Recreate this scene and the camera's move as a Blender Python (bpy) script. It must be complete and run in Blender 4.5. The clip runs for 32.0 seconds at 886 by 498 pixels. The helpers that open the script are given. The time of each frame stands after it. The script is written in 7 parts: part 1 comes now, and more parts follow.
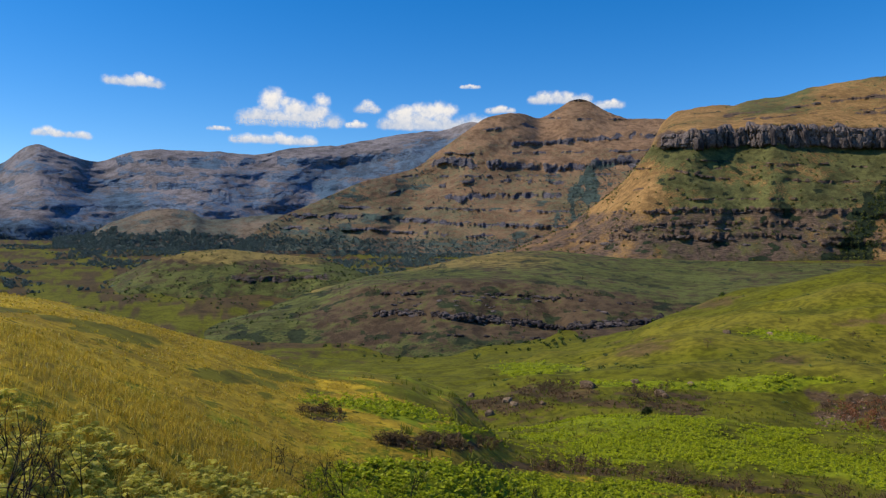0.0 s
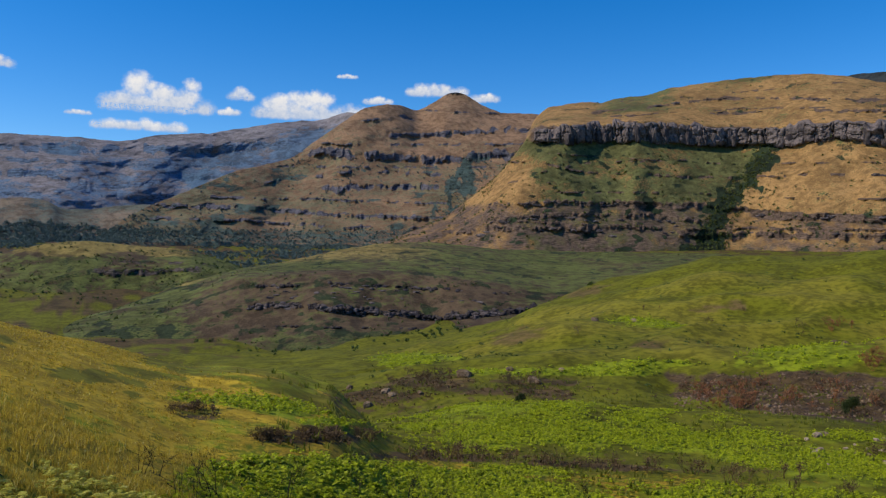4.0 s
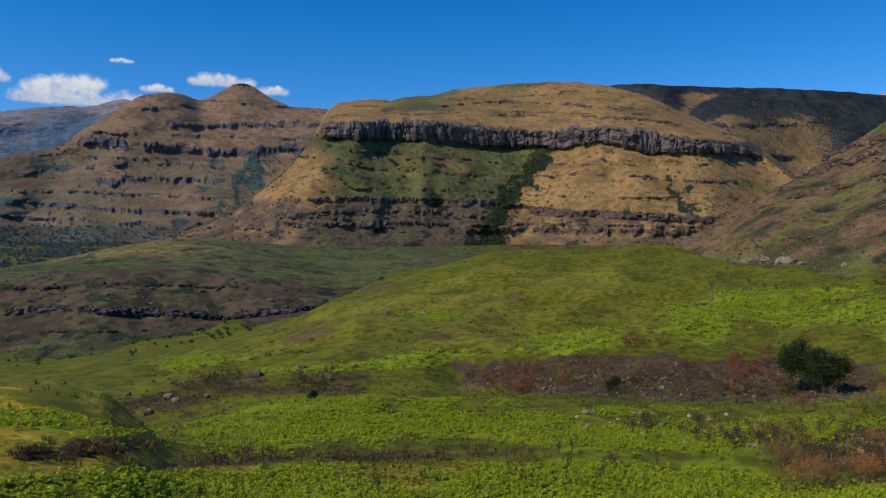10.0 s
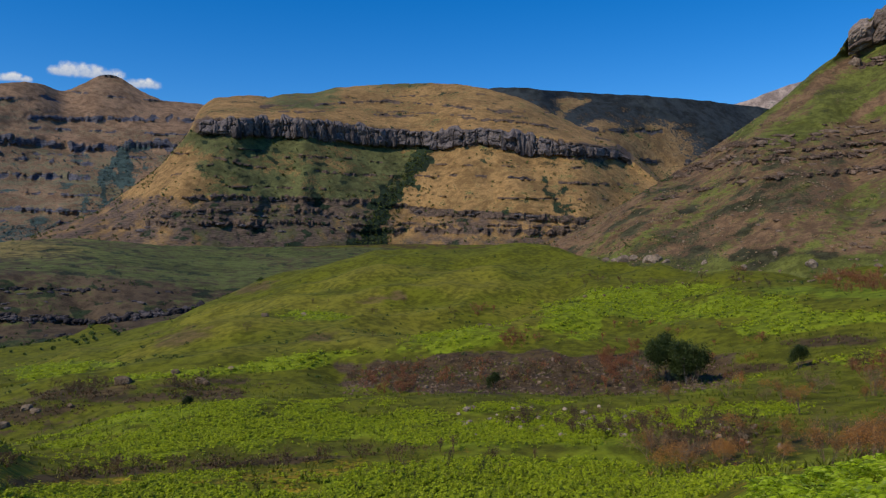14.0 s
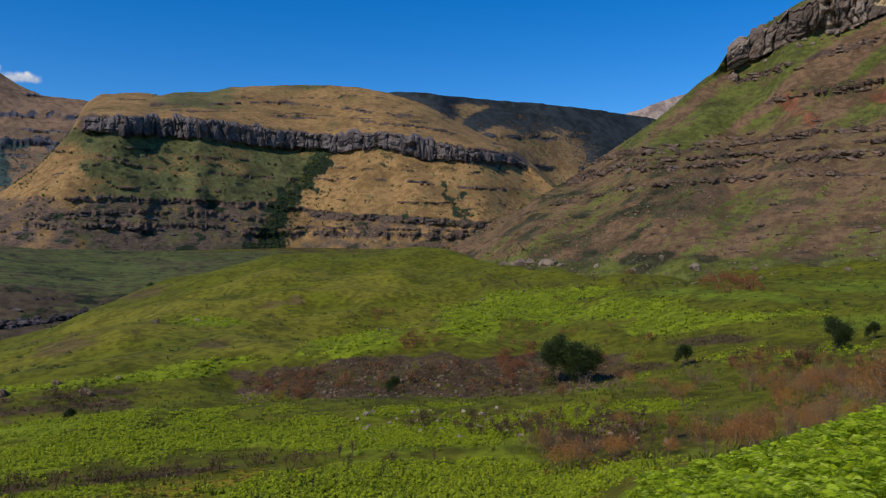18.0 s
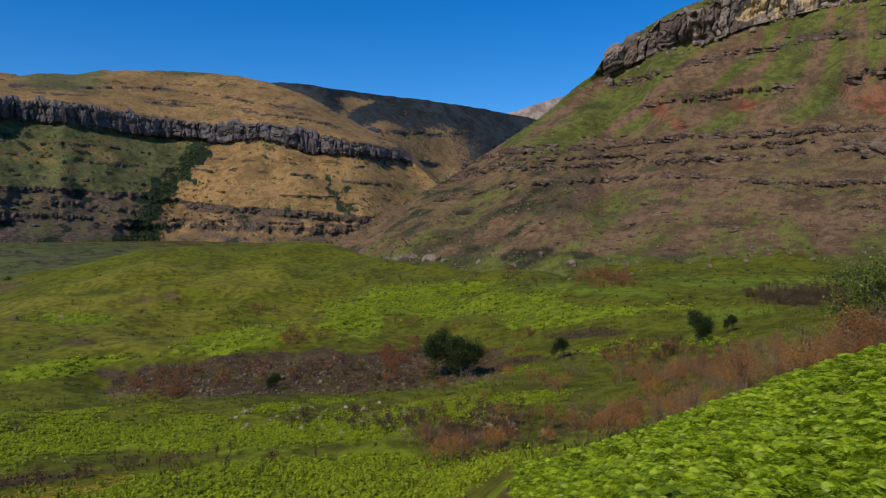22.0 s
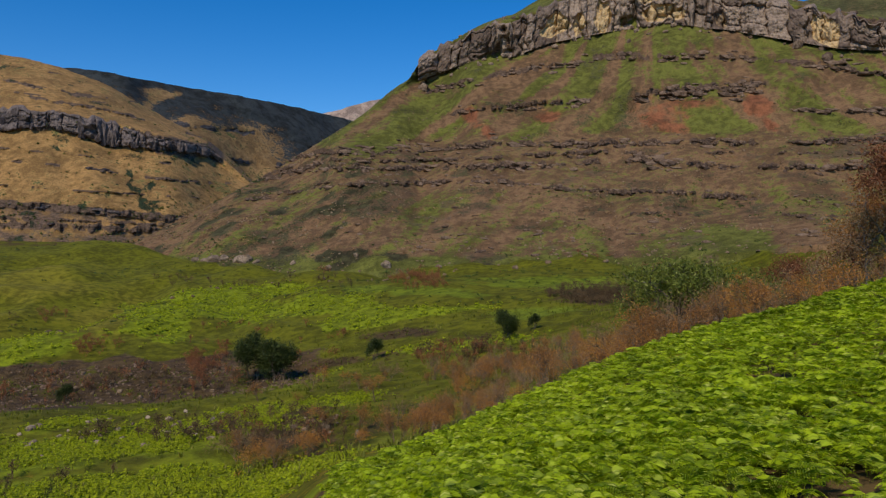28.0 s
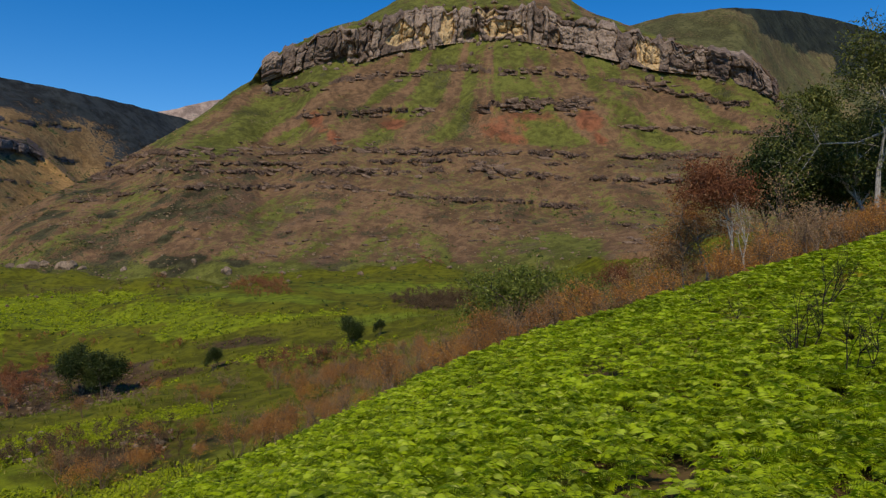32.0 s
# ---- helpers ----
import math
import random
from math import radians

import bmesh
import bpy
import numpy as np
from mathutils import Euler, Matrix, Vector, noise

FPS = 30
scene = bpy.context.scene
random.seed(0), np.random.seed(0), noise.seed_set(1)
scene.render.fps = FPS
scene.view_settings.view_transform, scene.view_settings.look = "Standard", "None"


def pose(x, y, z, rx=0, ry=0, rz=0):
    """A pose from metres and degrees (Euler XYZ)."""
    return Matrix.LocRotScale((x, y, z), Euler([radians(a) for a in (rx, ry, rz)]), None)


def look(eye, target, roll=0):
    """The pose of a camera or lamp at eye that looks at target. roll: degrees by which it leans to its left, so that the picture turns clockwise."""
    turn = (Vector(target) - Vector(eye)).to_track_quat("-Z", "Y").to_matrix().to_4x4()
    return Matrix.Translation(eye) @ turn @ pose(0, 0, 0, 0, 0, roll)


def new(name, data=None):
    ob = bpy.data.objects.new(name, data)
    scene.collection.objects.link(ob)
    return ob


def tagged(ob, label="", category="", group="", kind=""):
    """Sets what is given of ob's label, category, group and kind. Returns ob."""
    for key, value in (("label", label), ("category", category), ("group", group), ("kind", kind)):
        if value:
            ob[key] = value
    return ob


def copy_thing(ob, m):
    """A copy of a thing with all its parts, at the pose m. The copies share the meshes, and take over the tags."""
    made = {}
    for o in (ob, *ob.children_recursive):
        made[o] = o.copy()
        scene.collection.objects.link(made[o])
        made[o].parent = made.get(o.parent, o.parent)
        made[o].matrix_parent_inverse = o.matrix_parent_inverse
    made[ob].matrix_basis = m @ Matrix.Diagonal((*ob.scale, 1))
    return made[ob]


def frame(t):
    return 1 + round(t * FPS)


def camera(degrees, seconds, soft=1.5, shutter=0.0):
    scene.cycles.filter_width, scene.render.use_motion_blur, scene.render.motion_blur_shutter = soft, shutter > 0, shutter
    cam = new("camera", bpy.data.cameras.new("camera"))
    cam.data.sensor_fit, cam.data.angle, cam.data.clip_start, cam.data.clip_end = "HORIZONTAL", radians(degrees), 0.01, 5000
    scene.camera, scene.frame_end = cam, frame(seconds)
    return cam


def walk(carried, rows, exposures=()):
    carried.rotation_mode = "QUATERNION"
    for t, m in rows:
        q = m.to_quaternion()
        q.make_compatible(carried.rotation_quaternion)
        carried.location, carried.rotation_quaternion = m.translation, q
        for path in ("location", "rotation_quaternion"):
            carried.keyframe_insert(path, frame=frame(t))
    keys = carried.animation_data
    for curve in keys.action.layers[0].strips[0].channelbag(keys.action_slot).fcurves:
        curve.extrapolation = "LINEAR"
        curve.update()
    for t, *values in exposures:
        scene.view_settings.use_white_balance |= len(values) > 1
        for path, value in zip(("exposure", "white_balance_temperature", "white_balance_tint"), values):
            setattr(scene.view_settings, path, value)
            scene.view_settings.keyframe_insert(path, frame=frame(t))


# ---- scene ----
CAMZ = 60.0
# seconds, heading clockwise from +y, tilt up, lean (degrees); the tripod stays in one spot
TURNS = [(0.0, -0.0, 1.16, 0.56), (0.5, 1.12, 1.04, 0.55), (1.0, 2.27, 0.92, 0.46), (1.5, 3.43, 0.82, 0.41), (2.0, 4.59, 0.76, 0.35),
         (2.5, 5.74, 0.74, 0.35), (3.0, 6.87, 0.72, 0.28), (3.5, 8.02, 0.65, 0.31), (5.5, 12.71, 0.52, 0.27), (6.0, 14.08, 0.54, 0.32),
         (6.5, 15.27, 0.54, 0.29), (7.0, 16.73, 0.53, 0.24), (7.5, 17.99, 0.52, 0.18), (8.0, 19.46, 0.48, 0.1), (8.5, 20.67, 0.43, 0.02),
         (9.0, 22.11, 0.36, -0.09), (9.5, 23.31, 0.32, -0.18), (10.0, 24.7, 0.27, -0.27), (10.5, 25.81, 0.24, -0.35), (11.0, 27.11, 0.17, -0.42),
         (11.5, 28.15, 0.12, -0.42), (12.0, 29.39, 0.07, -0.44), (12.5, 30.39, 0.06, -0.44), (13.0, 31.55, 0.08, -0.4), (13.5, 32.47, 0.13, -0.4),
         (14.0, 33.54, 0.19, -0.46), (14.5, 34.4, 0.27, -0.44), (16.5, 38.17, 0.48, -0.5), (17.0, 39.12, 0.47, -0.55), (17.5, 40.06, 0.46, -0.51),
         (18.0, 41.06, 0.42, -0.47), (18.5, 42.09, 0.34, -0.37), (19.0, 43.17, 0.25, -0.3), (19.5, 44.17, 0.18, -0.26), (20.0, 45.3, 0.12, -0.16),
         (20.5, 46.42, 0.09, -0.07), (21.0, 47.54, 0.06, -0.04), (21.5, 48.65, 0.03, -0.0), (22.0, 49.74, 0.02, 0.01), (22.5, 50.83, 0.03, 0.05),
         (23.0, 51.9, 0.05, 0.07), (23.5, 52.95, 0.1, 0.08), (24.0, 54.01, 0.15, 0.13), (24.5, 55.08, 0.19, 0.13), (26.5, 59.61, 0.16, 0.13),
         (27.0, 60.88, 0.13, 0.19), (27.5, 62.2, 0.12, 0.25), (28.0, 63.53, 0.16, 0.31), (28.5, 64.76, 0.2, 0.35), (29.0, 66.3, 0.25, 0.31),
         (29.5, 67.6, 0.28, 0.3), (30.0, 69.17, 0.34, 0.28), (30.5, 70.46, 0.39, 0.34), (31.0, 72.07, 0.47, 0.33), (31.5, 73.43, 0.53, 0.39),
         (32.0, 75.09, 0.69, 0.41)]
cam = camera(60.214, 32.0, soft=1.3)
walk(cam, [(t, pose(0, 0, CAMZ, 0, 0, -h) @ pose(0, 0, 0, 90 + p) @ pose(0, 0, 0, 0, 0, q)) for t, h, p, q in TURNS],
     exposures=[(0.0, 0.24, 7000, 11), (7.0, 0.02, 6350, 10), (20.0, -0.14, 6200, 10), (32.0, -0.14, 6850, 11)])

# ---- daylight ----
SUN_BEARING, SUN_HEIGHT = -93.0, 45.0
world = bpy.data.worlds.new("world")
scene.world = world
world.use_nodes = True
wn = world.node_tree
sky = wn.nodes.new("ShaderNodeTexSky")
sky.sky_type, sky.sun_disc = "NISHITA", False
sky.sun_elevation, sky.sun_rotation = radians(SUN_HEIGHT), radians(SUN_BEARING)
sky.altitude, sky.air_density, sky.dust_density, sky.ozone_density = 1500, 1.0, 0.35, 3.5
clear = wn.nodes.new("ShaderNodeHueSaturation")
clear.inputs["Saturation"].default_value = 1.41
clear.inputs["Hue"].default_value = 0.506
wn.links.new(sky.outputs[0], clear.inputs["Color"])
wn.links.new(clear.outputs[0], wn.nodes["Background"].inputs[0])
wn.nodes["Background"].inputs[1].default_value = 0.142
sun = new("sun", bpy.data.lights.new("sun", "SUN"))
sun.data.energy, sun.data.angle, sun.data.color = 3.4, radians(0.5), (1.0, 0.91, 0.76)
_b, _h = radians(SUN_BEARING), radians(SUN_HEIGHT)
sun.matrix_world = look((math.sin(_b) * math.cos(_h) * 900, math.cos(_b) * math.cos(_h) * 900, math.sin(_h) * 900 + 300), (0, 0, 300))


# ---- numbers over the land ----
def lattice(ix, iy, iz, seed):
    h = (ix * 374761393 + iy * 668265263 + iz * 2147483647 + seed * 1274126177) & 0x7fffffff
    h = ((h ^ (h >> 13)) * 1274126177) & 0x7fffffff
    return ((h ^ (h >> 16)) & 0xffff) / 32767.5 - 1.0


def vnoise(x, y, z=0.0, seed=0):
    """Smooth noise from -1 to 1, for whole arrays."""
    x, y, z = np.broadcast_arrays(np.asarray(x, float), y, z)
    fx, fy, fz = np.floor(x), np.floor(y), np.floor(z)
    ix, iy, iz = fx.astype(np.int64), fy.astype(np.int64), fz.astype(np.int64)
    u, v, w = (t * t * (3 - 2 * t) for t in (x - fx, y - fy, z - fz))
    out = 0
    for dx in (0, 1):
        for dy in (0, 1):
            for dz in (0, 1):
                out = out + lattice(ix + dx, iy + dy, iz + dz, seed) * (u if dx else 1 - u) * (v if dy else 1 - v) * (w if dz else 1 - w)
    return out


def fbm(x, y, z=0.0, octaves=4, seed=0, gain=0.5):
    out, amp, total = 0, 1.0, 0.0
    for k in range(octaves):
        out = out + amp * vnoise(x * 2.03 ** k, y * 2.03 ** k, z * 2.03 ** k if not np.isscalar(z) or z else 0.0, seed + k * 7)
        total, amp = total + amp, amp * gain
    return out / total * 1.4


def ramp(v, lo, hi):
    t = np.clip((v - lo) / (hi - lo), 0, 1)
    return t * t * (3 - 2 * t)


def along(knots, a, soft=0.0):
    """A value by bearing: a number, or knots (bearing, value)."""
    if np.isscalar(knots):
        return np.full(len(a), float(knots))
    k = np.array(knots, float)
    mean = (k[0, 1] + k[-1, 1]) / 2
    xs, ys = k[:, 0], k[:, 1]
    if xs[0] > -150:
        xs, ys = np.r_[-180, xs[0] - 40, xs], np.r_[mean, ys[0], ys]
    if xs[-1] < 150:
        xs, ys = np.r_[xs, min(xs[-1] + 40, 179), 180], np.r_[ys, ys[-1], mean]
    if soft <= 0:
        return np.interp(a, xs, ys)
    return sum(np.interp(a + d * soft, xs, ys) * w for d, w in ((-1.5, 1), (-1, 2), (-0.5, 3), (0, 4), (0.5, 3), (1, 2), (1.5, 1))) / 16


def sheet_mesh(name, X, Y, Z, masks, closed=False):
    """One mesh over a grid of places, with named values at its points."""
    n, m = X.shape
    me = bpy.data.meshes.new(name)
    me.vertices.add(n * m)
    me.vertices.foreach_set("co", np.stack([X, Y, Z], -1).astype(np.float32).ravel())
    i = np.arange(n * m).reshape(n, m)
    if closed:
        i = np.vstack([i, i[:1]])
    q = np.stack([i[:-1, :-1], i[:-1, 1:], i[1:, 1:], i[1:, :-1]], -1).reshape(-1, 4)
    me.loops.add(q.size)
    me.loops.foreach_set("vertex_index", q.ravel().astype(np.int32))
    me.polygons.add(len(q))
    me.polygons.foreach_set("loop_start", np.arange(0, q.size, 4, dtype=np.int32))
    me.polygons.foreach_set("loop_total", np.full(len(q), 4, np.int32))
    me.polygons.foreach_set("use_smooth", np.ones(len(q), bool))
    for key, value in masks.items():
        at = me.attributes.new(key, "FLOAT", "POINT")
        at.data.foreach_set("value", np.broadcast_to(value, X.shape).astype(np.float32).ravel())
    me.update(calc_edges=True)
    return me


def places(a, R, E):
    b = np.radians(a)[:, None]
    return R * np.sin(b), R * np.cos(b), CAMZ + R * np.tan(np.radians(E))


def loft(a, lines, rows, smooth=2):
    """Distance and elevation over bearings a, through feature lines (distance, elevation), with so many rows between them."""
    rs = [along(r, a, 1.0) for r, e, *_ in lines]
    zs = [np.tan(np.radians(along(e, a, s[0] if s else 0.3))) * r for (_, e, *s), r in zip(lines, rs)]
    R, Z = [rs[0]], [zs[0]]
    for j, n in enumerate(rows):
        for k in range(1, n + 1):
            t = k / n
            R.append(rs[j] * (1 - t) + rs[j + 1] * t)
            Z.append(zs[j] * (1 - t) + zs[j + 1] * t)
    R, Z = np.array(R).T, np.array(Z).T
    for _ in range(smooth):
        Z[:, 1:-1] = (Z[:, :-2] + 2 * Z[:, 1:-1] + Z[:, 2:]) / 4
        R[:, 1:-1] = (R[:, :-2] + 2 * R[:, 1:-1] + R[:, 2:]) / 4
    return R, np.degrees(np.arctan2(Z, R))


def bands_of(a, E, bands, seed, wob=0.35):
    """How far rock bands show at each place. A band: elevation by bearing, half height, first and last bearing, how unbroken."""
    out = np.zeros_like(E)
    A = np.broadcast_to(a[:, None], E.shape)
    for k, (e, half, lo, hi, full) in enumerate(bands):
        mid = along(e, a, 0.4)[:, None] + half * (wob if full < 2 else 0.12) * 1.6 * vnoise(A * 1.7, E * 0.5, 0, seed + k)
        rag = 0.3 if full >= 2 else 1.0
        h = half * (0.8 + rag * (0.45 * vnoise(A * 2.9, 3.0 + 0 * E, 0, seed + 31 + k) + 0.35 * vnoise(A * 9, E * 6, 0, seed + 61 + k)))
        m = ramp(1 - np.abs(E - mid) / np.maximum(h, 0.02), 0, 0.5)
        m = m * ramp(A, lo - 0.6, lo + 0.6) * ramp(-A, -hi - 0.6, -hi + 0.6)
        m = m * ramp(vnoise(A * 1.1, 0 * E + k * 3.3, 0, seed + 17) * 0.8 + 0.4 * vnoise(A * 4, E * 3, 0, seed + 23) + full, 0.0, 0.35)
        out = np.maximum(out, m)
    return out


def steepen(R, E, mask, i0, i1, strength=0.8, wide=14):
    """Makes the ground stand up where the mask is set, between rows i0 and i1; the ends stay."""
    dR = np.diff(R[:, i0:i1 + 1], axis=1)
    w = dR * (1 - strength * (mask[:, i0:i1] + mask[:, i0 + 1:i1 + 1]) / 2)
    w *= (dR.sum(1) / np.maximum(w.sum(1), 1e-6))[:, None]
    shift = np.zeros_like(R)
    shift[:, i0 + 1:i1 + 1] = R[:, i0:i0 + 1] + np.cumsum(w, 1) - R[:, i0 + 1:i1 + 1]
    return R + smear(shift, wide)


def smear(v, n):
    """A running mean over 2n + 1 bearings, twice."""
    for _ in range(2):
        p = np.cumsum(np.pad(v, ((n + 1, n), (0, 0)), mode="edge"), 0)
        v = (p[2 * n + 1:] - p[:-2 * n - 1]) / (2 * n + 1)
    return v


# ---- materials ----
def shader(name, rough=0.9):
    mat = bpy.data.materials.new(name)
    mat.use_nodes = True
    t = mat.node_tree
    b = t.nodes["Principled BSDF"]
    b.inputs["Roughness"].default_value = rough
    b.inputs["Specular IOR Level"].default_value = 0.15
    return mat, t, b


def node(t, kind, ins=(), **props):
    n = t.nodes.new(kind)
    if "operation" in props:
        n.operation = props["operation"]
    if "data_type" in props:
        n.data_type = props["data_type"]
    if "interpolation_type" in props:
        n.interpolation_type = props["interpolation_type"]
    if "attribute_name" in props:
        n.attribute_name = props["attribute_name"]
    for k, v in (ins.items() if isinstance(ins, dict) else enumerate(ins)):
        if isinstance(v, bpy.types.NodeSocket):
            t.links.new(v, n.inputs[k])
        elif v is not None:
            n.inputs[k].default_value = v
    return n


def mixed(t, fac, a, b):
    n = node(t, "ShaderNodeMix", data_type="RGBA")
    for i, v in ((0, fac), (6, a), (7, b)):
        if isinstance(v, bpy.types.NodeSocket):
            t.links.new(v, n.inputs[i])
        else:
            n.inputs[i].default_value = (*v, 1) if isinstance(v, tuple) and len(v) == 3 else v
    return n.outputs[2]


def noise_of(t, scale, detail=4.0, at=None, rough=0.55):
    n = node(t, "ShaderNodeTexNoise", {"Scale": scale, "Detail": detail, "Roughness": rough})
    if at is not None:
        t.links.new(at, n.inputs["Vector"])
    return n.outputs["Fac"]


def calc(t, op, a, b=0.0, c=0.0):
    return node(t, "ShaderNodeMath", [a, b, c], operation=op).outputs[0]


def spread(t, v, lo, hi):
    return node(t, "ShaderNodeMapRange", {0: v, 1: lo, 2: hi}, interpolation_type="SMOOTHSTEP").outputs[0]


def land(name, size, dry, green, rock, scrub, red=(0.22, 0.075, 0.03), bump=0.8, layers_of=(), speck=1.0):
    """Hill ground: dry and green grass, bare rock, dark scrub (on the dark ridge and green dome also painted shade) and
    red earth, by the masks of the sheet; size: metres of its patches.
    """
    mat, t, b = shader(name, 0.95)
    pos = node(t, "ShaderNodeNewGeometry").outputs["Position"]
    big, mid, fine = noise_of(t, 1 / size, 5, pos), noise_of(t, 5 / size, 5, pos), noise_of(t, 22 / size, 4, pos, 0.7)
    grain = noise_of(t, 55 / size, 3, pos, 0.7)
    flat = node(t, "ShaderNodeVectorMath", [pos, (1.0, 1.0, 9.0)], operation="MULTIPLY").outputs[0]
    layers = noise_of(t, 6 / size, 6, flat, 0.7)
    upright = node(t, "ShaderNodeVectorMath", [pos, (1.0, 1.0, 0.2)], operation="MULTIPLY").outputs[0]
    cracks = noise_of(t, 16 / size, 4, upright, 0.65)

    def mask(key, reach):
        at = node(t, "ShaderNodeAttribute", attribute_name=key).outputs["Fac"]
        wob = calc(t, "MULTIPLY_ADD", mid, 1.6 * reach, -0.8 * reach)
        wob = calc(t, "MULTIPLY_ADD", fine, 1.6 * reach, calc(t, "ADD", wob, -0.8 * reach))
        return spread(t, calc(t, "ADD", at, wob), 0.25, 0.75)

    def shades(c, lo=0.6, hi=1.35):
        d = tuple(x * lo for x in c)
        l = tuple(min(x * hi, 1) for x in c)
        s = mixed(t, spread(t, calc(t, "MULTIPLY_ADD", mid, 0.6, calc(t, "MULTIPLY", big, 0.4)), 0.4, 0.6), d, l)
        s = mixed(t, calc(t, "MULTIPLY", spread(t, fine, 0.5, 0.62), 0.6 * speck), s, tuple(x * 0.42 for x in c))
        return mixed(t, calc(t, "MULTIPLY", spread(t, grain, 0.52, 0.64), 0.5 * speck), s, tuple(min(x * 1.7, 1) for x in c))
    col = mixed(t, mask("green", 1.3), shades(dry), shades(green))
    col = mixed(t, mask("red", 0.7), col, shades(red))
    rocky = mixed(t, spread(t, layers, 0.36, 0.64), tuple(x * 0.4 for x in rock), tuple(x * 1.7 for x in rock))
    rocky = mixed(t, calc(t, "MULTIPLY", spread(t, cracks, 0.5, 0.66), 0.65), rocky, tuple(x * 0.3 for x in rock))
    rocky = mixed(t, calc(t, "MULTIPLY", spread(t, fine, 0.5, 0.7), 0.7), rocky, tuple(x * 2.0 for x in rock))
    col = mixed(t, mask("rock", 0.55), col, rocky)
    col = mixed(t, mask("scrub", 1.0), col, shades(scrub, 0.5, 1.5))
    for key, c in layers_of:
        col = mixed(t, mask(key, 0.4), col, shades(c, 0.62, 1.3))
    t.links.new(col, b.inputs["Base Color"])
    bare = node(t, "ShaderNodeAttribute", attribute_name="rock").outputs["Fac"]
    h = calc(t, "MULTIPLY_ADD", fine, 0.5, calc(t, "MULTIPLY_ADD", mid, 0.5, calc(t, "MULTIPLY", bare, calc(t, "ADD", cracks, layers))))
    bp = node(t, "ShaderNodeBump", {"Strength": bump, "Distance": size * 0.03, "Height": h})
    t.links.new(bp.outputs[0], b.inputs["Normal"])
    return mat


land_near = land("meadow_and_fern_ground", 14, (0.42, 0.285, 0.022), (0.108, 0.108, 0.005), (0.078, 0.05, 0.032), (0.07, 0.045, 0.018), bump=0.4, speck=0.6,
                 layers_of=(("olive", (0.165, 0.146, 0.012)), ("cool", (0.13, 0.16, 0.009)), ("earth", (0.115, 0.074, 0.028)), ("fern", (0.172, 0.205, 0.007))))
land_knoll = land("knoll_grass", 60, (0.085, 0.057, 0.032), (0.088, 0.098, 0.025), (0.07, 0.055, 0.045), (0.022, 0.03, 0.012), (0.20, 0.15, 0.045))
land_mesa = land("mesa_grass_and_sandstone", 70, (0.285, 0.165, 0.06), (0.10, 0.10, 0.034), (0.105, 0.071, 0.05), (0.02, 0.03, 0.014))
# rock and scrub lean blue: some distance haze is painted into them
land_peak = land("mountain_grass", 90, (0.235, 0.142, 0.08), (0.125, 0.11, 0.06), (0.085, 0.08, 0.09), (0.045, 0.068, 0.058))
# greyed base colours stand in for the haze before the foothill
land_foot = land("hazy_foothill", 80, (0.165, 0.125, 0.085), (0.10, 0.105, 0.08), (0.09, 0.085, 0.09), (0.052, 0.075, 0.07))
# blue-grey because distance haze is put into these base colours
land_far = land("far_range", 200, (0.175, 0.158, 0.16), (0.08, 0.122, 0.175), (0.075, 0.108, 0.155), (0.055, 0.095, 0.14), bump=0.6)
land_main = land("hillside_burnt_grass", 24, (0.165, 0.096, 0.048), (0.11, 0.113, 0.022), (0.10, 0.065, 0.044), (0.05, 0.046, 0.02), (0.20, 0.077, 0.036))
land_pale = land("pale_slope", 200, (0.34, 0.25, 0.20), (0.25, 0.22, 0.16), (0.2, 0.17, 0.16), (0.12, 0.11, 0.1))
# the darkest colour doubles as painted shade, lifted a little for haze
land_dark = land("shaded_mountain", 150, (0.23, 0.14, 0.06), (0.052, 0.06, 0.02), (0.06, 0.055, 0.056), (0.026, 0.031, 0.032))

# the last, darkest colour is painted shade for the dome's right flank
land_dome = land("dome_grass_and_shade", 120, (0.15, 0.115, 0.05), (0.09, 0.086, 0.032), (0.06, 0.055, 0.05), (0.024, 0.028, 0.018))


# ---- land ----
def fan(lo, hi, step):
    return np.arange(lo, hi + step / 2, step)


def place(name, a, R, E, masks, mat, label, category, closed=False):
    X, Y, Z = places(a, R, E)
    ob = new(name, sheet_mesh(name, X, Y, Z, {k: masks.get(k, 0.0) for k in ("green", "rock", "scrub", "red")}, closed))
    ob.data.materials.append(mat)
    return tagged(ob, label, category, kind="structure")


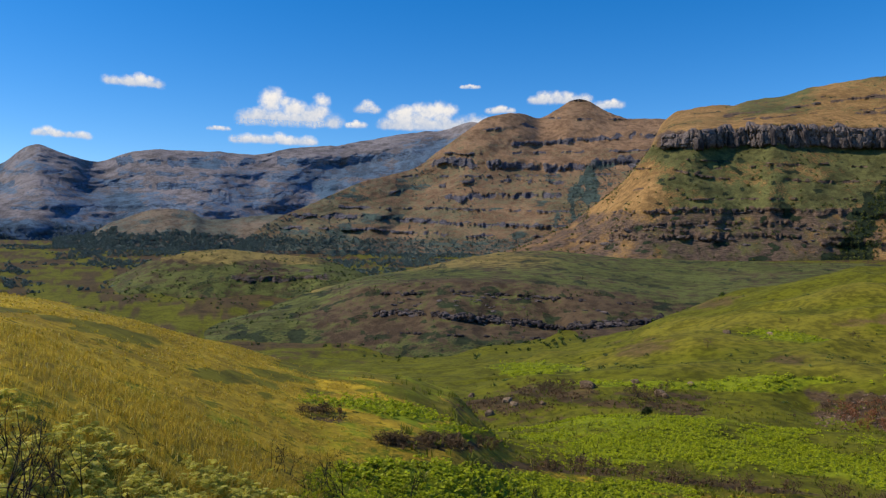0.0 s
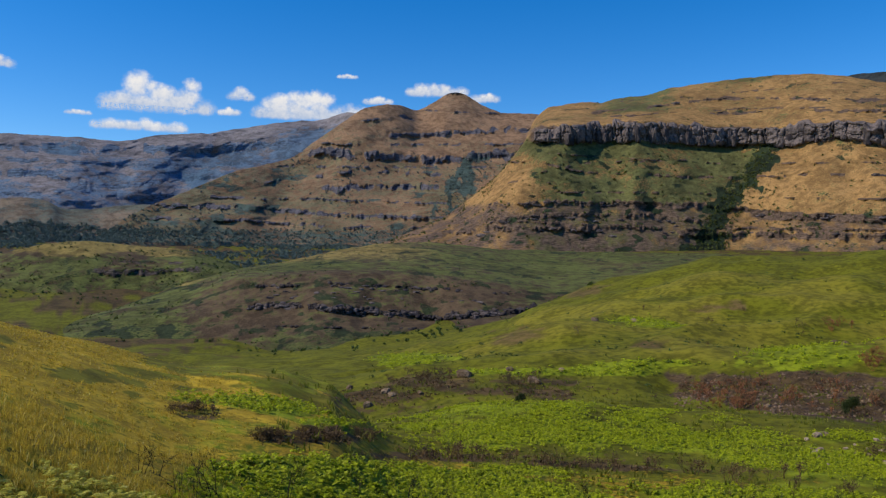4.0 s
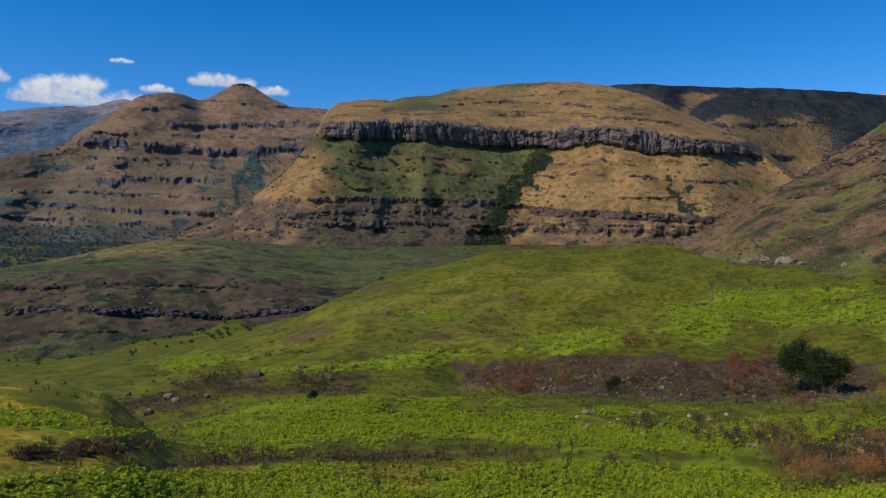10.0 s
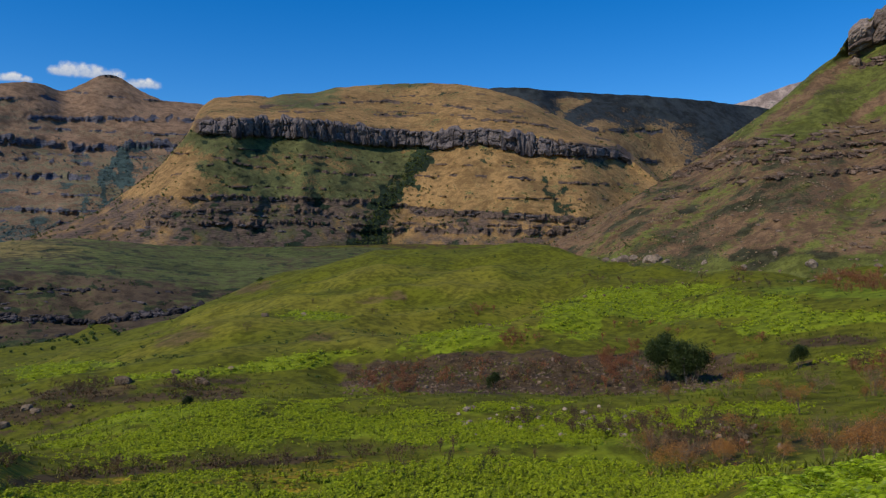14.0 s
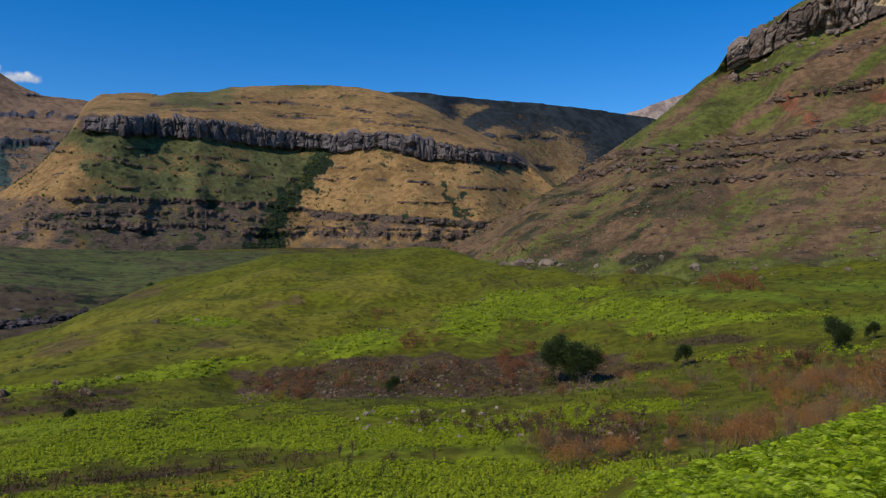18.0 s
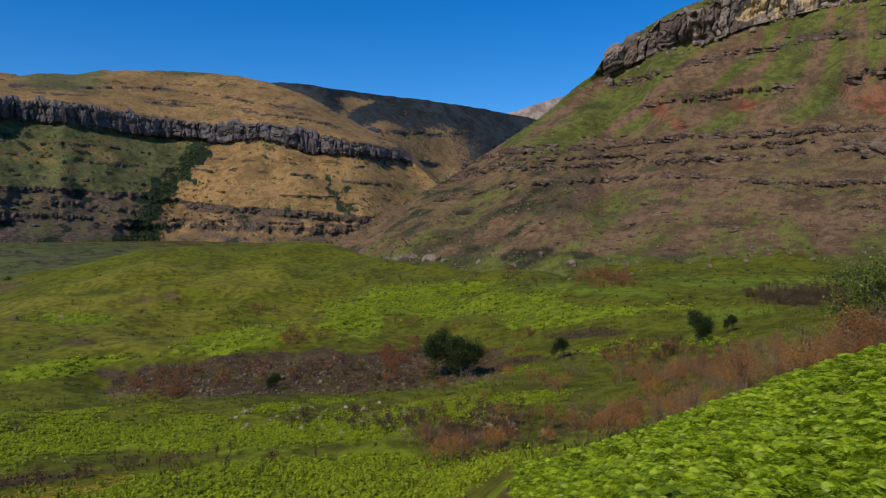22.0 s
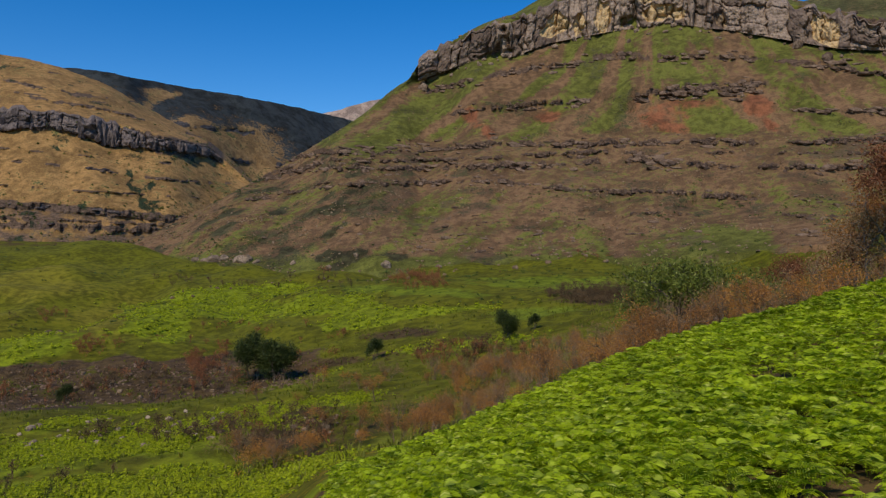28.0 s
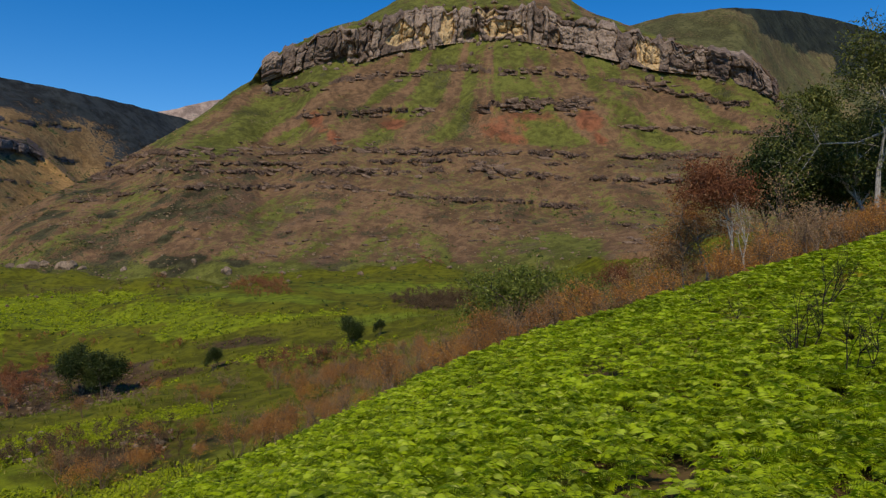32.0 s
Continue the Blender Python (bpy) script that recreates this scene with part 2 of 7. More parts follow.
def ground_lines():
    fern = [(55.6, -16.5), (59.4, -15.3), (63.4, -14.0), (67.5, -12.1), (71.6, -10.2), (75.8, -8.1), (80.0, -6.4), (84.2, -5.1), (88.3, -3.9), (92.2, -2.4), (96.0, -1.2), (99.6, 0.1), (105.2, 1.8)]
    return [
        (0.02, -89.5),
        ([(-30, 13), (-20, 20), (-12, 27), (-5, 33), (0, 36), (10, 42), (50, 30), (58, 14), (65, 11), (105, 10)], [(-30, -18.5), (-20, -18), (-12, -18), (-5, -18.5), (0, -19), (10, -21), (50, -27), (58, -21), (65, -20), (105, -19)]),
        ([(-30, 76), (-10, 102), (0, 104), (5, 85), (10, 68), (20, 50), (48, 42), (55, 25), (70, 30), (105, 42)], LEFT_BROW + [(5, -13.6), (10, -16.8), (20, -20.5), (30, -22.5), (48, -22.5)] + fern),
        ([(-30, 100), (0, 118), (5, 105), (10, 92), (20, 80), (55, 75), (105, 80)], [(-30, -12), (0, -11.9), (2.9, -12.5), (5, -13), (10, -14.3), (20, -15.6), (50, -15.8), (60, -14.0), (67.5, -11.9), (75.8, -8.4), (84, -5.7), (92, -3.1), (100, -0.9), (105, 0.7)]),
        ([(-30, 130), (60, 130), (75, 150), (105, 150)], [(-30, -12), (2.9, -12.1), (7.1, -11.6), (11.2, -10.9), (15.2, -10.6), (19.1, -10.7), (23, -11.1), (29.3, -11.3), (35.0, -10.9), (41, -11.6), (48.1, -10.5), (52.2, -10.2), (59.9, -9.5), (67, -8.2), (75, -6.2), (84, -4.2), (92, -2.2), (105, 1.2)]),
        (172, [(-30, -11.5), (3, -12.2), (10, -11.6), (25, -10.8), (35, -10.7), (45, -10.3), (52, -9.4), (60, -7.6), (75, -4.9), (90, -2.0), (105, 1.4)]),
        (212, [(1.5, -10.3), (6.4, -9.4), (10.6, -8.7), (17.8, -8.4), (23.2, -8.5), (25.7, -9.2), (29.3, -8.3), (35.0, -7.6), (42.0, -7.3), (48.1, -7.6), (52.2, -6.2), (58.1, -5.1), (63.6, -4.4), (67.4, -4.4), (71.6, -3.7), (77.9, -3.3), (90, -1.2), (105, 1.6)]),
        ([(-5, 330), (45, 320), (60, 275), (105, 275)], [(-30, -7.9), (0, -8.5), (10, -7.4), (18, -5), (25, -4.5), (35, -4.2), (45, -4), (55, -3), (65, -2.6), (85, -1.2), (105, 1.6)]),
        ([(-5, 460), (20, 500), (40, 480), (52, 390), (105, 360)], [(-3.5, -7.9), (0.8, -7.5), (5.0, -7.1), (9.1, -6.3), (13.2, -4.9), (16.1, -3.6), (19.0, -2.3), (21.5, -1.5), (24.8, -0.6), (28.8, 0.1), (33.1, 0.3), (36.8, 0.4), (39.1, 0.6), (42.3, 0.5), (46.1, -0.6), (52.2, -1.5), (60.0, -1.5), (71.6, -1.1), (84.2, -0.5), (95, 0.8), (105, 1.8)]),
        (640, [(-30, -6.5), (0, -6.5), (15, -5), (40, -3), (60, -2), (105, 0)]),
        (1150, [(-30, -1.6), (-18, -1.5), (0, -1), (20, 0), (40, 0), (105, 1)]),
        (1800, [(-30, 0.9), (0, 0.9), (40, 0.9), (105, 2)]),
        (4950, [(-30, 1.7), (105, 1.7)])]


LEFT_BROW = [(-30.1, -1.8), (-26.8, -2.3), (-23.3, -3.2), (-19.6, -4.4), (-15.8, -5.5), (-11.8, -6.8), (-8.9, -7.5), (-6.0, -7.6), (-2.6, -8.1), (0.8, -9.3), (2.9, -11.4)]
# patches of cover: bearing, elevation, half width, half height, tilt
FERN_FAR = [(43.5, -4.9, 3.2, 1.4, 0.05), (54.8, -3.6, 5.0, 1.0, 0.0), (59.0, -5.0, 4.5, 0.8, 0.08), (15.0, -8.5, 8.0, 0.32, 0.03), (25.4, -7.6, 4.5, 0.6, 0.15), (33.6, -6.6, 6.5, 0.9, 0.12), (48.3, -4.1, 8.0, 1.4, 0.03),
            (61.0, -4.5, 6.2, 0.5, 0.05), (62.5, -7.3, 3.4, 0.5, 0.12), (57.8, -9.2, 3.6, 0.6, 0.03), (24.0, -4.7, 3.2, 0.6, 0.0), (6.2, -7.7, 3.0, 0.5, 0.05), (67.5, -6.6, 4.0, 0.45, 0.1), (83.0, 0.5, 3.3, 1.0, 0.1)]
FERN_NEAR = [(17.5, -12.4, 13.5, 1.9, 0.0), (30.0, -12.3, 5.0, 0.8, 0.05), (-4.7, -10.6, 6.0, 0.75, -0.12), (1.5, -12.2, 2.6, 0.4, -0.05), (42.0, -13.9, 6.0, 0.35, 0.03), (49.0, -11.6, 4.0, 0.4, 0.1), (37.0, -11.6, 5.0, 0.4, 0.05), (56.0, -11.0, 4.0, 0.5, 0.1), (40.0, -13.2, 12.0, 1.2, 0.03), (48.0, -12.4, 6.0, 0.8, 0.1)]
SCRUB = [(-0.3, -13.2, 4.6, 0.5, -0.03), (-8.8, -11.1, 1.8, 0.4, -0.15), (9.0, -14.6, 7.0, 0.4, -0.02), (21.0, -14.9, 8.0, 0.4, 0.0), (74.5, -3.2, 3.2, 0.9, 0.0), (8.0, -9.3, 4.0, 0.7, 0.0), (52.0, -13.2, 5.0, 1.6, 0.2), (45.0, -12.7, 3.0, 0.35, 0.0), (5.0, -10.4, 5.0, 0.7, 0.02), (15.5, -9.9, 5.5, 0.5, 0.0), (56.0, -8.2, 5.0, 0.5, 0.1), (60.0, -6.2, 4.0, 0.4, 0.05)]
COOL = [(62.2, -3.0, 6.5, 0.5, -0.02), (7.5, -7.5, 4.0, 0.35, 0.0), (71.5, -2.3, 7.0, 0.6, 0.0), (70.0, -4.6, 4.0, 0.6, 0.1)]
EARTH = [(14.3, -5.9, 2.6, 0.8, 0.15), (19.5, -2.6, 2.5, 0.4, 0.2), (17.0, -9.8, 1.4, 0.4, 0.1), (10.6, -9.2, 1.5, 0.5, 0.0), (24.5, -6.3, 2.0, 0.4, 0.1), (29.5, -3.4, 3.0, 0.4, 0.1)]


def patches(a, e, spots, rag):
    out = 0.0 * e
    for b, mid, w, h, tilt in spots:
        out = np.maximum(out, ramp(1.15 - np.hypot((a - b) / w, (e - mid - tilt * (a - b)) / h) + rag, 0.0, 0.75))
    return out


def fern_valley(a, e, r, x, y):
    """Where bracken covers the valley floor."""
    n = fbm(x / 7, y / 7, 0.0, 3, 53)
    edge = np.interp(a, [-14, -9, -5, 0, 12, 25, 38, 55], [-16.5, -14.9, -14.3, -14.4, -15.3, -15.7, -14.5, -14.7])
    front = ramp(edge + 0.5 * n - e, 0.0, 0.5) * ramp(a + 1.5 * n, -14, -9) * (1 - 0.8 * ramp(fbm(x / 12, y / 12, 0.0, 3, 50), 0.1, 0.35))
    return np.clip(front + patches(a, e, FERN_NEAR, 0.5 * n), 0, 1) * ramp(-a, -62, -56) * ramp(-r, -150, -143) * ramp(r, 24, 34)


def fern_far_keep(a, e, r, x, y):
    """Where bracken covers the valley's far side."""
    n = fbm(x / 20, y / 20, 0.0, 5, 54, 0.65)
    return patches(a, e, FERN_FAR, 0.9 * n) * ramp(r, 150, 160) * ramp(-r, -420, -380)


def brow_streak(a, e):
    """Dark olive streaks that run along the near hill's brow, and how far below the brow a place is."""
    below = np.interp(a, [b for b, _ in LEFT_BROW], [k for _, k in LEFT_BROW]) - e
    return vnoise(a / 4.5 + 0.6 * below, below / 0.5, 0, 31) + 0.5 * vnoise(a / 1.6, below / 0.22, 0, 32), below


def build_ground():
    a = np.r_[fan(-180, -45, 3.0), fan(-42, -33, 0.5), fan(-32.5, 107.5, 0.13), fan(109, 119, 1.0), fan(122, 177, 3.0)]
    R, E = loft(a, ground_lines(), [6, 46, 30, 34, 14, 28, 34, 34, 10, 14, 18, 12], 2)
    A = np.broadcast_to(np.where(a > 112, np.interp(a, [112, 180], [100, -60]), a)[:, None], R.shape)
    X, Y, Z = places(a, R, E)
    X[:, 0], Y[:, 0], Z[:, 0] = 0.05, -0.04, CAMZ - 2.25
    inner = ramp(R, 4, 12)
    swell = fbm(X / 40, Y / 40, 0.0, 3, 11, 0.4) * 1.3 + fbm(X / 9, Y / 9, 0.0, 3, 12) * 0.6 * ramp(-R, -240, -130)
    amp = inner * np.clip(R / 130, 0.15, 3.0) * ramp(-R, -1300, -900)
    Z = Z + swell * amp
    p, q = X * 0.86 + Y * 0.5, Y * 0.86 - X * 0.5
    side = ramp(R, 195, 245) * ramp(-R, -470, -400) * ramp(A, -4, 8)
    rolls = 1 - 2 * np.abs(vnoise(q / 40 + 0.6 * fbm(X / 70, Y / 70, 0.0, 2, 14), p / 130, 0, 13)) + 0.4 * vnoise(q / 20 + 0.4 * fbm(X / 50, Y / 50, 0.0, 2, 18), p / 90, 0, 15)
    lips = vnoise((E - 0.1 * (A - 30)) / 0.8 + 0.5 * fbm(A / 6, E / 2, 0.0, 2, 33), A / 9, 0, 34)
    Z = Z + (rolls * 3.6 + lips * 2.0) * side
    dunes = vnoise(X / 22 + 0.7 * Y / 22, Y / 40 - X / 60, 0, 16) + 0.5 * vnoise(X / 9, Y / 14, 0, 17)
    Z = Z + dunes * 0.7 * ramp(R, 16, 40) * ramp(-R, -100, -80) * ramp(-A, -8, 0)
    E = np.degrees(np.arctan2(Z - CAMZ, R))
    n1, n2 = fbm(X / 30, Y / 30, 0.0, 4, 21), fbm(X / 8, Y / 8, 0.0, 4, 22)
    n3 = fbm(X / 3, Y / 3, 0.0, 3, 23)
    hillside = ramp(-A, -5, 0) * ramp(-R, -112, -106)
    streak, below = brow_streak(A, E)
    streak = streak + 0.4 * n2
    green = 0.1 + 0.15 * n1 + 0.2 * n3 + 0.65 * ramp(A, -6, 4) * (1 - hillside) + 0.5 * ramp(R, 104, 120)
    green += hillside * (0.3 * ramp(streak, 0.2, 0.6) + 0.3 * ramp(A + below, -6, 6))
    green += 1.1 * ramp(R, 200, 400) * ramp(-A, -12, -4) + 0.4 * ramp(A, 0, 6) * ramp(R, 78, 90) + 0.3 * ramp(A, 50, 60) * ramp(R, 60, 90)
    scar = ramp(A + 3 * n2, 23, 28) * ramp(-A + 3 * n2, -56, -51) * ramp(E + 0.5 * n2 - np.interp(A, [23, 30, 40, 47, 54], [-9.2, -10.4, -10.9, -10.3, -9.6]), 0.0, 0.4) * ramp(np.interp(A, [23, 28, 36, 44, 54], [-8.8, -8.0, -7.4, -7.5, -7.2]) - E + 0.6 * n2, -0.1, 0.4) * ramp(R, 135, 150)
    gully = ramp(A, -2, 4) * ramp(-A, -24, -18) * ramp(R, 140, 155) * ramp(-R, -215, -200) * ramp(n2, -0.35, 0.25)
    burnt = ramp(A, 46, 54) * ramp(R, 46, 56) * ramp(-R, -135, -105) * ramp(n1 + 0.5 * n2, -0.45, 0.05)
    green = np.where((A > 6) & (R > 190), np.maximum(green, 0.85 + 0.3 * n2), green)
    cover = patches(A, E, SCRUB, 0.5 * n2)
    masks = {"green": green, "rock": np.maximum(scar * ramp(n2, -0.8, 0.0), 0.6 * gully * ramp(n1, -0.2, 0.5)),
             "scrub": np.maximum.reduce([scar * 0.62, gully * 0.75, burnt * 0.6, cover * 0.85, ramp(R, 1100, 1400) * ramp(n1 + n2, -0.3, 0.3), 0.8 * ramp(R, 420, 560) * ramp(-A, 2, 8) * ramp(n1 + 0.5 * n2, -0.3, 0.25)]),
             "olive": hillside * (1.0 * ramp(streak, -0.1, 0.5) * ramp(-below, -4.5, -2.5) + 0.5 * ramp(-below, -1.2, -0.2) + 0.4 * ramp(streak, 0.1, 0.6)) + side * (0.58 + 0.5 * n1 + 0.5 * lips) * ramp(-A, -50, -36) * ramp(E, -8.6, -6.5),
             "cool": patches(A, E, COOL, 0.4 * n2) * (R > 150), "earth": np.maximum(patches(A, E, EARTH, 0.6 * n2) * 0.6, 0.9 * ramp(A + 0.25 * (R - 6), 50, 58) * ramp(-R, -32, -25)),
             "fern": np.clip(np.maximum(fern_valley(A, E, R, X, Y), fern_far_keep(A, E, R, X, Y)) + 0.5 * ramp(n1 + 0.6 * n2, -0.3, 0.3) * ramp(A, 3, 12) * ramp(R, 40, 55) * ramp(-R, -152, -140) + 0.5 * ramp(n2 + 0.5 * n3, 0.15, 0.55) * ramp(A + 3 * below, -18, -4) * hillside, 0, 1) * (1 - 0.8 * cover) * (1 - scar),
             "red": 0.35 * scar * ramp(n1, 0.0, 0.4)}
    ob = new("ground", sheet_mesh("ground", X, Y, Z, masks, True))
    ob.data.materials.append(land_near)
    return tagged(ob, "rolling valley ground of dry grass, green meadow and burnt earth", "ground", kind="structure"), a, R, Z


ground, g_a, g_R, g_Z = build_ground()


def ground_z(bearing, r):
    """Height of the ground at a bearing and distance."""
    i = np.clip(np.searchsorted(g_a, bearing) - 1, 0, len(g_a) - 2)
    f = (bearing - g_a[i]) / (g_a[i + 1] - g_a[i])
    return float(np.interp(r, g_R[i], g_Z[i]) * (1 - f) + np.interp(r, g_R[i + 1], g_Z[i + 1]) * f)


def ground_e(a, r):
    """Elevation of the ground at bearings and distances."""
    i = np.clip(np.searchsorted(g_a, a) - 1, 0, len(g_a) - 2)
    f = (a - g_a[i]) / (g_a[i + 1] - g_a[i])
    z = np.array([np.interp(rr, g_R[k], g_Z[k]) * (1 - t) + np.interp(rr, g_R[k + 1], g_Z[k + 1]) * t for rr, k, t in zip(r, i, f)])
    return np.degrees(np.arctan2(z - CAMZ, r))


def ground_r(bearing, e):
    """How far off the ground rises to an elevation at a bearing."""
    i = int(np.clip(np.searchsorted(g_a, bearing), 0, len(g_a) - 1))
    rise = np.degrees(np.arctan2(g_Z[i] - CAMZ, g_R[i]))
    j = int(np.argmax(rise[8:] >= e)) + 8
    return float(g_R[i, j])


def hill(name, lo, hi, step, lines, rows, crest, bands, mat, label, gully=(30, 10), bump=(4, 30), strength=0.8, seed=1, rock_bump=3.0, cracks=6.0,
         masks=None, edge=0.05, category="mountain", smooth=2):
    """A hill as a sheet through feature lines, with its rock bands standing up. crest: the number of the crest's line."""
    a = fan(lo, hi, step)
    R, E = loft(a, lines, rows, smooth)
    i1 = sum(rows[:crest])
    A = np.broadcast_to(a[:, None], R.shape)
    rise = np.exp(-((np.arange(R.shape[1]) - i1) / 5.0) ** 2)[None, :]
    E = E + edge * fbm(A * 1.4, R * 0, 0.0, 3, seed + 5) * rise
    rock = bands_of(a, E, bands, seed)
    rock[:, i1 + 3:] = 0
    R = steepen(R, E, rock, 0, i1, strength, int(1.3 / step))
    X, Y, Z = places(a, R, E)
    span, deep = gully
    b = np.radians(A) * R.mean()
    bend = b / span + 0.9 * fbm(b / span * 0.5, Z / span * 0.6, 0.0, 2, seed + 2)
    ribs = vnoise(bend, Z / span * 0.35, 0, seed + 1) + 0.45 * vnoise(bend * 2.3, Z / span * 0.8, 0, seed + 4)
    R = R + deep * ribs * ramp(np.broadcast_to(np.arange(R.shape[1]) / max(i1, 1), R.shape), 0, 0.25)
    R = R + bump[0] * fbm(X / bump[1], Y / bump[1], Z / bump[1], 5, seed + 3, 0.6)
    cols = np.abs(vnoise(b / cracks, Z / cracks * 0.35, 0, seed + 41)) + 0.6 * np.abs(vnoise(b / cracks * 2.3, Z / cracks, 0, seed + 42))
    shelves = vnoise(Z / cracks * 1.6, b / cracks * 0.2, 0, seed + 43)
    R = R - rock * rock_bump * (1.5 - 1.6 * cols + 0.6 * shelves)
    m = {"rock": rock}
    if masks:
        m.update(masks(A, E, R, X, Y, Z, rock))
    skirt = lambda v: np.hstack([v[:, :1], v])
    R, E, m = skirt(R), skirt(E), {k: skirt(v) for k, v in m.items()}
    E[:, 0] -= 4
    R[:, 0] += 4
    return place(name, a, R, E, m, mat, label, category), (a, R, E, m["rock"])


def behind(knots, drop):
    return [(x, y - drop) for x, y in knots]


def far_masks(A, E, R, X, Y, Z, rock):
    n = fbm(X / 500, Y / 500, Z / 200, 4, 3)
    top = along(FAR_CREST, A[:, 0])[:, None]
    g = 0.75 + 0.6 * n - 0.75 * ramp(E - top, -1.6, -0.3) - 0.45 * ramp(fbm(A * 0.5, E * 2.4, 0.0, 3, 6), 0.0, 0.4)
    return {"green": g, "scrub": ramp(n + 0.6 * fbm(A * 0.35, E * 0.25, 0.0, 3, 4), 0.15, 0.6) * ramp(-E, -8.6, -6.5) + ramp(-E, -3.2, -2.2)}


FAR_CREST = [(-42, 6.5), (-36, 7.0), (-30.2, 6.2), (-28.9, 7.5), (-28.0, 7.8), (-26.6, 7.3), (-24.9, 6.8), (-24.0, 6.9), (-22.9, 7.5), (-20.7, 8.0), (-19.4, 7.9), (-16.4, 8.0), (-13.8, 7.9), (-11.2, 8.5), (-7.8, 8.8), (-4.5, 9.5), (-2.0, 9.9), (0.2, 10.1), (1.9, 10.7), (4, 10.5)]
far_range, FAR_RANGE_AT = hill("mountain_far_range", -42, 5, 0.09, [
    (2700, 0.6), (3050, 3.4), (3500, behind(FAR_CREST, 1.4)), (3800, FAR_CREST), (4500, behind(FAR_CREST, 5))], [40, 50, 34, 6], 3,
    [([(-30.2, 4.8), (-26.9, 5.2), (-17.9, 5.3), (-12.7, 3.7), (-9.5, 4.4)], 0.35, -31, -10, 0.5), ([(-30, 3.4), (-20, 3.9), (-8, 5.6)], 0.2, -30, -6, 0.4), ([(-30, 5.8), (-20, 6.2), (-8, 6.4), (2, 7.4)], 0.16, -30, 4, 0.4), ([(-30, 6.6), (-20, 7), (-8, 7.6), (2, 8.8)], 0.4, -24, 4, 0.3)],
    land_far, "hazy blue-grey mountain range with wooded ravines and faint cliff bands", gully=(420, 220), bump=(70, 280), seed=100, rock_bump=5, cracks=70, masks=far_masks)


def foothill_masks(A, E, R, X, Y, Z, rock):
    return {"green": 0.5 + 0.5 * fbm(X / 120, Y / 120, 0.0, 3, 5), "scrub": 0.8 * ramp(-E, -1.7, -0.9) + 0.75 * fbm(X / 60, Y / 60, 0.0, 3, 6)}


FOOT_CREST = [(-27, 1.5), (-25.1, 1.8), (-23.4, 2.8), (-21.2, 3.7), (-19.7, 3.9), (-18.2, 3.7), (-17.3, 3.1), (-15.1, 3.3), (-13.5, 3.6), (-11.1, 3.7), (-9.4, 3.2), (-8, 2.4)]
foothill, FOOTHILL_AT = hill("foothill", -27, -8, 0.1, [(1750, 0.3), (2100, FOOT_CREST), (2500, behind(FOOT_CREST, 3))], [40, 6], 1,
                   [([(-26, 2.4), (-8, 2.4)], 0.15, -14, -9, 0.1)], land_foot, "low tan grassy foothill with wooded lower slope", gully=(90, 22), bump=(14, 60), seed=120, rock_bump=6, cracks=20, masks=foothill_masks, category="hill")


def peak_masks(A, E, R, X, Y, Z, rock):
    n = fbm(X / 160, Y / 160, Z / 90, 4, 8)
    ravine = ramp(1.3 - np.abs(A - (9.2 + (E - 3.0) * 0.55) + 1.4 * fbm(A * 1.2, E * 1.2, 0.0, 4, 72)), 0, 1.1) * ramp(-E, -8.2, -6.6) * ramp(E, 2.2, 3.6)
    return {"green": 0.3 + 0.5 * n + 0.3 * ramp(-E, -7.4, -6) - 0.4 * ramp(E, 9.6, 10.4),
            "scrub": np.maximum.reduce([ravine * 1.2, 0.6 * ramp(-E, -2.4, -1.6), 0.75 * ramp(fbm(X / 60, Y / 60, Z / 60, 3, 9), 0.25, 0.55) * ramp(-E, -7.6, -6)]),
            "red": 0.0 * E}


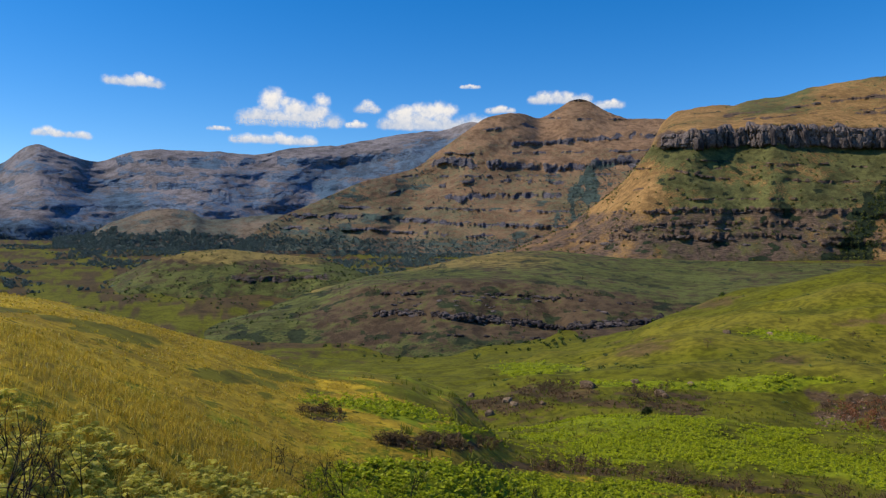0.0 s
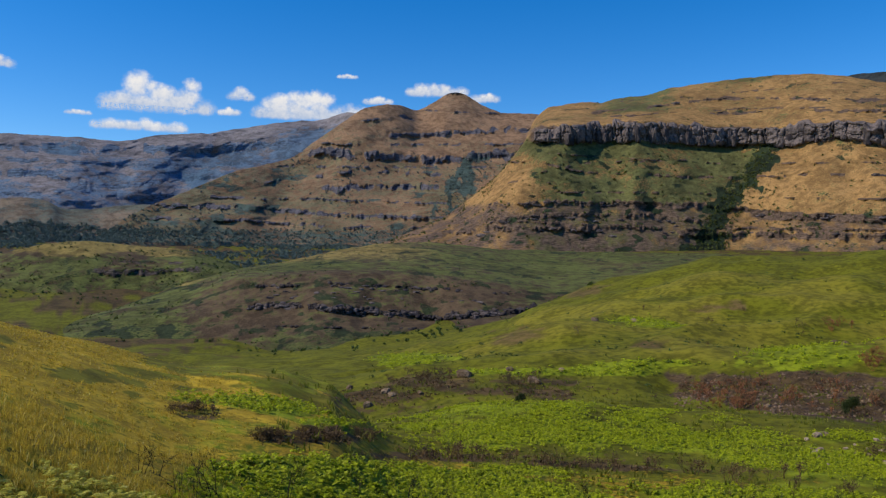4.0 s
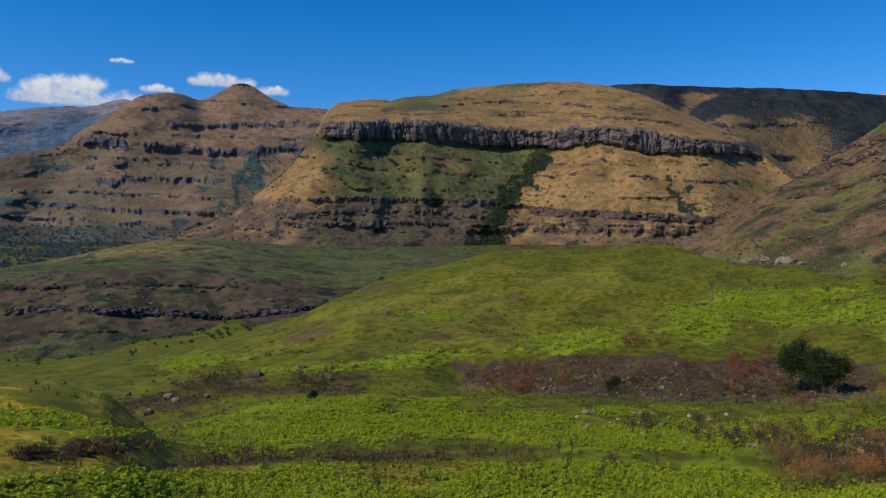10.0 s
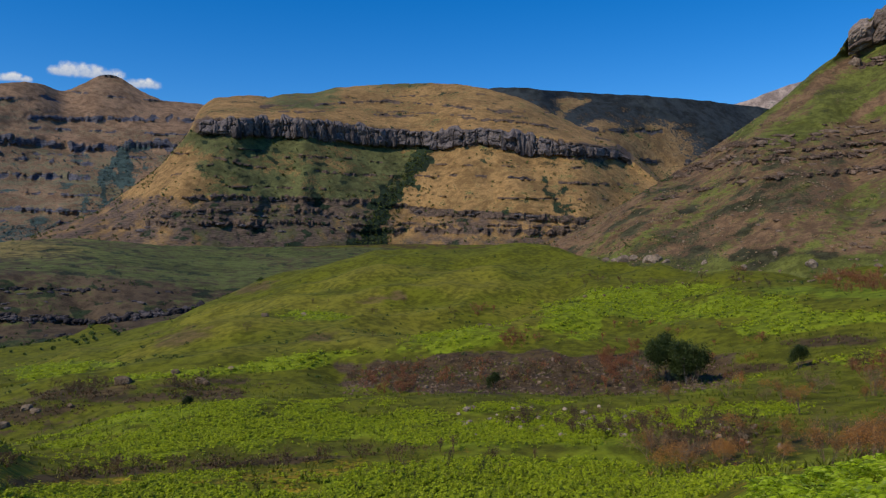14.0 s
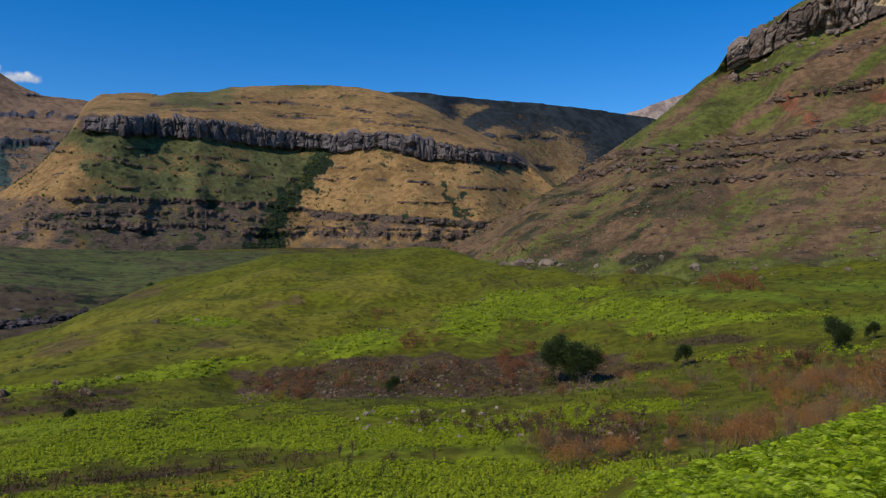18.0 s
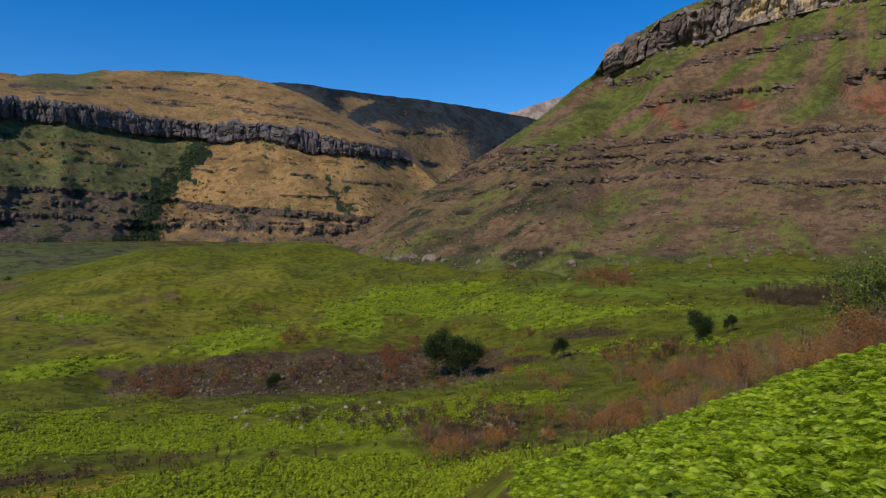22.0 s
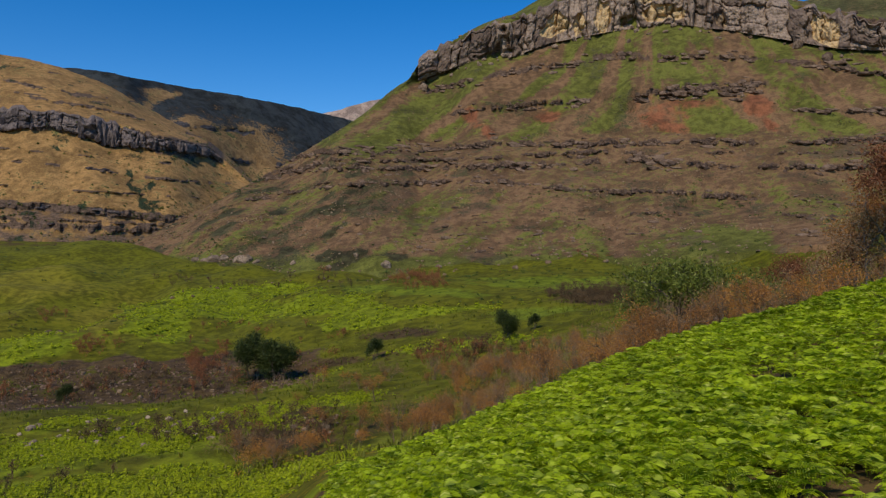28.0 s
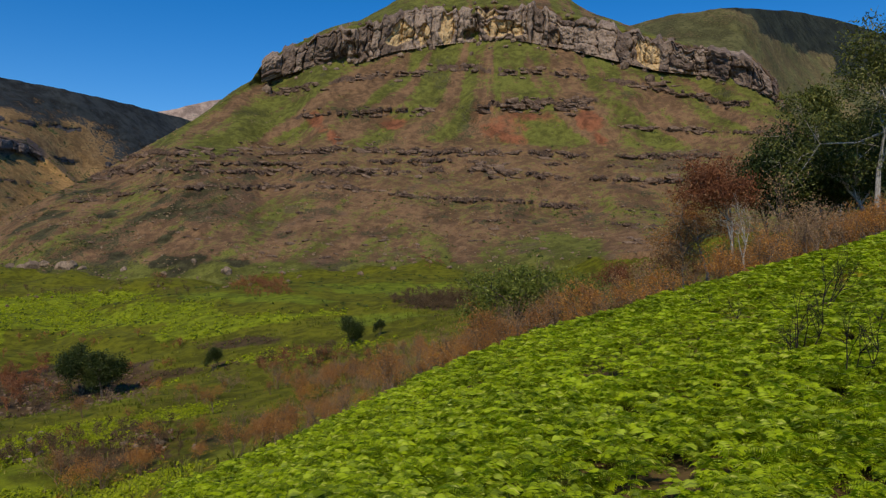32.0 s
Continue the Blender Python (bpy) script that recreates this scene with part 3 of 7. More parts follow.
PEAK_CREST = [(-17, 0.2), (-14.8, 1.4), (-13.6, 2.5), (-11.9, 3.5), (-9.5, 4.6), (-6.1, 6.2), (-2.1, 7.2), (-0.2, 8.7), (1.9, 10.2), (3.1, 11.1), (4.8, 11.4), (6.1, 11.3), (7.1, 10.9), (8.4, 11.6), (9.2, 12.15), (9.7, 12.3), (10.5, 12.3), (11.1, 12.0), (12.1, 11.3), (13.5, 10.8), (15.9, 10.7), (18.2, 10.3), (20, 9.5)]
peak, PEAK_AT = hill("mountain_domed_peak", -17, 20, 0.06, [
    (1700, [(-17, 0.0), (-14.3, 0.8), (-6.9, 1.0), (0.7, 0.5), (9, 1.0)]), ([(-14, 1800), (-6, 2050), (3, 2250), (18, 2300)], [(-17, 0.1), (-14.3, 1.4), (-9.5, 3.6), (-2, 5.5), (2, 7.4), (18, 7.4)]),
    ([(-14, 1850), (-6, 2150), (0, 2350), (9, 2750), (18, 2700)], PEAK_CREST), (3200, behind(PEAK_CREST, 5))], [60, 50, 6], 2,
    [([(-2.1, 7.2), (-0.2, 7.6), (2.7, 7.5), (9.5, 7.2), (12.3, 7.5), (17, 7.6)], 0.42, -1, 17, 0.6),
     ([(-11.9, 3.5), (-5.7, 3.5), (0.7, 3.1), (9.1, 2.9)], 0.22, -12, 9.5, 0.7), ([(-11.9, 2.6), (-5.7, 2.6), (0.7, 2.2), (9.1, 2.1)], 0.15, -12, 9.5, 0.25),
     ([(1.9, 9.9), (6.1, 10.4), (9.0, 9.8)], 0.2, 3, 7, 0.4), ([(4, 9.0), (10, 9.2), (13.1, 9.4), (16.3, 9.4)], 0.25, 5, 18, 0.45),
     ([(0.6, 5.0), (4.9, 5.2), (10.3, 5.2)], 0.28, -1, 11, 0.35), ([(-6, 5), (2, 6.3), (10, 6.2)], 0.2, -4, 9, 0.1), ([(8, 12.1), (12, 12.1)], 0.12, 8.6, 11.4, 0.8), ([(-9, 4.2), (0, 4.2), (10, 4.0)], 0.12, -9, 10, 0.2), ([(-3, 6.6), (12, 6.7)], 0.1, -3, 13, 0.2), ([(0, 8.3), (16, 8.4)], 0.1, 0, 17, 0.15), ([(5, 11.0), (14, 10.6)], 0.07, 7, 14, 0.2)],
    land_peak, "tan grassy mountain with a domed summit and dark rock ledges", gully=(230, 70), bump=(24, 140), seed=140, rock_bump=14, cracks=30, masks=peak_masks)


def mesa_masks(A, E, R, X, Y, Z, rock):
    n, f = fbm(X / 90, Y / 90, Z / 60, 4, 12), fbm(X / 25, Y / 25, Z / 25, 3, 13)
    k = np.array([(28.3, 0.6), (29.3, 3.1), (30.6, 5.2), (32.0, 7.3), (33.1, 8.3)])
    mid = np.interp(E, k[:, 1], k[:, 0]) + 1.3 * fbm(A * 1.1, E * 1.3, 0.0, 4, 71)
    gul = ramp(1 - np.abs(A - mid) / np.interp(E, [0.5, 4, 8], [1.5, 1.1, 0.7]), 0, 0.6) * ramp(-E, -8.8, -8.0)
    face = ramp(A + 1.2 * n, 13.5, 17.5) * ramp(mid - A, -0.2, 0.6) * ramp(-E, -8.8, -8.3)
    low = ramp(-E, -4.4, -3.6) * ramp(mid - A, -0.2, 0.5)
    top = ramp(A, 19, 22) * ramp(-A, -27, -25) * ramp(E, 10.2, 10.8) + ramp(A, 26, 28) * ramp(-A, -33.5, -31) * ramp(E, 11.9, 12.3)
    return {"green": 0.16 + 0.4 * n + 0.2 * f + face * (0.85 + 0.35 * n) * (1 - 0.3 * low) + 0.6 * top + 0.25 * ramp(-E, -1.2, -0.7),
            "scrub": np.maximum(gul * 1.3, 0.5 * face * ramp(f, 0.2, 0.6) + 0.6 * ramp(f, 0.45, 0.7)
                                + 0.9 * ramp(1 - np.abs(A - (41.5 + (5 - E) * 0.5 + 1.0 * fbm(A * 1.1, E * 1.3, 0.0, 3, 73))) / 0.8 + 0.5 * f, 0, 1.0) * ramp(-E, -5.8, -5.2) * ramp(E, 1.5, 3)),
            "rock": np.maximum.reduce([rock, low * (0.62 + 0.35 * f), ramp(A - mid, 0, 1) * ramp(np.interp(A, [30, 39, 46], [3.0, 2.7, 2.2]) - E, -0.1, 0.4) * (0.5 + 0.4 * f)]), "red": 0.0 * E}


MESA_CREST = [(4.5, 1.0), (6.2, 1.6), (9.1, 2.9), (11.5, 4.6), (13.1, 6.0), (14.3, 7.4), (15.3, 8.7), (15.9, 10.3), (16.9, 11.1), (19.4, 11.4), (21.0, 11.3), (21.8, 11.6), (24.1, 11.7), (25.3, 12.1), (27.3, 12.3), (29.8, 12.5), (32.3, 12.6), (34.8, 12.5), (36.5, 12.2), (38.2, 11.7), (39.9, 11.2), (42.0, 10.0), (44.9, 8.6), (46.6, 7.7), (48.3, 6.3), (49.9, 4.6), (53, 2)]
MESA_TOP = [(4.5, 0.95), (9.1, 2.85), (13.1, 5.9), (14.6, 7.7), (15.8, 9.4), (17.3, 9.7), (23.3, 9.9), (27.3, 9.5), (31.4, 8.9), (34.0, 9.1), (36.5, 9.2), (39.9, 8.7), (44.1, 7.8), (46.6, 7.3), (48.3, 5.8), (50, 4.3), (53, 1.9)]
MESA_BOT = [(4.5, 0.9), (9.1, 2.75), (13.1, 5.7), (14.6, 7.4), (15.8, 8.4), (17.2, 8.3), (23.3, 8.3), (28.1, 7.8), (32.3, 7.7), (33.7, 7.4), (34.8, 7.7), (36.5, 7.9), (39.9, 7.0), (43.2, 6.8), (46.6, 6.6), (48.2, 5.3), (50, 4.1), (53, 1.8)]
MESA_GULLY = [(4, 1700), (9, 1660), (13.5, 1625), (15.5, 1625), (20, 1655), (25, 1700), (28.5, 1750), (30.5, 1765), (32.5, 1745), (35, 1705), (37.5, 1680), (40, 1680), (44, 1710), (48, 1770), (53, 1830)]
mesa, MESA_AT = hill("mountain_mesa", 4, 53, 0.055, [
    ([(b, r - 300) for b, r in MESA_GULLY], [(4, 0.3), (20, -0.4), (53, -0.4)]),
    ([(b, r - 150) for b, r in MESA_GULLY], [(4.5, 0.7), (9.1, 2.0), (13, 3.4), (15, 4.6), (29, 4.4), (45, 4), (48, 3.3), (53, 1.2)]),
    (MESA_GULLY, MESA_BOT), ([(b, r + 22) for b, r in MESA_GULLY], MESA_TOP), ([(b, r + 420) for b, r in MESA_GULLY], MESA_CREST),
    ([(b, r + 900) for b, r in MESA_GULLY], behind(MESA_CREST, 5))], [64, 56, 24, 44, 6], 4,
    [([(b, (e + f) / 2) for (b, e), (_, f) in zip(MESA_TOP, MESA_TOP)], 0.05, 99, 100, 0), ([(17, 9.05), (23.3, 9.1), (28, 8.6), (32, 8.3), (34, 8.3), (36.5, 8.55), (40, 7.8), (44, 7.3), (47, 6.9)], 0.95, 15.6, 47.5, 2.0),
     ([(9.0, 3.3), (12.3, 3.9), (17.6, 4.05), (27.3, 3.7), (29.7, 3.5), (33.5, 2.9), (39.1, 2.65), (45.3, 2.1)], 0.28, 8, 47, 0.6),
     ([(31, 3.05), (33.5, 2.9), (39.1, 2.65), (45.3, 2.1)], 0.42, 31, 46.5, 2.0), ([(31, 1.7), (39, 1.5), (45, 1.2)], 0.3, 31, 45, 0.7), ([(9.0, 2.5), (15.8, 3.1), (23.3, 3.1), (28.5, 2.6)], 0.2, 9, 28, 0.4), ([(9.0, 1.8), (15.8, 2.2), (23.3, 2.2), (28.5, 1.6), (33.5, 1.6), (39.1, 1.4), (45.3, 1.3)], 0.3, 9, 45, 0.4),
     ([(15.8, 7.1), (19.5, 6.3), (27.3, 5.8), (29.7, 5.6), (35.6, 5.7), (39.2, 5.4), (44.1, 4.9), (48.2, 4.8)], 0.13, 12, 48, 0.25),
     ([(16, 6.2), (20, 7.0), (28, 7.0)], 0.1, 14, 28, 0.0), ([(19.5, 10.5), (25.3, 10.9), (28.2, 11.2), (33.1, 10.9), (35.7, 10.6), (39.9, 10.2)], 0.16, 20, 42, 0.3),
     ([(28, 10.2), (34, 10.0), (40, 9.5), (46, 8.0)], 0.14, 28, 46, 0.25), ([(13, 5.2), (15, 5.8), (19, 5.2)], 0.12, 12.5, 19, 0.1), ([(16, 4.9), (28, 4.6)], 0.09, 15, 29, 0.15), ([(10, 2.9), (28, 2.0)], 0.1, 10, 28, 0.3), ([(31, 4.2), (46, 3.7)], 0.09, 32, 47, 0.1), ([(31, 2.1), (46, 1.7)], 0.13, 30, 46, 0.5), ([(31, 6.6), (46, 6.0)], 0.08, 33, 46, 0.0), ([(17, 7.7), (30, 6.6)], 0.08, 16, 30, 0.0), ([(17, 10.2), (30, 10.4), (40, 9.9)], 0.09, 18, 44, 0.1), ([(22, 11.3), (34, 11.6)], 0.08, 22, 37, 0.1)],
    land_mesa, "flat-topped sandstone mountain with tan slopes and a dark cliff band", gully=(105, 17), bump=(10, 70), seed=160, rock_bump=7, cracks=16, masks=mesa_masks)


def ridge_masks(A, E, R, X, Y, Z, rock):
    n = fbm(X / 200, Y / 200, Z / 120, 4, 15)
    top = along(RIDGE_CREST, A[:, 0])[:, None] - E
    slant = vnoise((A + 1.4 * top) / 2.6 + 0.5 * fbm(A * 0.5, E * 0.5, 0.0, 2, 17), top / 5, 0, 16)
    # scrub also paints shade: slanting spurs, a band under the crest, the right end
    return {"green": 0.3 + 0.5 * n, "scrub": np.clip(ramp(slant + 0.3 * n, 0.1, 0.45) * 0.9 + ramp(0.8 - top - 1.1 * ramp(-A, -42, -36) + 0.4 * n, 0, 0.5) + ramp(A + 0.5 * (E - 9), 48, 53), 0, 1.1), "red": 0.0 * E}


RIDGE_CREST = [(34, 11.6), (35.7, 12.0), (37.6, 12.2), (39.9, 12.1), (44.1, 11.6), (48.3, 11.2), (52.4, 10.6), (54.4, 10.2), (56.3, 9.8), (58.6, 9.0), (61, 8)]
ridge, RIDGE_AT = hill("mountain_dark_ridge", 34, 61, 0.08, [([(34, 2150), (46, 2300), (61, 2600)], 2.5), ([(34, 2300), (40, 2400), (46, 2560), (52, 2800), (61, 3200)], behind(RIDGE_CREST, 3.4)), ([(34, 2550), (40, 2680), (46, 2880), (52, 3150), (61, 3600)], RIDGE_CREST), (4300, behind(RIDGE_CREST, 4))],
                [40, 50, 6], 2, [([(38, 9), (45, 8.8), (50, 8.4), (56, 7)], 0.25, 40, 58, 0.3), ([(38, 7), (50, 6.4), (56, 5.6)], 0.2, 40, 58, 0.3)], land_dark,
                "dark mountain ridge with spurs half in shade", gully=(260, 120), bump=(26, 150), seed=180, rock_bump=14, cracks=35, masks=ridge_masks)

PINK_CREST = [(51, 9.2), (53.2, 10.0), (54.4, 10.2), (56.3, 10.7), (57.9, 11.2), (59.4, 11.5), (62, 11.6), (66, 11)]
pink, _ = hill("mountain_pale_hill", 51, 66, 0.15, [(4000, 5), (4400, PINK_CREST), (4800, behind(PINK_CREST, 4))], [40, 6], 1, [], land_pale, "distant pale pinkish bare mountain slope",
               gully=(300, 60), bump=(20, 200), seed=200, masks=lambda A, E, R, X, Y, Z, rock: {"green": 0.1 + 0 * E})


def knoll_masks(A, E, R, X, Y, Z, rock):
    n, f = fbm(X / 60, Y / 60, 0.0, 4, 18), fbm(X / 16, Y / 16, 0.0, 3, 19)
    brink = np.interp(A, [-13.8, -9.4, -6, 0.7, 7, 13.2, 17.1], [-3.7, -3.1, -1.6, -1.2, -1.3, -2.0, -2.9])
    up = ramp(E - brink, -0.1, 0.35)
    return {"green": 0.25 + 0.35 * n + 0.5 * up + 0.5 * ramp(-A, 8, 11) + 0.35 * ramp(-E, 5.4, 6.2), "scrub": 0.7 * ramp(f, 0.3, 0.6) + 0.45 * ramp(-E, 4.5, 5) * ramp(n, -0.2, 0.4),
            "red": ramp(E - brink, 0.5, 1.3) * ramp(-A, -13, -3) * (0.75 + 0.4 * n)}


KNOLL_CREST = [(-18.5, -4.7), (-13.8, -3.6), (-9.4, -1.9), (-6.1, -1.0), (-2.7, -0.4), (0.7, 0.4), (4.1, 1.0), (7.4, 1.2), (10, 1.0), (13.2, 0.7), (20, 0.5), (28, 0.4), (32, 0.3)]
knoll, KNOLL_AT = hill("knoll_with_ledge", -18.5, 30, 0.08, [
    ([(-18.5, 700), (0, 560), (30, 600)], [(-18.5, -5.6), (-15.0, -6.2), (-7.6, -8.0), (0.8, -8.0), (7.1, -7.2), (11.2, -6.2), (16.3, -5), (30, -4.5)]),
    ([(-18.5, 760), (0, 670), (30, 700)], [(-18.5, -5.0), (-13.8, -4.6), (-7.7, -4.2), (0.7, -4.3), (9.1, -4.8), (17, -4), (30, -3.5)]),
    ([(-18.5, 800), (0, 770), (30, 780)], [(-18.5, -4.8), (-13.8, -3.75), (-9.4, -3.1), (-6.0, -1.6), (0.7, -1.2), (7.0, -1.3), (13.2, -2.0), (17.1, -2.4), (30, -2)]),
    ([(-18.5, 830), (-6, 900), (4, 1150), (30, 1280)], KNOLL_CREST), ([(-18.5, 1000), (4, 1500), (30, 1500)], behind(KNOLL_CREST, 2.5))], [34, 46, 40, 6], 3,
    [([(-7.7, -3.9), (-3.5, -3.6), (0.7, -3.9), (4.9, -4.2), (9.1, -4.5), (14.0, -4.1), (17.1, -3.5)], 0.3, -5, 16, 0.8), ([(-7.7, -2.4), (0, -2.0), (9, -2.4), (17, -3)], 0.12, -5, 14, 0.0),
     ([(-18, -5), (-7, -5), (10, -5.5)], 0.1, -4, 12, 0.0)],
    land_knoll, "brown and green grassy knoll with a dark broken rock ledge", gully=(60, 12), bump=(4, 40), seed=220, rock_bump=3.5, cracks=5, masks=knoll_masks, category="hill")

KNOLLB_CREST = [(-27.5, -2.8), (-25.8, -1.9), (-23.3, -1.1), (-21.2, 0.1), (-18.6, 0.8), (-15.9, 1.1), (-13.1, 0.8), (-9.4, 0.5), (-6.9, -0.3), (-5, -1)]
knollb, KNOLLB_AT = hill("knoll_rounded", -27.5, -5, 0.1, [
    ([(-27, 950), (-5, 900)], [(-27, -4), (-18.5, -5.6), (-15.0, -5.2), (-9.4, -3), (-5, -3)]), ([(-27, 1060), (-5, 1010)], [(-27.5, -3.2), (-18, -1.4), (-13, -1.0), (-9, -0.9), (-5, -1.8)]),
    ([(-27, 1180), (-5, 1140)], KNOLLB_CREST), (1400, behind(KNOLLB_CREST, 3))], [36, 30, 6], 2,
    [([(-20, -1), (-13, -1.2), (-7, -0.9)], 0.28, -15.5, -8.5, 0.7), ([(-20, -0.3), (-7, -0.6)], 0.1, -14, -8, 0)], land_knoll, "rounded green knoll with a thin dark ledge in front of woodland",
    gully=(70, 16), bump=(6, 50), seed=240, rock_bump=4, cracks=8, category="hill",
    masks=lambda A, E, R, X, Y, Z, rock: {"green": 0.8 + 0.5 * fbm(X / 60, Y / 60, 0.0, 3, 20) - 0.6 * ramp(E, -0.2, 0.5), "red": ramp(E + 0.5 * fbm(X / 50, Y / 50, 0.0, 3, 34), -0.3, 0.4) * 0.9, "scrub": 0.5 * ramp(fbm(X / 20, Y / 20, 0.0, 3, 21), 0.1, 0.5)})


def main_masks(A, E, R, X, Y, Z, rock):
    n, f, s = fbm(X / 55, Y / 55, Z / 40, 4, 25), fbm(X / 14, Y / 14, Z / 14, 3, 26), fbm((A - np.interp(A, [60, 72, 80, 98], [1.3, 1.3, -0.3, -1.8]) * (E - 10)) * 0.75 + 0.5 * fbm(A * 0.3, E * 0.4, 0.0, 2, 28), E * 0.14, 0.0, 4, 27)
    high = ramp(E + 0.9 * n - np.interp(A, [48, 55, 67, 93], [5.2, 7.4, 8.3, 8.0]), -0.2, 0.8)
    left = ramp(-A, -68, -57)
    red = np.zeros_like(E)
    for b, e, w, h in ((66.9, 8.8, 0.5, 0.55), (65.6, 10, 0.9, 0.8), (71.5, 9.9, 1.2, 0.6), (79.3, 9.8, 1.6, 1.4), (86, 10.2, 1.0, 1.0), (86.6, 8.9, 0.5, 0.5), (82, 10.6, 2.2, 0.5)):
        red = np.maximum(red, 0.85 * ramp(1.3 - np.hypot((A - b + (E - e) * 0.5) / w / 1.25, (E - e) / h / 1.25) + 0.6 * f, 0.1, 1.1))
    green = 0.3 + 0.34 * n + high * (0.12 + 1.15 * s + 0.3 * f) + left * high * 0.45 + 0.6 * s * ramp(-E, -5.5, -4) + 0.9 * ramp(-E, 0.2, 0.8) + 1.0 * ramp(A, 80.5, 82) * ramp(-A, -87.5, -86) * ramp(-E + 0.5 * f, -2.2, -1.4)
    under = np.interp(A, [61.8, 68, 75, 80, 88, 98.5], [12.9, 14.3, 16, 16.3, 14.4, 11.2])
    green = green + 0.5 * ramp(E - under, -1.5, -0.5) + 0.25 * n * ramp(E - under, -1.5, -0.5)
    return {"green": green, "rock": np.maximum(rock, 0.5 * ramp(f + 0.4 * n, 0.0, 0.5) * ramp(-E, -8.4, -7.5)), "red": red * (1 - 0.6 * rock), "scrub": 0.5 * ramp(f - n * 0.5, 0.35, 0.7) + 0.55 * ramp(-A, -66, -56) * ramp(-E, -8, -6) * ramp(n + f, -0.3, 0.4)}


MAIN_CREST = [(41, 0.2), (42.8, 0.9), (44.9, 2.1), (46.6, 3.0), (48.2, 4.2), (50.3, 5.4), (52.3, 6.5), (54.3, 7.7), (56.3, 9.2), (57.9, 10.4), (59.8, 12.0), (61.2, 12.8), (61.55, 13.7), (62.4, 14.6), (63.6, 14.8), (64.5, 15.6), (66.4, 16.6), (68.9, 17.3), (71.0, 18.5), (72.2, 19.2), (75.6, 20.1), (79.9, 20.2), (84.1, 19.0), (85.7, 17.8), (88.6, 16.7), (91.4, 15.6), (94.1, 14.8), (97.1, 14.0), (98.2, 12.9), (99.0, 11.4), (100.3, 8.8), (103.0, 6.1), (107, 3)]
MAIN_TOP = [(41, 0.18), (50.3, 5.35), (57.9, 10.3), (60.9, 12.6), (61.7, 14.0), (63.9, 15.3), (66.4, 16.4), (69.3, 17.1), (73.1, 18.0), (77.8, 18.4), (82.0, 18.2), (86.1, 17.1), (90.2, 15.9), (94.1, 14.7), (97.1, 13.9), (98.5, 12.4), (100.3, 8.6), (103, 5.9), (107, 2.8)]
MAIN_BOT = [(41, 0.16), (50.3, 5.25), (57.9, 10.2), (60.9, 12.3), (61.8, 12.9), (65.6, 14.2), (68.1, 14.3), (71.4, 15.4), (75.7, 16.0), (79.9, 16.3), (84.1, 15.5), (88.2, 14.4), (90.6, 13.7), (94.1, 13.1), (97.1, 12.1), (98.5, 11.2), (100.3, 8.3), (103, 5.7), (107, 2.6)]
MAIN_R = [(41, 520), (48, 540), (56, 600), (62, 640), (75, 660), (88, 640), (98, 560), (107, 480)]
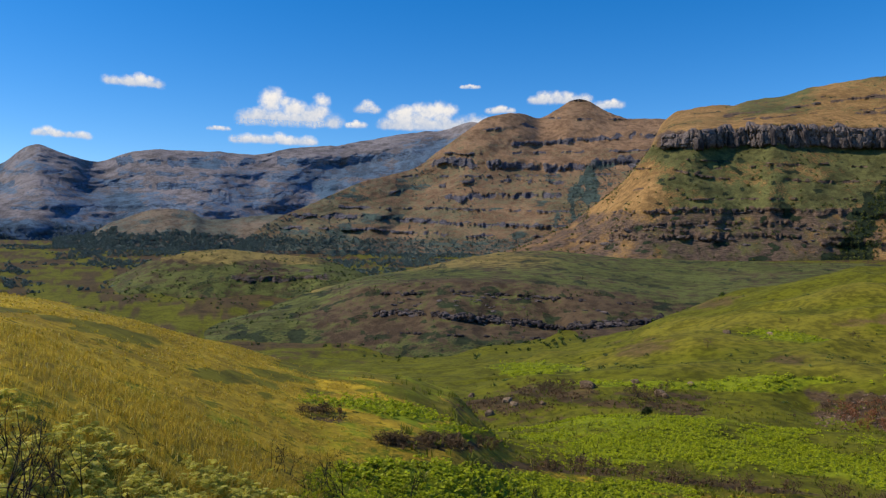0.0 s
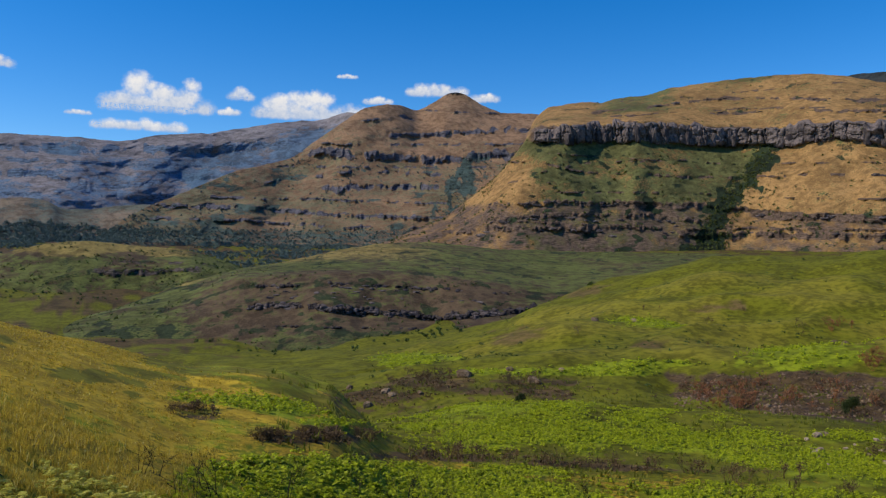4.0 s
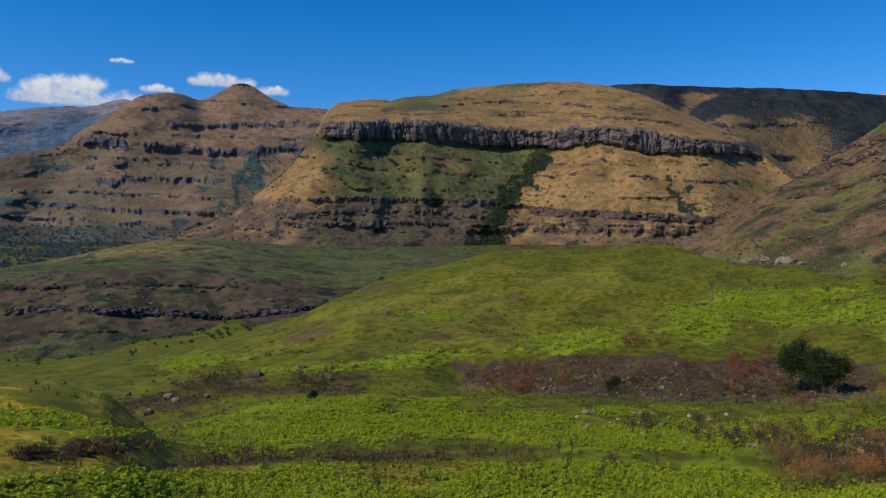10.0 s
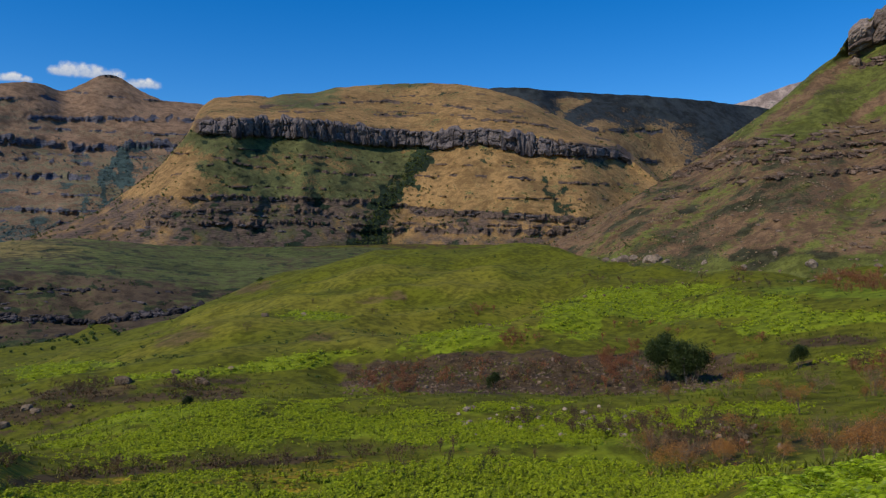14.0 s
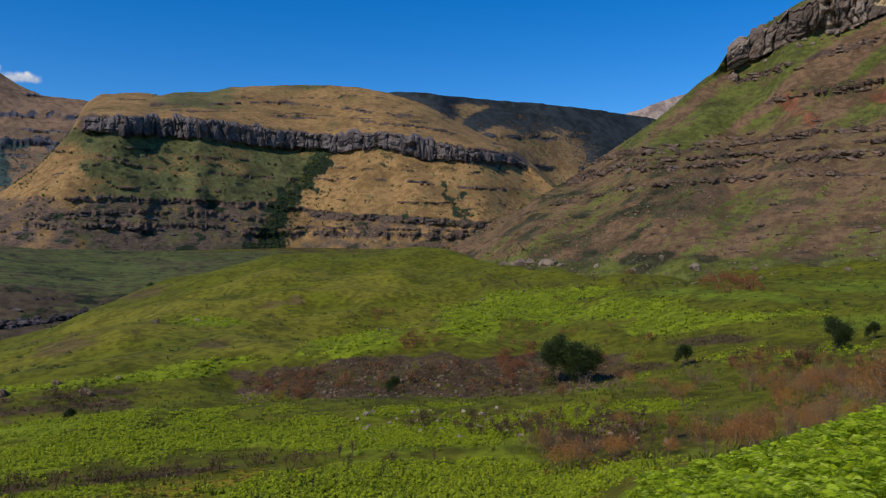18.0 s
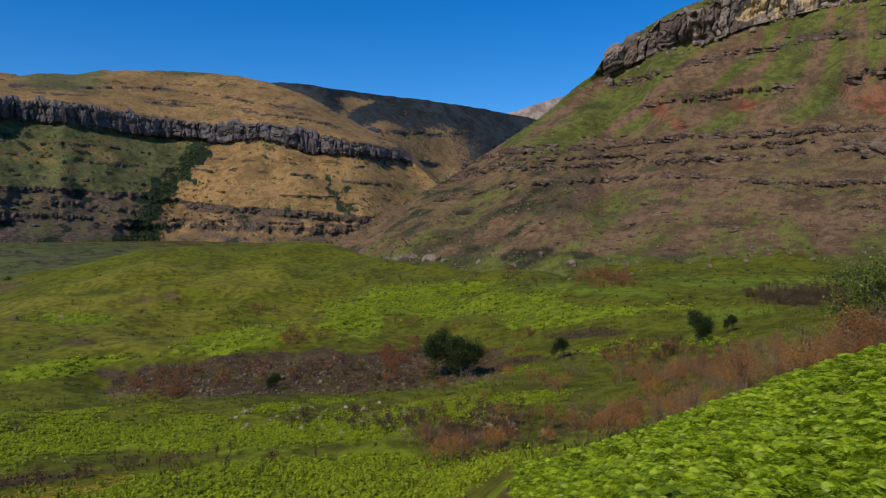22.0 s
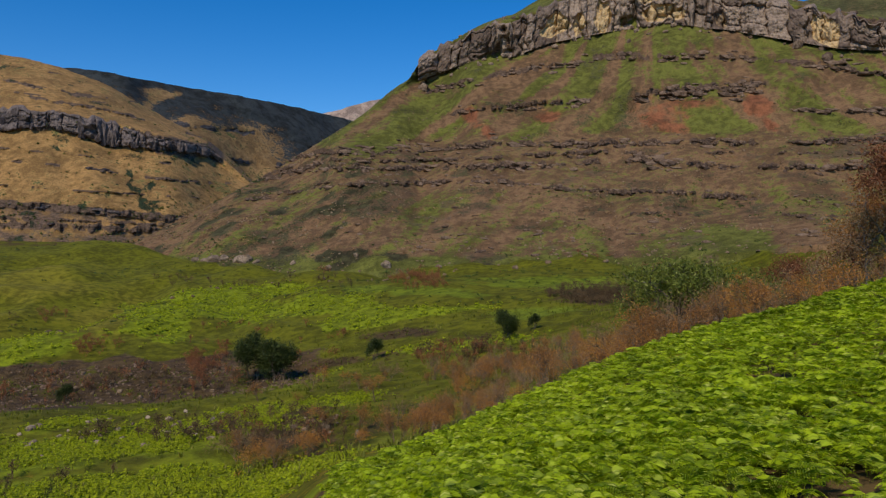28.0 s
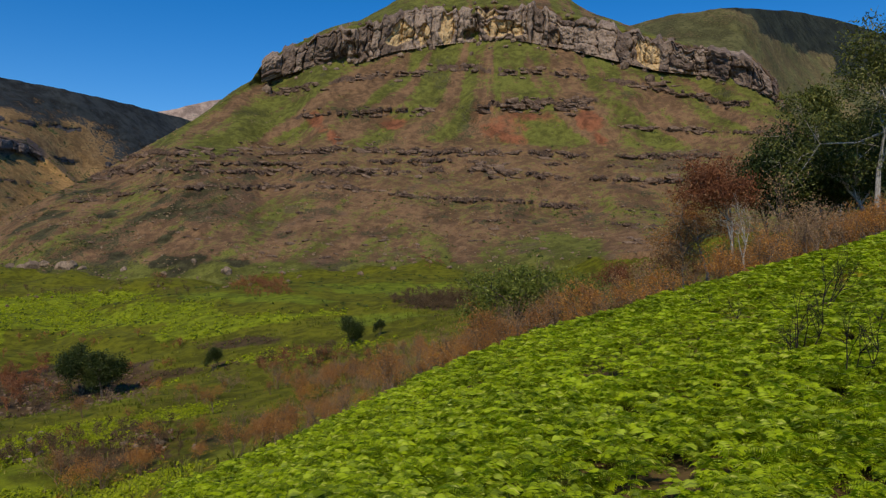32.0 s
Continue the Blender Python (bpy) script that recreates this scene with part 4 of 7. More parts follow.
mainhill, MAIN_AT = hill("hill_with_cliff", 41, 107, 0.06, [
    ([(41, 500), (48, 400), (60, 345), (75, 340), (90, 330), (107, 330)], [(41.9, -0.1), (46.1, -1.0), (52.3, -2), (60.0, -2.1), (71.5, -1.6), (77.9, -1.3), (82.1, -0.3), (90.2, 0.6), (107, 0.6)]),
    ([(41, 508), (48, 450), (60, 430), (75, 430), (90, 420), (107, 390)], [(41, 0.05), (44.9, 0.9), (48, 1.6), (52, 2.4), (56, 3), (68, 3.4), (90, 3.4), (98, 3.4), (103, 3), (107, 1.4)]),
    ([(41, 514), (48, 500), (60, 540), (75, 540), (90, 530), (107, 440)], [(41, 0.1), (44.9, 1.6), (48, 3.2), (52, 5), (56, 7.3), (60, 7.9), (68, 8.4), (80, 8.6), (90, 8.2), (98, 7.4), (101, 6), (103, 4.5), (107, 2)]),
    (MAIN_R, MAIN_BOT), ([(b, r + 5) for b, r in MAIN_R], MAIN_TOP), ([(b, r + 90) for b, r in MAIN_R], MAIN_CREST), ([(b, r + 260) for b, r in MAIN_R], behind(MAIN_CREST, 6))],
    [44, 60, 56, 26, 20, 6], 5,
    [([(62, 13.5), (65.6, 14.9), (68.1, 15.4), (71.4, 16.5), (75.7, 17.2), (79.9, 17.4), (84.1, 16.6), (88.2, 15.6), (94.1, 13.9), (97.1, 13.0), (98.5, 12.0)], 1.25, 61.5, 98.8, 2.0),
     ([(62.3, 11.8), (67.6, 13.1), (71.4, 13.4), (75.7, 14.1), (79.9, 13.8), (84.1, 13.5), (88.2, 12.8), (91.4, 12.1), (95.2, 10.9)], 0.27, 62, 97, 0.5),
     ([(71.5, 10.5), (78.2, 11.4), (85.8, 11.5), (90.2, 11.3)], 0.4, 77.5, 86.5, 0.6), ([(62, 9.5), (65, 10.4), (71.5, 11.0), (75, 11.0)], 0.25, 64, 74, 0.1), ([(86, 9.8), (96, 8.9)], 0.16, 87, 98, 0.3),
     ([(51.0, 6.3), (54.2, 7.3), (59.2, 7.3), (67.3, 8.0), (75.7, 8.0), (84.1, 7.8), (93.3, 7.4)], 0.24, 50, 95, 0.5), ([(51, 5.6), (54, 6.8), (60, 6.7), (75, 7.4), (93, 6.6)], 0.17, 51, 95, 0.25),
     ([(49.2, 5.0), (54.2, 6.2), (63.2, 6.2), (71.5, 6.5), (77.8, 6.7), (84.1, 6.0), (93.3, 5.6)], 0.28, 50, 95, 0.45),
     ([(48.2, 3.5), (55.3, 4.9), (67.3, 5.3), (73.6, 4.5), (80.0, 4.4), (88.2, 3.5), (92.2, 3.2)], 0.2, 49, 93, 0.25), ([(50, 3.5), (60, 3.4), (75, 2.9), (90, 2.5)], 0.12, 62, 92, 0.0)],
    land_main, "steep brown and green hillside below a sandstone cliff", gully=(30, 9), bump=(5.5, 20), seed=260, rock_bump=2.6, cracks=4.5, masks=main_masks, category="hill")

GREEN_CREST = [(84, 14.5), (86.6, 16.2), (89.0, 16.8), (91.4, 17.3), (94.4, 17.4), (95.9, 17.4), (97.8, 17.1), (100.3, 16.6), (102.0, 16.0), (103.0, 15.6), (105.2, 14.5), (109, 13)]
# the scrub mask here paints the flank's shade, right of a slanting line
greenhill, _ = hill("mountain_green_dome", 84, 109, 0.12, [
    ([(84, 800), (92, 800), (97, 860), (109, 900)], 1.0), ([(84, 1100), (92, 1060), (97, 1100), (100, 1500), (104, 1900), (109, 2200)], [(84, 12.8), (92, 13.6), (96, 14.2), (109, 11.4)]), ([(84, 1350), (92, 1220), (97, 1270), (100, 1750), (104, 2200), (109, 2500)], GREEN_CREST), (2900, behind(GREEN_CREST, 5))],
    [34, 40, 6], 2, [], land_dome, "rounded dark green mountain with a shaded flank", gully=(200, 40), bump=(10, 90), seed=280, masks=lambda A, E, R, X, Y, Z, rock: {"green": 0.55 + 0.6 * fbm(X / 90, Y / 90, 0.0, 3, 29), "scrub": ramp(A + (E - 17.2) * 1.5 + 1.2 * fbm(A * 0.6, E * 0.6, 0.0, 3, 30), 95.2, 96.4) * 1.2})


# ---- plants: shapes ----
rng = np.random.default_rng(7)


def tri_mesh(name, V, F, mats, slots=None, tone=None):
    me = bpy.data.meshes.new(name)
    V, F = np.asarray(V, np.float32), np.asarray(F, np.int32)
    me.vertices.add(len(V))
    me.vertices.foreach_set("co", V.ravel())
    me.loops.add(F.size)
    me.loops.foreach_set("vertex_index", F.ravel())
    me.polygons.add(len(F))
    me.polygons.foreach_set("loop_start", np.arange(0, F.size, 3, dtype=np.int32))
    me.polygons.foreach_set("loop_total", np.full(len(F), 3, np.int32))
    if slots is not None:
        me.polygons.foreach_set("material_index", np.asarray(slots, np.int32))
    if tone is not None:
        me.attributes.new("tone", "FLOAT", "POINT").data.foreach_set("value", np.asarray(tone, np.float32))
    for m in mats:
        me.materials.append(m)
    me.update(calc_edges=True)
    return me


def strew(name, shapes, spots, mats, label, category):
    """Many copies of a few shapes (points, triangles), joined into one object. spots: rows of x, y, z, turn, size, lean."""
    Vs, Fs, Ts, base = [], [], [], 0
    spots = np.asarray(spots, float)
    pick = rng.integers(0, len(shapes), len(spots))
    for k, (V, F) in enumerate(shapes):
        s = spots[pick == k]
        if not len(s):
            continue
        c, n = np.cos(s[:, 3])[:, None], np.sin(s[:, 3])[:, None]
        lean = s[:, 5][:, None]
        x, y, z = V[None, :, 0], V[None, :, 1], V[None, :, 2]
        x = x + lean * z
        P = np.stack([(x * c - y * n) * s[:, 4:5] + s[:, 0:1], (x * n + y * c) * s[:, 4:5] + s[:, 1:2], z * s[:, 4:5] + s[:, 2:3]], -1)
        Vs.append(P.reshape(-1, 3))
        Fs.append((F[None] + (np.arange(len(s)) * len(V))[:, None, None] + base).reshape(-1, 3))
        Ts.append(np.repeat(rng.random(len(s)), len(V)))
        base += len(s) * len(V)
    ob = new(name, tri_mesh(name, np.vstack(Vs), np.vstack(Fs), mats, None, np.concatenate(Ts)))
    return tagged(ob, label, category, kind="stuff")


def leafy(name, dark, light, tips, rough=0.55, lets=0.35):
    """Leaf colour that varies from plant to plant and from leaf to leaf, letting some light through."""
    mat, t, b = shader(name, rough)
    tone = node(t, "ShaderNodeAttribute", attribute_name="tone").outputs["Fac"]
    leaf = node(t, "ShaderNodeNewGeometry").outputs["Random Per Island"]
    pos = node(t, "ShaderNodeNewGeometry").outputs["Position"]
    patch = noise_of(t, 0.25, 3, pos)
    f = calc(t, "MULTIPLY_ADD", leaf, 0.45, calc(t, "MULTIPLY_ADD", tone, 0.35, calc(t, "MULTIPLY", patch, 0.5)))
    col = mixed(t, spread(t, f, 0.25, 0.95), dark, light)
    col = mixed(t, calc(t, "MULTIPLY", spread(t, leaf, 0.9, 0.98), 0.7), col, tips)
    t.links.new(col, b.inputs["Base Color"])
    b.inputs["Specular IOR Level"].default_value = 0.2
    tr = node(t, "ShaderNodeBsdfTranslucent")
    t.links.new(col, tr.inputs["Color"])
    mx = node(t, "ShaderNodeMixShader", [lets])
    t.links.new(b.outputs[0], mx.inputs[1])
    t.links.new(tr.outputs[0], mx.inputs[2])
    t.links.new(mx.outputs[0], t.nodes["Material Output"].inputs[0])
    return mat


fern_leaf = leafy("bracken_leaf", (0.125, 0.19, 0.005), (0.47, 0.585, 0.013), (0.62, 0.62, 0.13), 0.5, 0.4)
fern_pale = leafy("bracken_pale", (0.34, 0.34, 0.045), (0.66, 0.62, 0.13), (0.8, 0.72, 0.32), 0.6, 0.55)
fern_far = leafy("bracken_far", (0.19, 0.235, 0.007), (0.44, 0.50, 0.014), (0.47, 0.45, 0.05), 0.6, 0.45)
grass_leaf = leafy("dry_grass_blade", (0.32, 0.235, 0.025), (0.62, 0.47, 0.065), (0.72, 0.62, 0.25), 0.6, 0.6)
green_blade = leafy("green_grass_blade", (0.10, 0.12, 0.012), (0.21, 0.225, 0.02), (0.34, 0.29, 0.08), 0.6, 0.3)
rust_leaf = leafy("rust_leaf", (0.15, 0.055, 0.026), (0.36, 0.145, 0.06), (0.42, 0.24, 0.12), 0.8, 0.2)
orange_leaf = leafy("orange_leaf", (0.44, 0.18, 0.04), (0.82, 0.42, 0.1), (0.76, 0.48, 0.18), 0.8, 0.45)
burnt_leaf = leafy("scorched_leaf", (0.33, 0.145, 0.042), (0.72, 0.35, 0.105), (0.72, 0.46, 0.2), 0.8, 0.45)
brown_leaf = leafy("withered_leaf", (0.22, 0.13, 0.06), (0.47, 0.30, 0.15), (0.46, 0.33, 0.2), 0.85, 0.2)
char_leaf = leafy("charred_leaf", (0.058, 0.038, 0.02), (0.165, 0.105, 0.052), (0.25, 0.18, 0.10), 0.85, 0.15)
# both far leaves are bluish and pale: haze is part of their colour
hazy_blue_leaf = leafy("distant_woodland_leaf", (0.085, 0.125, 0.15), (0.14, 0.19, 0.21), (0.16, 0.2, 0.21), 0.6, 0.3)
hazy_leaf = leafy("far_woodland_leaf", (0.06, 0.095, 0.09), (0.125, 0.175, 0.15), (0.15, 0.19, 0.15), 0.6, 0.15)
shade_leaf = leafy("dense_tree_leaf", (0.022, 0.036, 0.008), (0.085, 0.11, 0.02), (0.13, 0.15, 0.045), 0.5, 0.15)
dark_leaf = leafy("evergreen_leaf", (0.035, 0.05, 0.010), (0.12, 0.14, 0.024), (0.18, 0.19, 0.06), 0.5, 0.15)
bush_leaf = leafy("bush_leaf", (0.03, 0.05, 0.012), (0.10, 0.145, 0.03), (0.17, 0.19, 0.08), 0.5, 0.2)
bush_near = leafy("grey_green_leaf", (0.09, 0.115, 0.018), (0.29, 0.33, 0.055), (0.34, 0.34, 0.10), 0.5, 0.25)
tree_leaf = leafy("tree_leaf", (0.07, 0.085, 0.018), (0.22, 0.225, 0.045), (0.28, 0.26, 0.09), 0.5, 0.2)
lime_leaf = leafy("lime_leaf", (0.12, 0.16, 0.01), (0.32, 0.34, 0.02), (0.40, 0.34, 0.06), 0.5, 0.35)


def bark(name, c, light):
    mat, t, b = shader(name, 0.9)
    pos = node(t, "ShaderNodeNewGeometry").outputs["Position"]
    long = node(t, "ShaderNodeVectorMath", [pos, (9.0, 9.0, 1.5)], operation="MULTIPLY").outputs[0]
    n = noise_of(t, 1.5, 5, long, 0.7)
    t.links.new(mixed(t, spread(t, n, 0.35, 0.7), c, light), b.inputs["Base Color"])
    t.links.new(node(t, "ShaderNodeBump", {"Strength": 0.6, "Distance": 0.03, "Height": n}).outputs[0], b.inputs["Normal"])
    return mat


char_bark, twig_bark, grey_bark, pale_bark = bark("charred_bark", (0.012, 0.010, 0.009), (0.06, 0.045, 0.035)), bark("twig_bark", (0.12, 0.075, 0.045), (0.34, 0.24, 0.16)), bark("grey_bark", (0.07, 0.055, 0.045), (0.22, 0.19, 0.16)), bark("pale_bark", (0.22, 0.19, 0.15), (0.50, 0.46, 0.40))


def fern_shape(fronds, pairs, seed, fine=True):
    """A bracken plant: a stalk and arching fronds of paired leaflets."""
    r = np.random.default_rng(seed)
    V, F = [], []
    h = 0.66

    def tri(*p):
        F.append((len(V), len(V) + 1, len(V) + 2))
        V.extend(p)
    tri((-0.012, 0, 0), (0.012, 0, 0), (0, 0, h))
    for k in range(fronds):
        a = k * 2.4 + r.uniform(-0.4, 0.4)
        d, s = np.array((math.cos(a), math.sin(a), 0)), np.array((-math.sin(a), math.cos(a), 0))
        L, rise, base = r.uniform(0.40, 0.66), r.uniform(0.06, 0.30), h * r.uniform(0.45, 1.0)

        def at(u):
            return d * L * u + np.array((0, 0, base + rise * math.sin(u * 2.3) - 0.24 * u * u))
        if not fine:
            for q in range(2):
                u0, u1 = q / 2, (q + 1.15) / 2
                w = 0.3 * (1 - u0 * 0.75)
                for sg in (-1, 1):
                    tri(at(u0), at(u0 + 0.15) + s * sg * w + (0, 0, -0.05), at(min(u1, 1)))
            continue
        for q in range(pairs):
            u = 0.12 + 0.86 * q / (pairs - 1)
            w = 0.30 * (1 - u) ** 0.75 + 0.02
            p, p2 = at(u), at(min(u + 0.36 / pairs, 1))
            for sg in (-1, 1):
                tip = p + s * sg * w + d * w * 0.35 + (0, 0, -0.25 * w + r.uniform(-0.015, 0.015))
                mid = (p + p2) / 2 + s * sg * w * 0.5 + d * w * 0.27 + (0, 0, 0.012)
                tri(p, mid, p2)
                tri(p, tip, mid)
    return np.array(V, float), np.array(F)


def tuft_shape(blades, seed, tall=0.55, wide=0.02, splay=0.35):
    r = np.random.default_rng(seed)
    V, F = [], []
    for k in range(blades):
        a, h = r.uniform(0, 6.28), tall * r.uniform(0.55, 1.1)
        o = np.array((r.normal(0, 0.11), r.normal(0, 0.11), -0.03))
        out = np.array((math.cos(a), math.sin(a), 0)) * r.uniform(0.1, 1) * splay * h
        s = np.array((-math.sin(a), math.cos(a), 0)) * wide
        m, e = o + out * 0.35 + (0, 0, h * 0.62), o + out + (0, 0, h)
        i = len(V)
        V += [o - s, o + s, m - s * 0.8, m + s * 0.8, e]
        F += [(i, i + 1, i + 3), (i, i + 3, i + 2), (i + 2, i + 3, i + 4)]
    return np.array(V, float), np.array(F)


def clump_shape(leaves, seed, size=1.0, leaf=0.22, flat=0.7):
    """A low shrub as a heap of leaves with an uneven outline."""
    r = np.random.default_rng(seed)
    V, F = [], []
    lobes = r.normal(0, 0.33, (5, 3)) * (1, 1, 0.5) + (0, 0, 0.4)
    for k in range(leaves):
        c = lobes[r.integers(0, 5)] + r.normal(0, 0.17, 3)
        c[2] = abs(c[2]) * flat
        u, v = r.normal(0, 1, 3), r.normal(0, 1, 3)
        u, v = u / np.linalg.norm(u) * leaf, v / np.linalg.norm(v) * leaf
        i = len(V)
        V += [(c - u) * size, (c + u) * size, (c + v) * size]
        F.append((i, i + 1, i + 2))
    return np.array(V, float), np.array(F)


def tube(V, F, p, q, r0, r1, sides=5):
    d = q - p
    d = d / (np.linalg.norm(d) + 1e-9)
    u = np.cross(d, (0.3, 0.9, 0.1))
    u /= np.linalg.norm(u) + 1e-9
    w = np.cross(d, u)
    i = len(V)
    for c, rad in ((p, r0), (q, r1)):
        for k in range(sides):
            g = k * 2 * math.pi / sides
            V.append(c + (u * math.cos(g) + w * math.sin(g)) * rad)
    for k in range(sides):
        n = (k + 1) % sides
        F += [(i + k, i + n, i + sides + n), (i + k, i + sides + n, i + sides + k)]


def skeleton_of(seed, tall, stems, depth, thick, spread_=0.5, sides=4, lift=0.35):
    """Trunk or stems with limbs that fork: points, triangles and the twigs' ends."""
    r = np.random.default_rng(seed)
    V, F, tips = [], [], []

    def grow(p, d, length, rad, level):
        d = d / np.linalg.norm(d)
        n = 3 if level == 0 else 2
        for k in range(n):
            q = p + d * length / n
            tube(V, F, p, q, rad * (1 - 0.55 * k / n), rad * (1 - 0.55 * (k + 1) / n), sides if level < 2 else 3)
            p = q
            d = d + r.normal(0, 0.16, 3) + (0, 0, 0.05)
            d = d / np.linalg.norm(d)
            if level < depth and (k > 0 or level > 0):
                for _ in range(r.integers(1, 3)):
                    e = d + r.normal(0, spread_, 3) + (0, 0, lift * 0.4)
                    grow(p, e, length * r.uniform(0.45, 0.7), rad * 0.5, level + 1)
        tips.append(p)
        if level < depth:
            for _ in range(2):
                grow(p, d + r.normal(0, spread_, 3), length * r.uniform(0.4, 0.65), rad * 0.42, level + 1)
    for s in range(stems):
        a = r.uniform(0, 6.28)
        o = np.array((math.cos(a), math.sin(a), 0)) * (0.06 * tall * (stems > 1))
        grow(o - (0, 0, 0.12), np.array((math.cos(a) * 0.35 * (stems > 1), math.sin(a) * 0.35 * (stems > 1), 1.0)) + r.normal(0, 0.06, 3), tall * r.uniform(0.45, 0.62), thick * r.uniform(0.7, 1), 0)
    return np.array(V), np.array(F), np.array(tips)


def foliage_at(tips, n, leaf, cloud, seed, low=0.0):
    r = np.random.default_rng(seed)
    c = tips[r.integers(0, len(tips), n)] + r.normal(0, cloud, (n, 3)) * (1, 1, 0.7)
    c[:, 2] = np.maximum(c[:, 2], low + leaf * 0.5)
    u, v = r.normal(0, 1, (n, 3)), r.normal(0, 1, (n, 3))
    u *= leaf / np.linalg.norm(u, axis=1)[:, None]
    v *= leaf * 0.8 / np.linalg.norm(v, axis=1)[:, None]
    V = np.stack([c - u, c + v * 0.5, c + u, c - v * 0.5], 1).reshape(-1, 3)
    i = np.arange(n)[:, None] * 4
    return V, np.vstack([i + (0, 1, 2), i + (0, 2, 3)])


def plant(name, label, category, group, wood, V, F, crown=None, leaf_mat=None, wood_name="stem", crown_name="foliage"):
    """A shrub or tree: an empty at its foot that carries its wood and its foliage."""
    top = tagged(new(name), label, category, group)
    w = new(wood_name, tri_mesh(wood_name, V, F, [wood]))
    w.parent = top
    if crown is not None:
        c = new(crown_name, tri_mesh(crown_name, crown[0], crown[1], [leaf_mat]))
        c.parent = top
    return top


def spot(bearing, r):
    b = radians(bearing)
    return r * math.sin(b), r * math.cos(b), ground_z(bearing, r)


def at(bearing, r, turn=0.0, size=1.0, sink=0.03):
    x, y, z = spot(bearing, r)
    return Matrix.LocRotScale((x, y, z - sink), Euler((0, 0, turn)), None) @ Matrix.Diagonal((size, size, size, 1))


def set_down(ob, bearing, r, turn=0.0, size=1.0, sink=0.03):
    x, y, z = spot(bearing, r)
    ob.location, ob.rotation_euler, ob.scale = (x, y, z - sink), (0, 0, turn), (size, size, size)
    return ob


def repeat(ob, bearing, r, turn, size, label="", sink=0.03):
    x, y, z = spot(bearing, r)
    c = copy_thing(ob, Matrix.Translation((x, y, z - sink)) @ Matrix.Rotation(turn, 4, "Z"))
    c.scale = (size, size, size)
    return tagged(c, label)


# ---- bracken, grass and low scrub ----
def scattered(n, a0, a1, r0, r1, keep, size, near=2.0, lean=0.12):
    """Places over a fan of ground, denser near the eye; keep: bearing, distance, x, y -> chance."""
    a = rng.uniform(a0, a1, n)
    u = rng.random(n)
    r = r0 * (r1 / r0) ** u if near == 1 else np.sqrt(r0 * r0 + u * (r1 * r1 - r0 * r0)) if near == 2 else (r0 ** 1.5 + u * (r1 ** 1.5 - r0 ** 1.5)) ** (1 / 1.5)
    b = np.radians(a)
    x, y = r * np.sin(b), r * np.cos(b)
    ok = rng.random(n) < keep(a, r, x, y)
    a, r, x, y = a[ok], r[ok], x[ok], y[ok]
    i = np.clip(np.searchsorted(g_a, a) - 1, 0, len(g_a) - 2)
    f = (a - g_a[i]) / (g_a[i + 1] - g_a[i])
    z = np.array([np.interp(rr, g_R[k], g_Z[k]) * (1 - t) + np.interp(rr, g_R[k + 1], g_Z[k + 1]) * t for rr, k, t in zip(r, i, f)])
    s = size[0] + (size[1] - size[0]) * rng.random(len(a))
    return np.stack([x, y, z, rng.uniform(0, 6.28, len(a)), s, rng.normal(0, lean, len(a))], 1)


def fern_slope(a, r, x, y):
    crest = np.interp(a, [50, 55, 70, 105], [22, 26, 31, 44])
    bare = ramp(fbm(x / 2.2, y / 2.2, 0.0, 2, 51), 0.28, 0.5) * ramp(-r, -16, -9) * ramp(a, 78, 88)
    return (r < crest) * ramp(a + 0.25 * (r - 6), 49, 53) * (1 - 0.92 * bare) * (0.3 + 0.7 * ramp(fbm(x / 1.4, y / 1.4, 0.0, 3, 52), -0.35, 0.05))


ferns = [fern_shape(6, 10, 1), fern_shape(5, 11, 2), fern_shape(7, 9, 3)]
small_ferns = [fern_shape(5, 4, 4, False), fern_shape(4, 4, 5, False), fern_shape(5, 4, 6, False)]
mid_ferns = [fern_shape(6, 7, 7), fern_shape(5, 8, 8), fern_shape(6, 7, 9)]
strew("bracken_bed", ferns, scattered(5400, 47, 108, 8.5, 19, fern_slope, (0.34, 0.72), 2, 0.16), [fern_leaf], "dense bright green bracken covering the near slope", "fern")
strew("bracken_brow", mid_ferns, scattered(12800, 47, 108, 18, 47, fern_slope, (0.36, 0.74), 3, 0.16), [fern_leaf], "bright green bracken up to the slope's brow", "fern")
strew("bracken_hollow", small_ferns, scattered(66000, -16, 64, 42, 150, lambda a, r, x, y: fern_valley(a, ground_e(a, r), r, x, y), (0.34, 0.66), 2), [fern_far], "bright green bracken patches on the valley floor", "fern")
strew("bracken_foot", ferns, scattered(3600, -16, 30, 24, 44, lambda a, r, x, y: fern_valley(a, ground_e(a, r), r, x, y), (0.26, 0.46), 2), [fern_far], "bright green bracken below the dry grass slope", "fern")
strew("bracken_slope", small_ferns, scattered(34000, 2, 90, 150, 420, lambda a, r, x, y: fern_far_keep(a, ground_e(a, r), r, x, y), (0.8, 1.5), 2), [fern_far], "bright green bracken strips on the valley's far side", "fern")


def corner_keep(a, r, x, y):
    line = np.interp(a, [-33, -26, -18, -8], [-9.0, -11.0, -14.5, -18.0])
    return ramp(line - ground_e(a, r) + 2.5 * fbm(x / 2.5, y / 2.5, 0.0, 2, 60), -0.5, 2.0) * 0.9


strew("bracken_corner", ferns, scattered(2300, -33, -6, 10.5, 34, corner_keep, (0.3, 0.6), 2, 0.2), [fern_pale], "pale green bracken among dry grass at the hill's edge", "fern")


